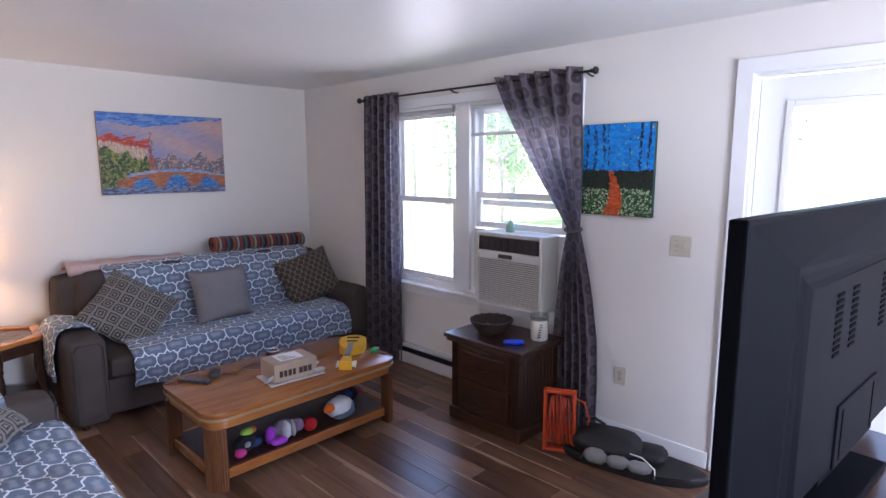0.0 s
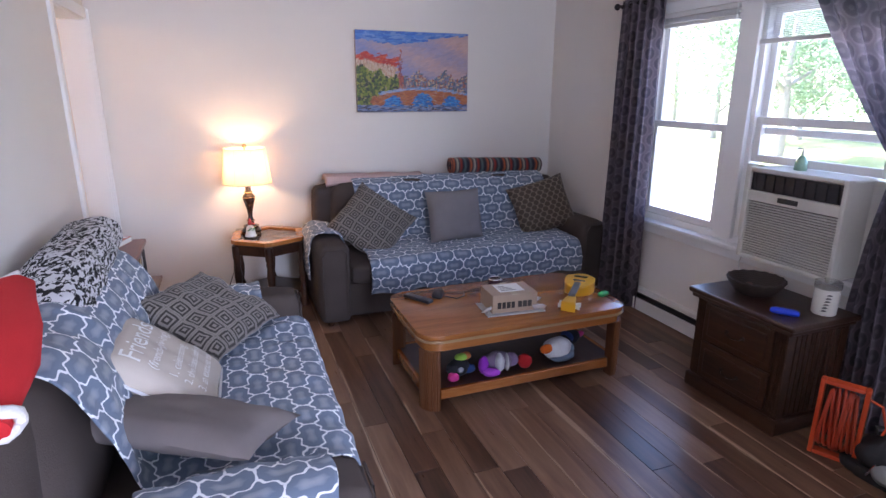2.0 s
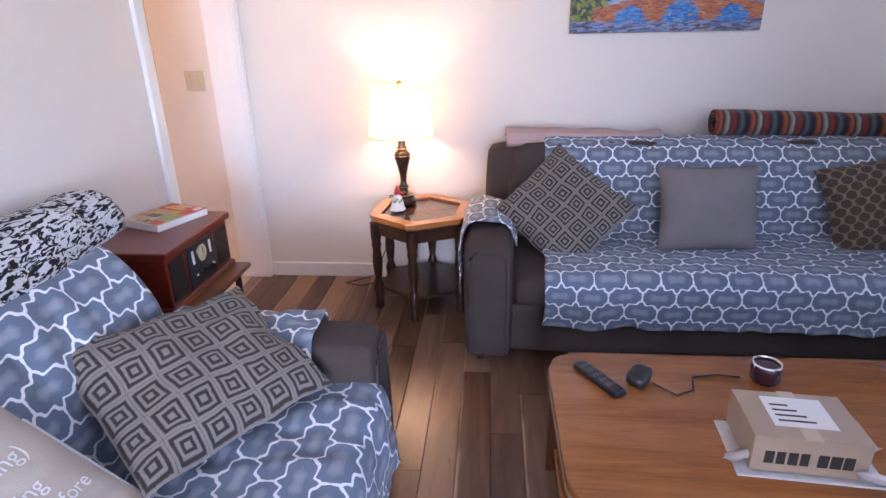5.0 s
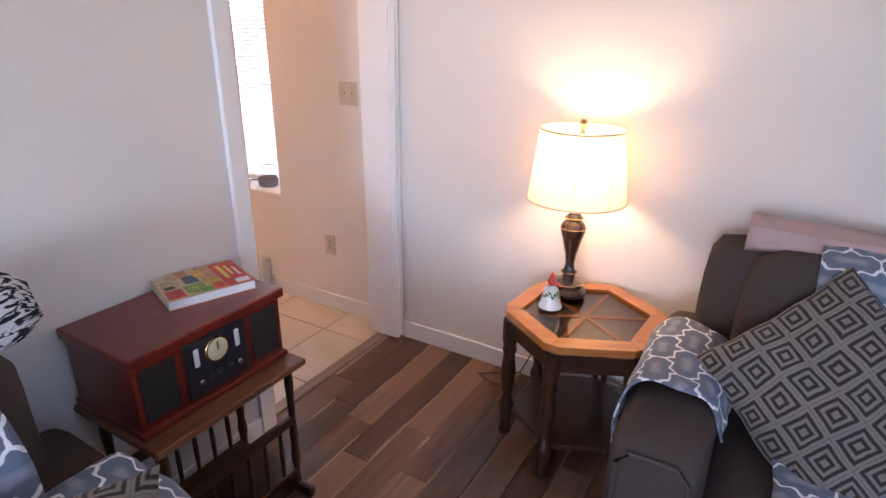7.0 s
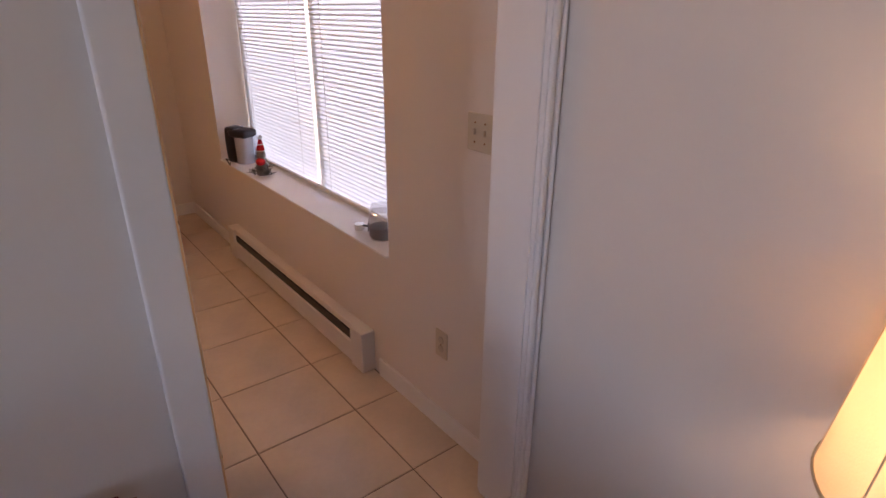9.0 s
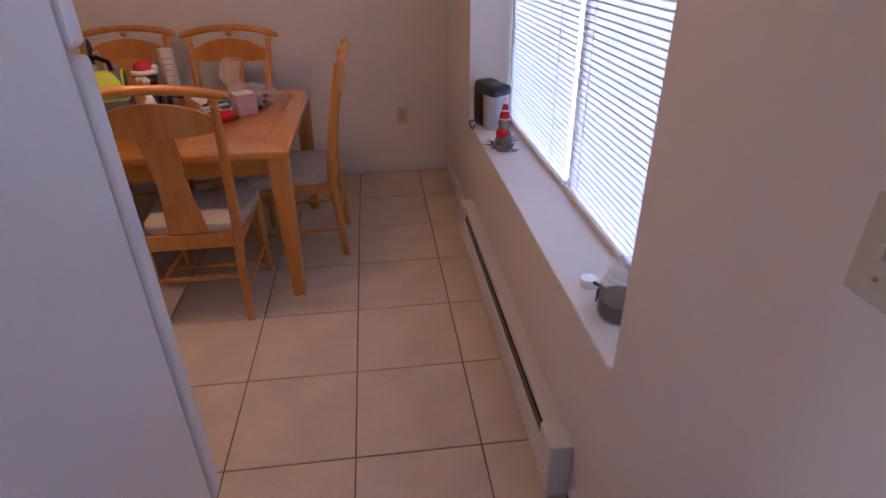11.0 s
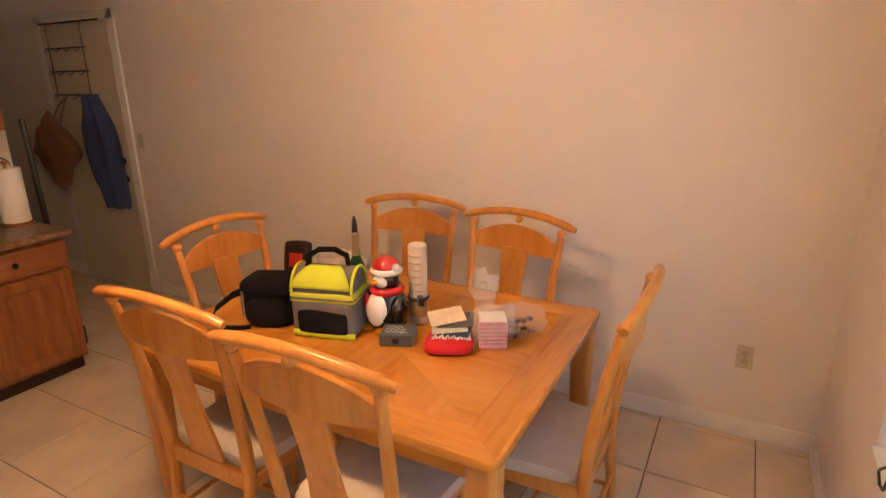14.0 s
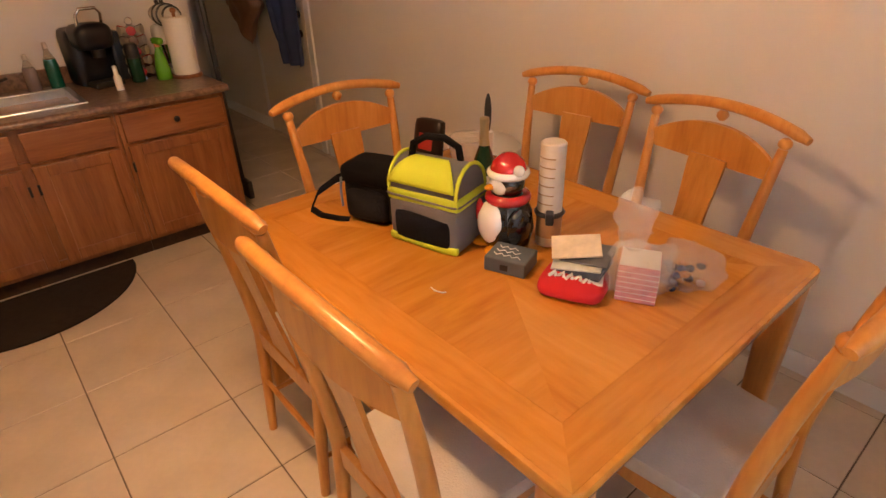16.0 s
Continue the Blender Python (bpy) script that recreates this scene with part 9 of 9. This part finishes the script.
# ---- floor pieces, last ----
rng = random.Random(5)
pw, pl = 0.127, 1.22
protos = {}
x = PX0 + 0.095
while x < WX - 0.002:
    x1 = min(x + pw, WX - 0.002)
    y = SOUTH - rng.uniform(0, pl)
    while y < WY - 0.002:
        a, b = max(y, SOUTH + 0.002), min(y + pl, WY - 0.002)
        if b - a > 0.03:
            key = (round(x1 - x, 3), round(b - a, 2))
            if key not in protos:
                bm = bmesh.new()
                box(bm, -(x1 - x) / 2 + 0.0008, (x1 - x) / 2 - 0.0008, -(b - a) / 2 + 0.0008, (b - a) / 2 - 0.0008, -0.006, 0.0)
                top = [e for e in bm.edges if all(v.co.z > -0.001 for v in e.verts)]
                bmesh.ops.bevel(bm, geom=top, offset=0.0016, segments=1, affect="EDGES")
                ob = part("plank", bm, PLANK, floor)
                protos[key] = ob.data
            else:
                ob = new("plank", protos[key])
                ob.parent = floor
            ob.matrix_local = pose((x + x1) / 2, (a + b) / 2, 0.0)
        y += pl
    x += pw

tp = 0.433
protos = {}
x_lines = [-1.151 + tp * k for k in range(-9, 4)]
y_lines = [4.537 + tp * k for k in range(-16, 3)]
for xa in x_lines:
    for ya in y_lines:
        a0, a1 = max(xa, FX + 0.003), min(xa + tp, -0.437)
        b0, b1 = max(ya, SOUTH + 0.003), min(ya + tp, KY - 0.003)
        if a1 - a0 < 0.02 or b1 - b0 < 0.02:
            continue
        if a0 > HX + 0.1 and b1 < CY - 0.1:
            continue
        key = (round(a1 - a0, 3), round(b1 - b0, 3))
        if key not in protos:
            bm = bmesh.new()
            g = 0.0025
            box(bm, -(a1 - a0) / 2 + g, (a1 - a0) / 2 - g, -(b1 - b0) / 2 + g, (b1 - b0) / 2 - g, -0.004, 0.0)
            top = [e for e in bm.edges if all(v.co.z > -0.001 for v in e.verts)]
            bmesh.ops.bevel(bm, geom=top, offset=0.002, segments=1, affect="EDGES")
            ob = part("tile", bm, TILE, floor_k)
            protos[key] = ob.data
        else:
            ob = new("tile", protos[key])
            ob.parent = floor_k
        ob.matrix_local = pose((a0 + a1) / 2, (b0 + b1) / 2, 0.0)
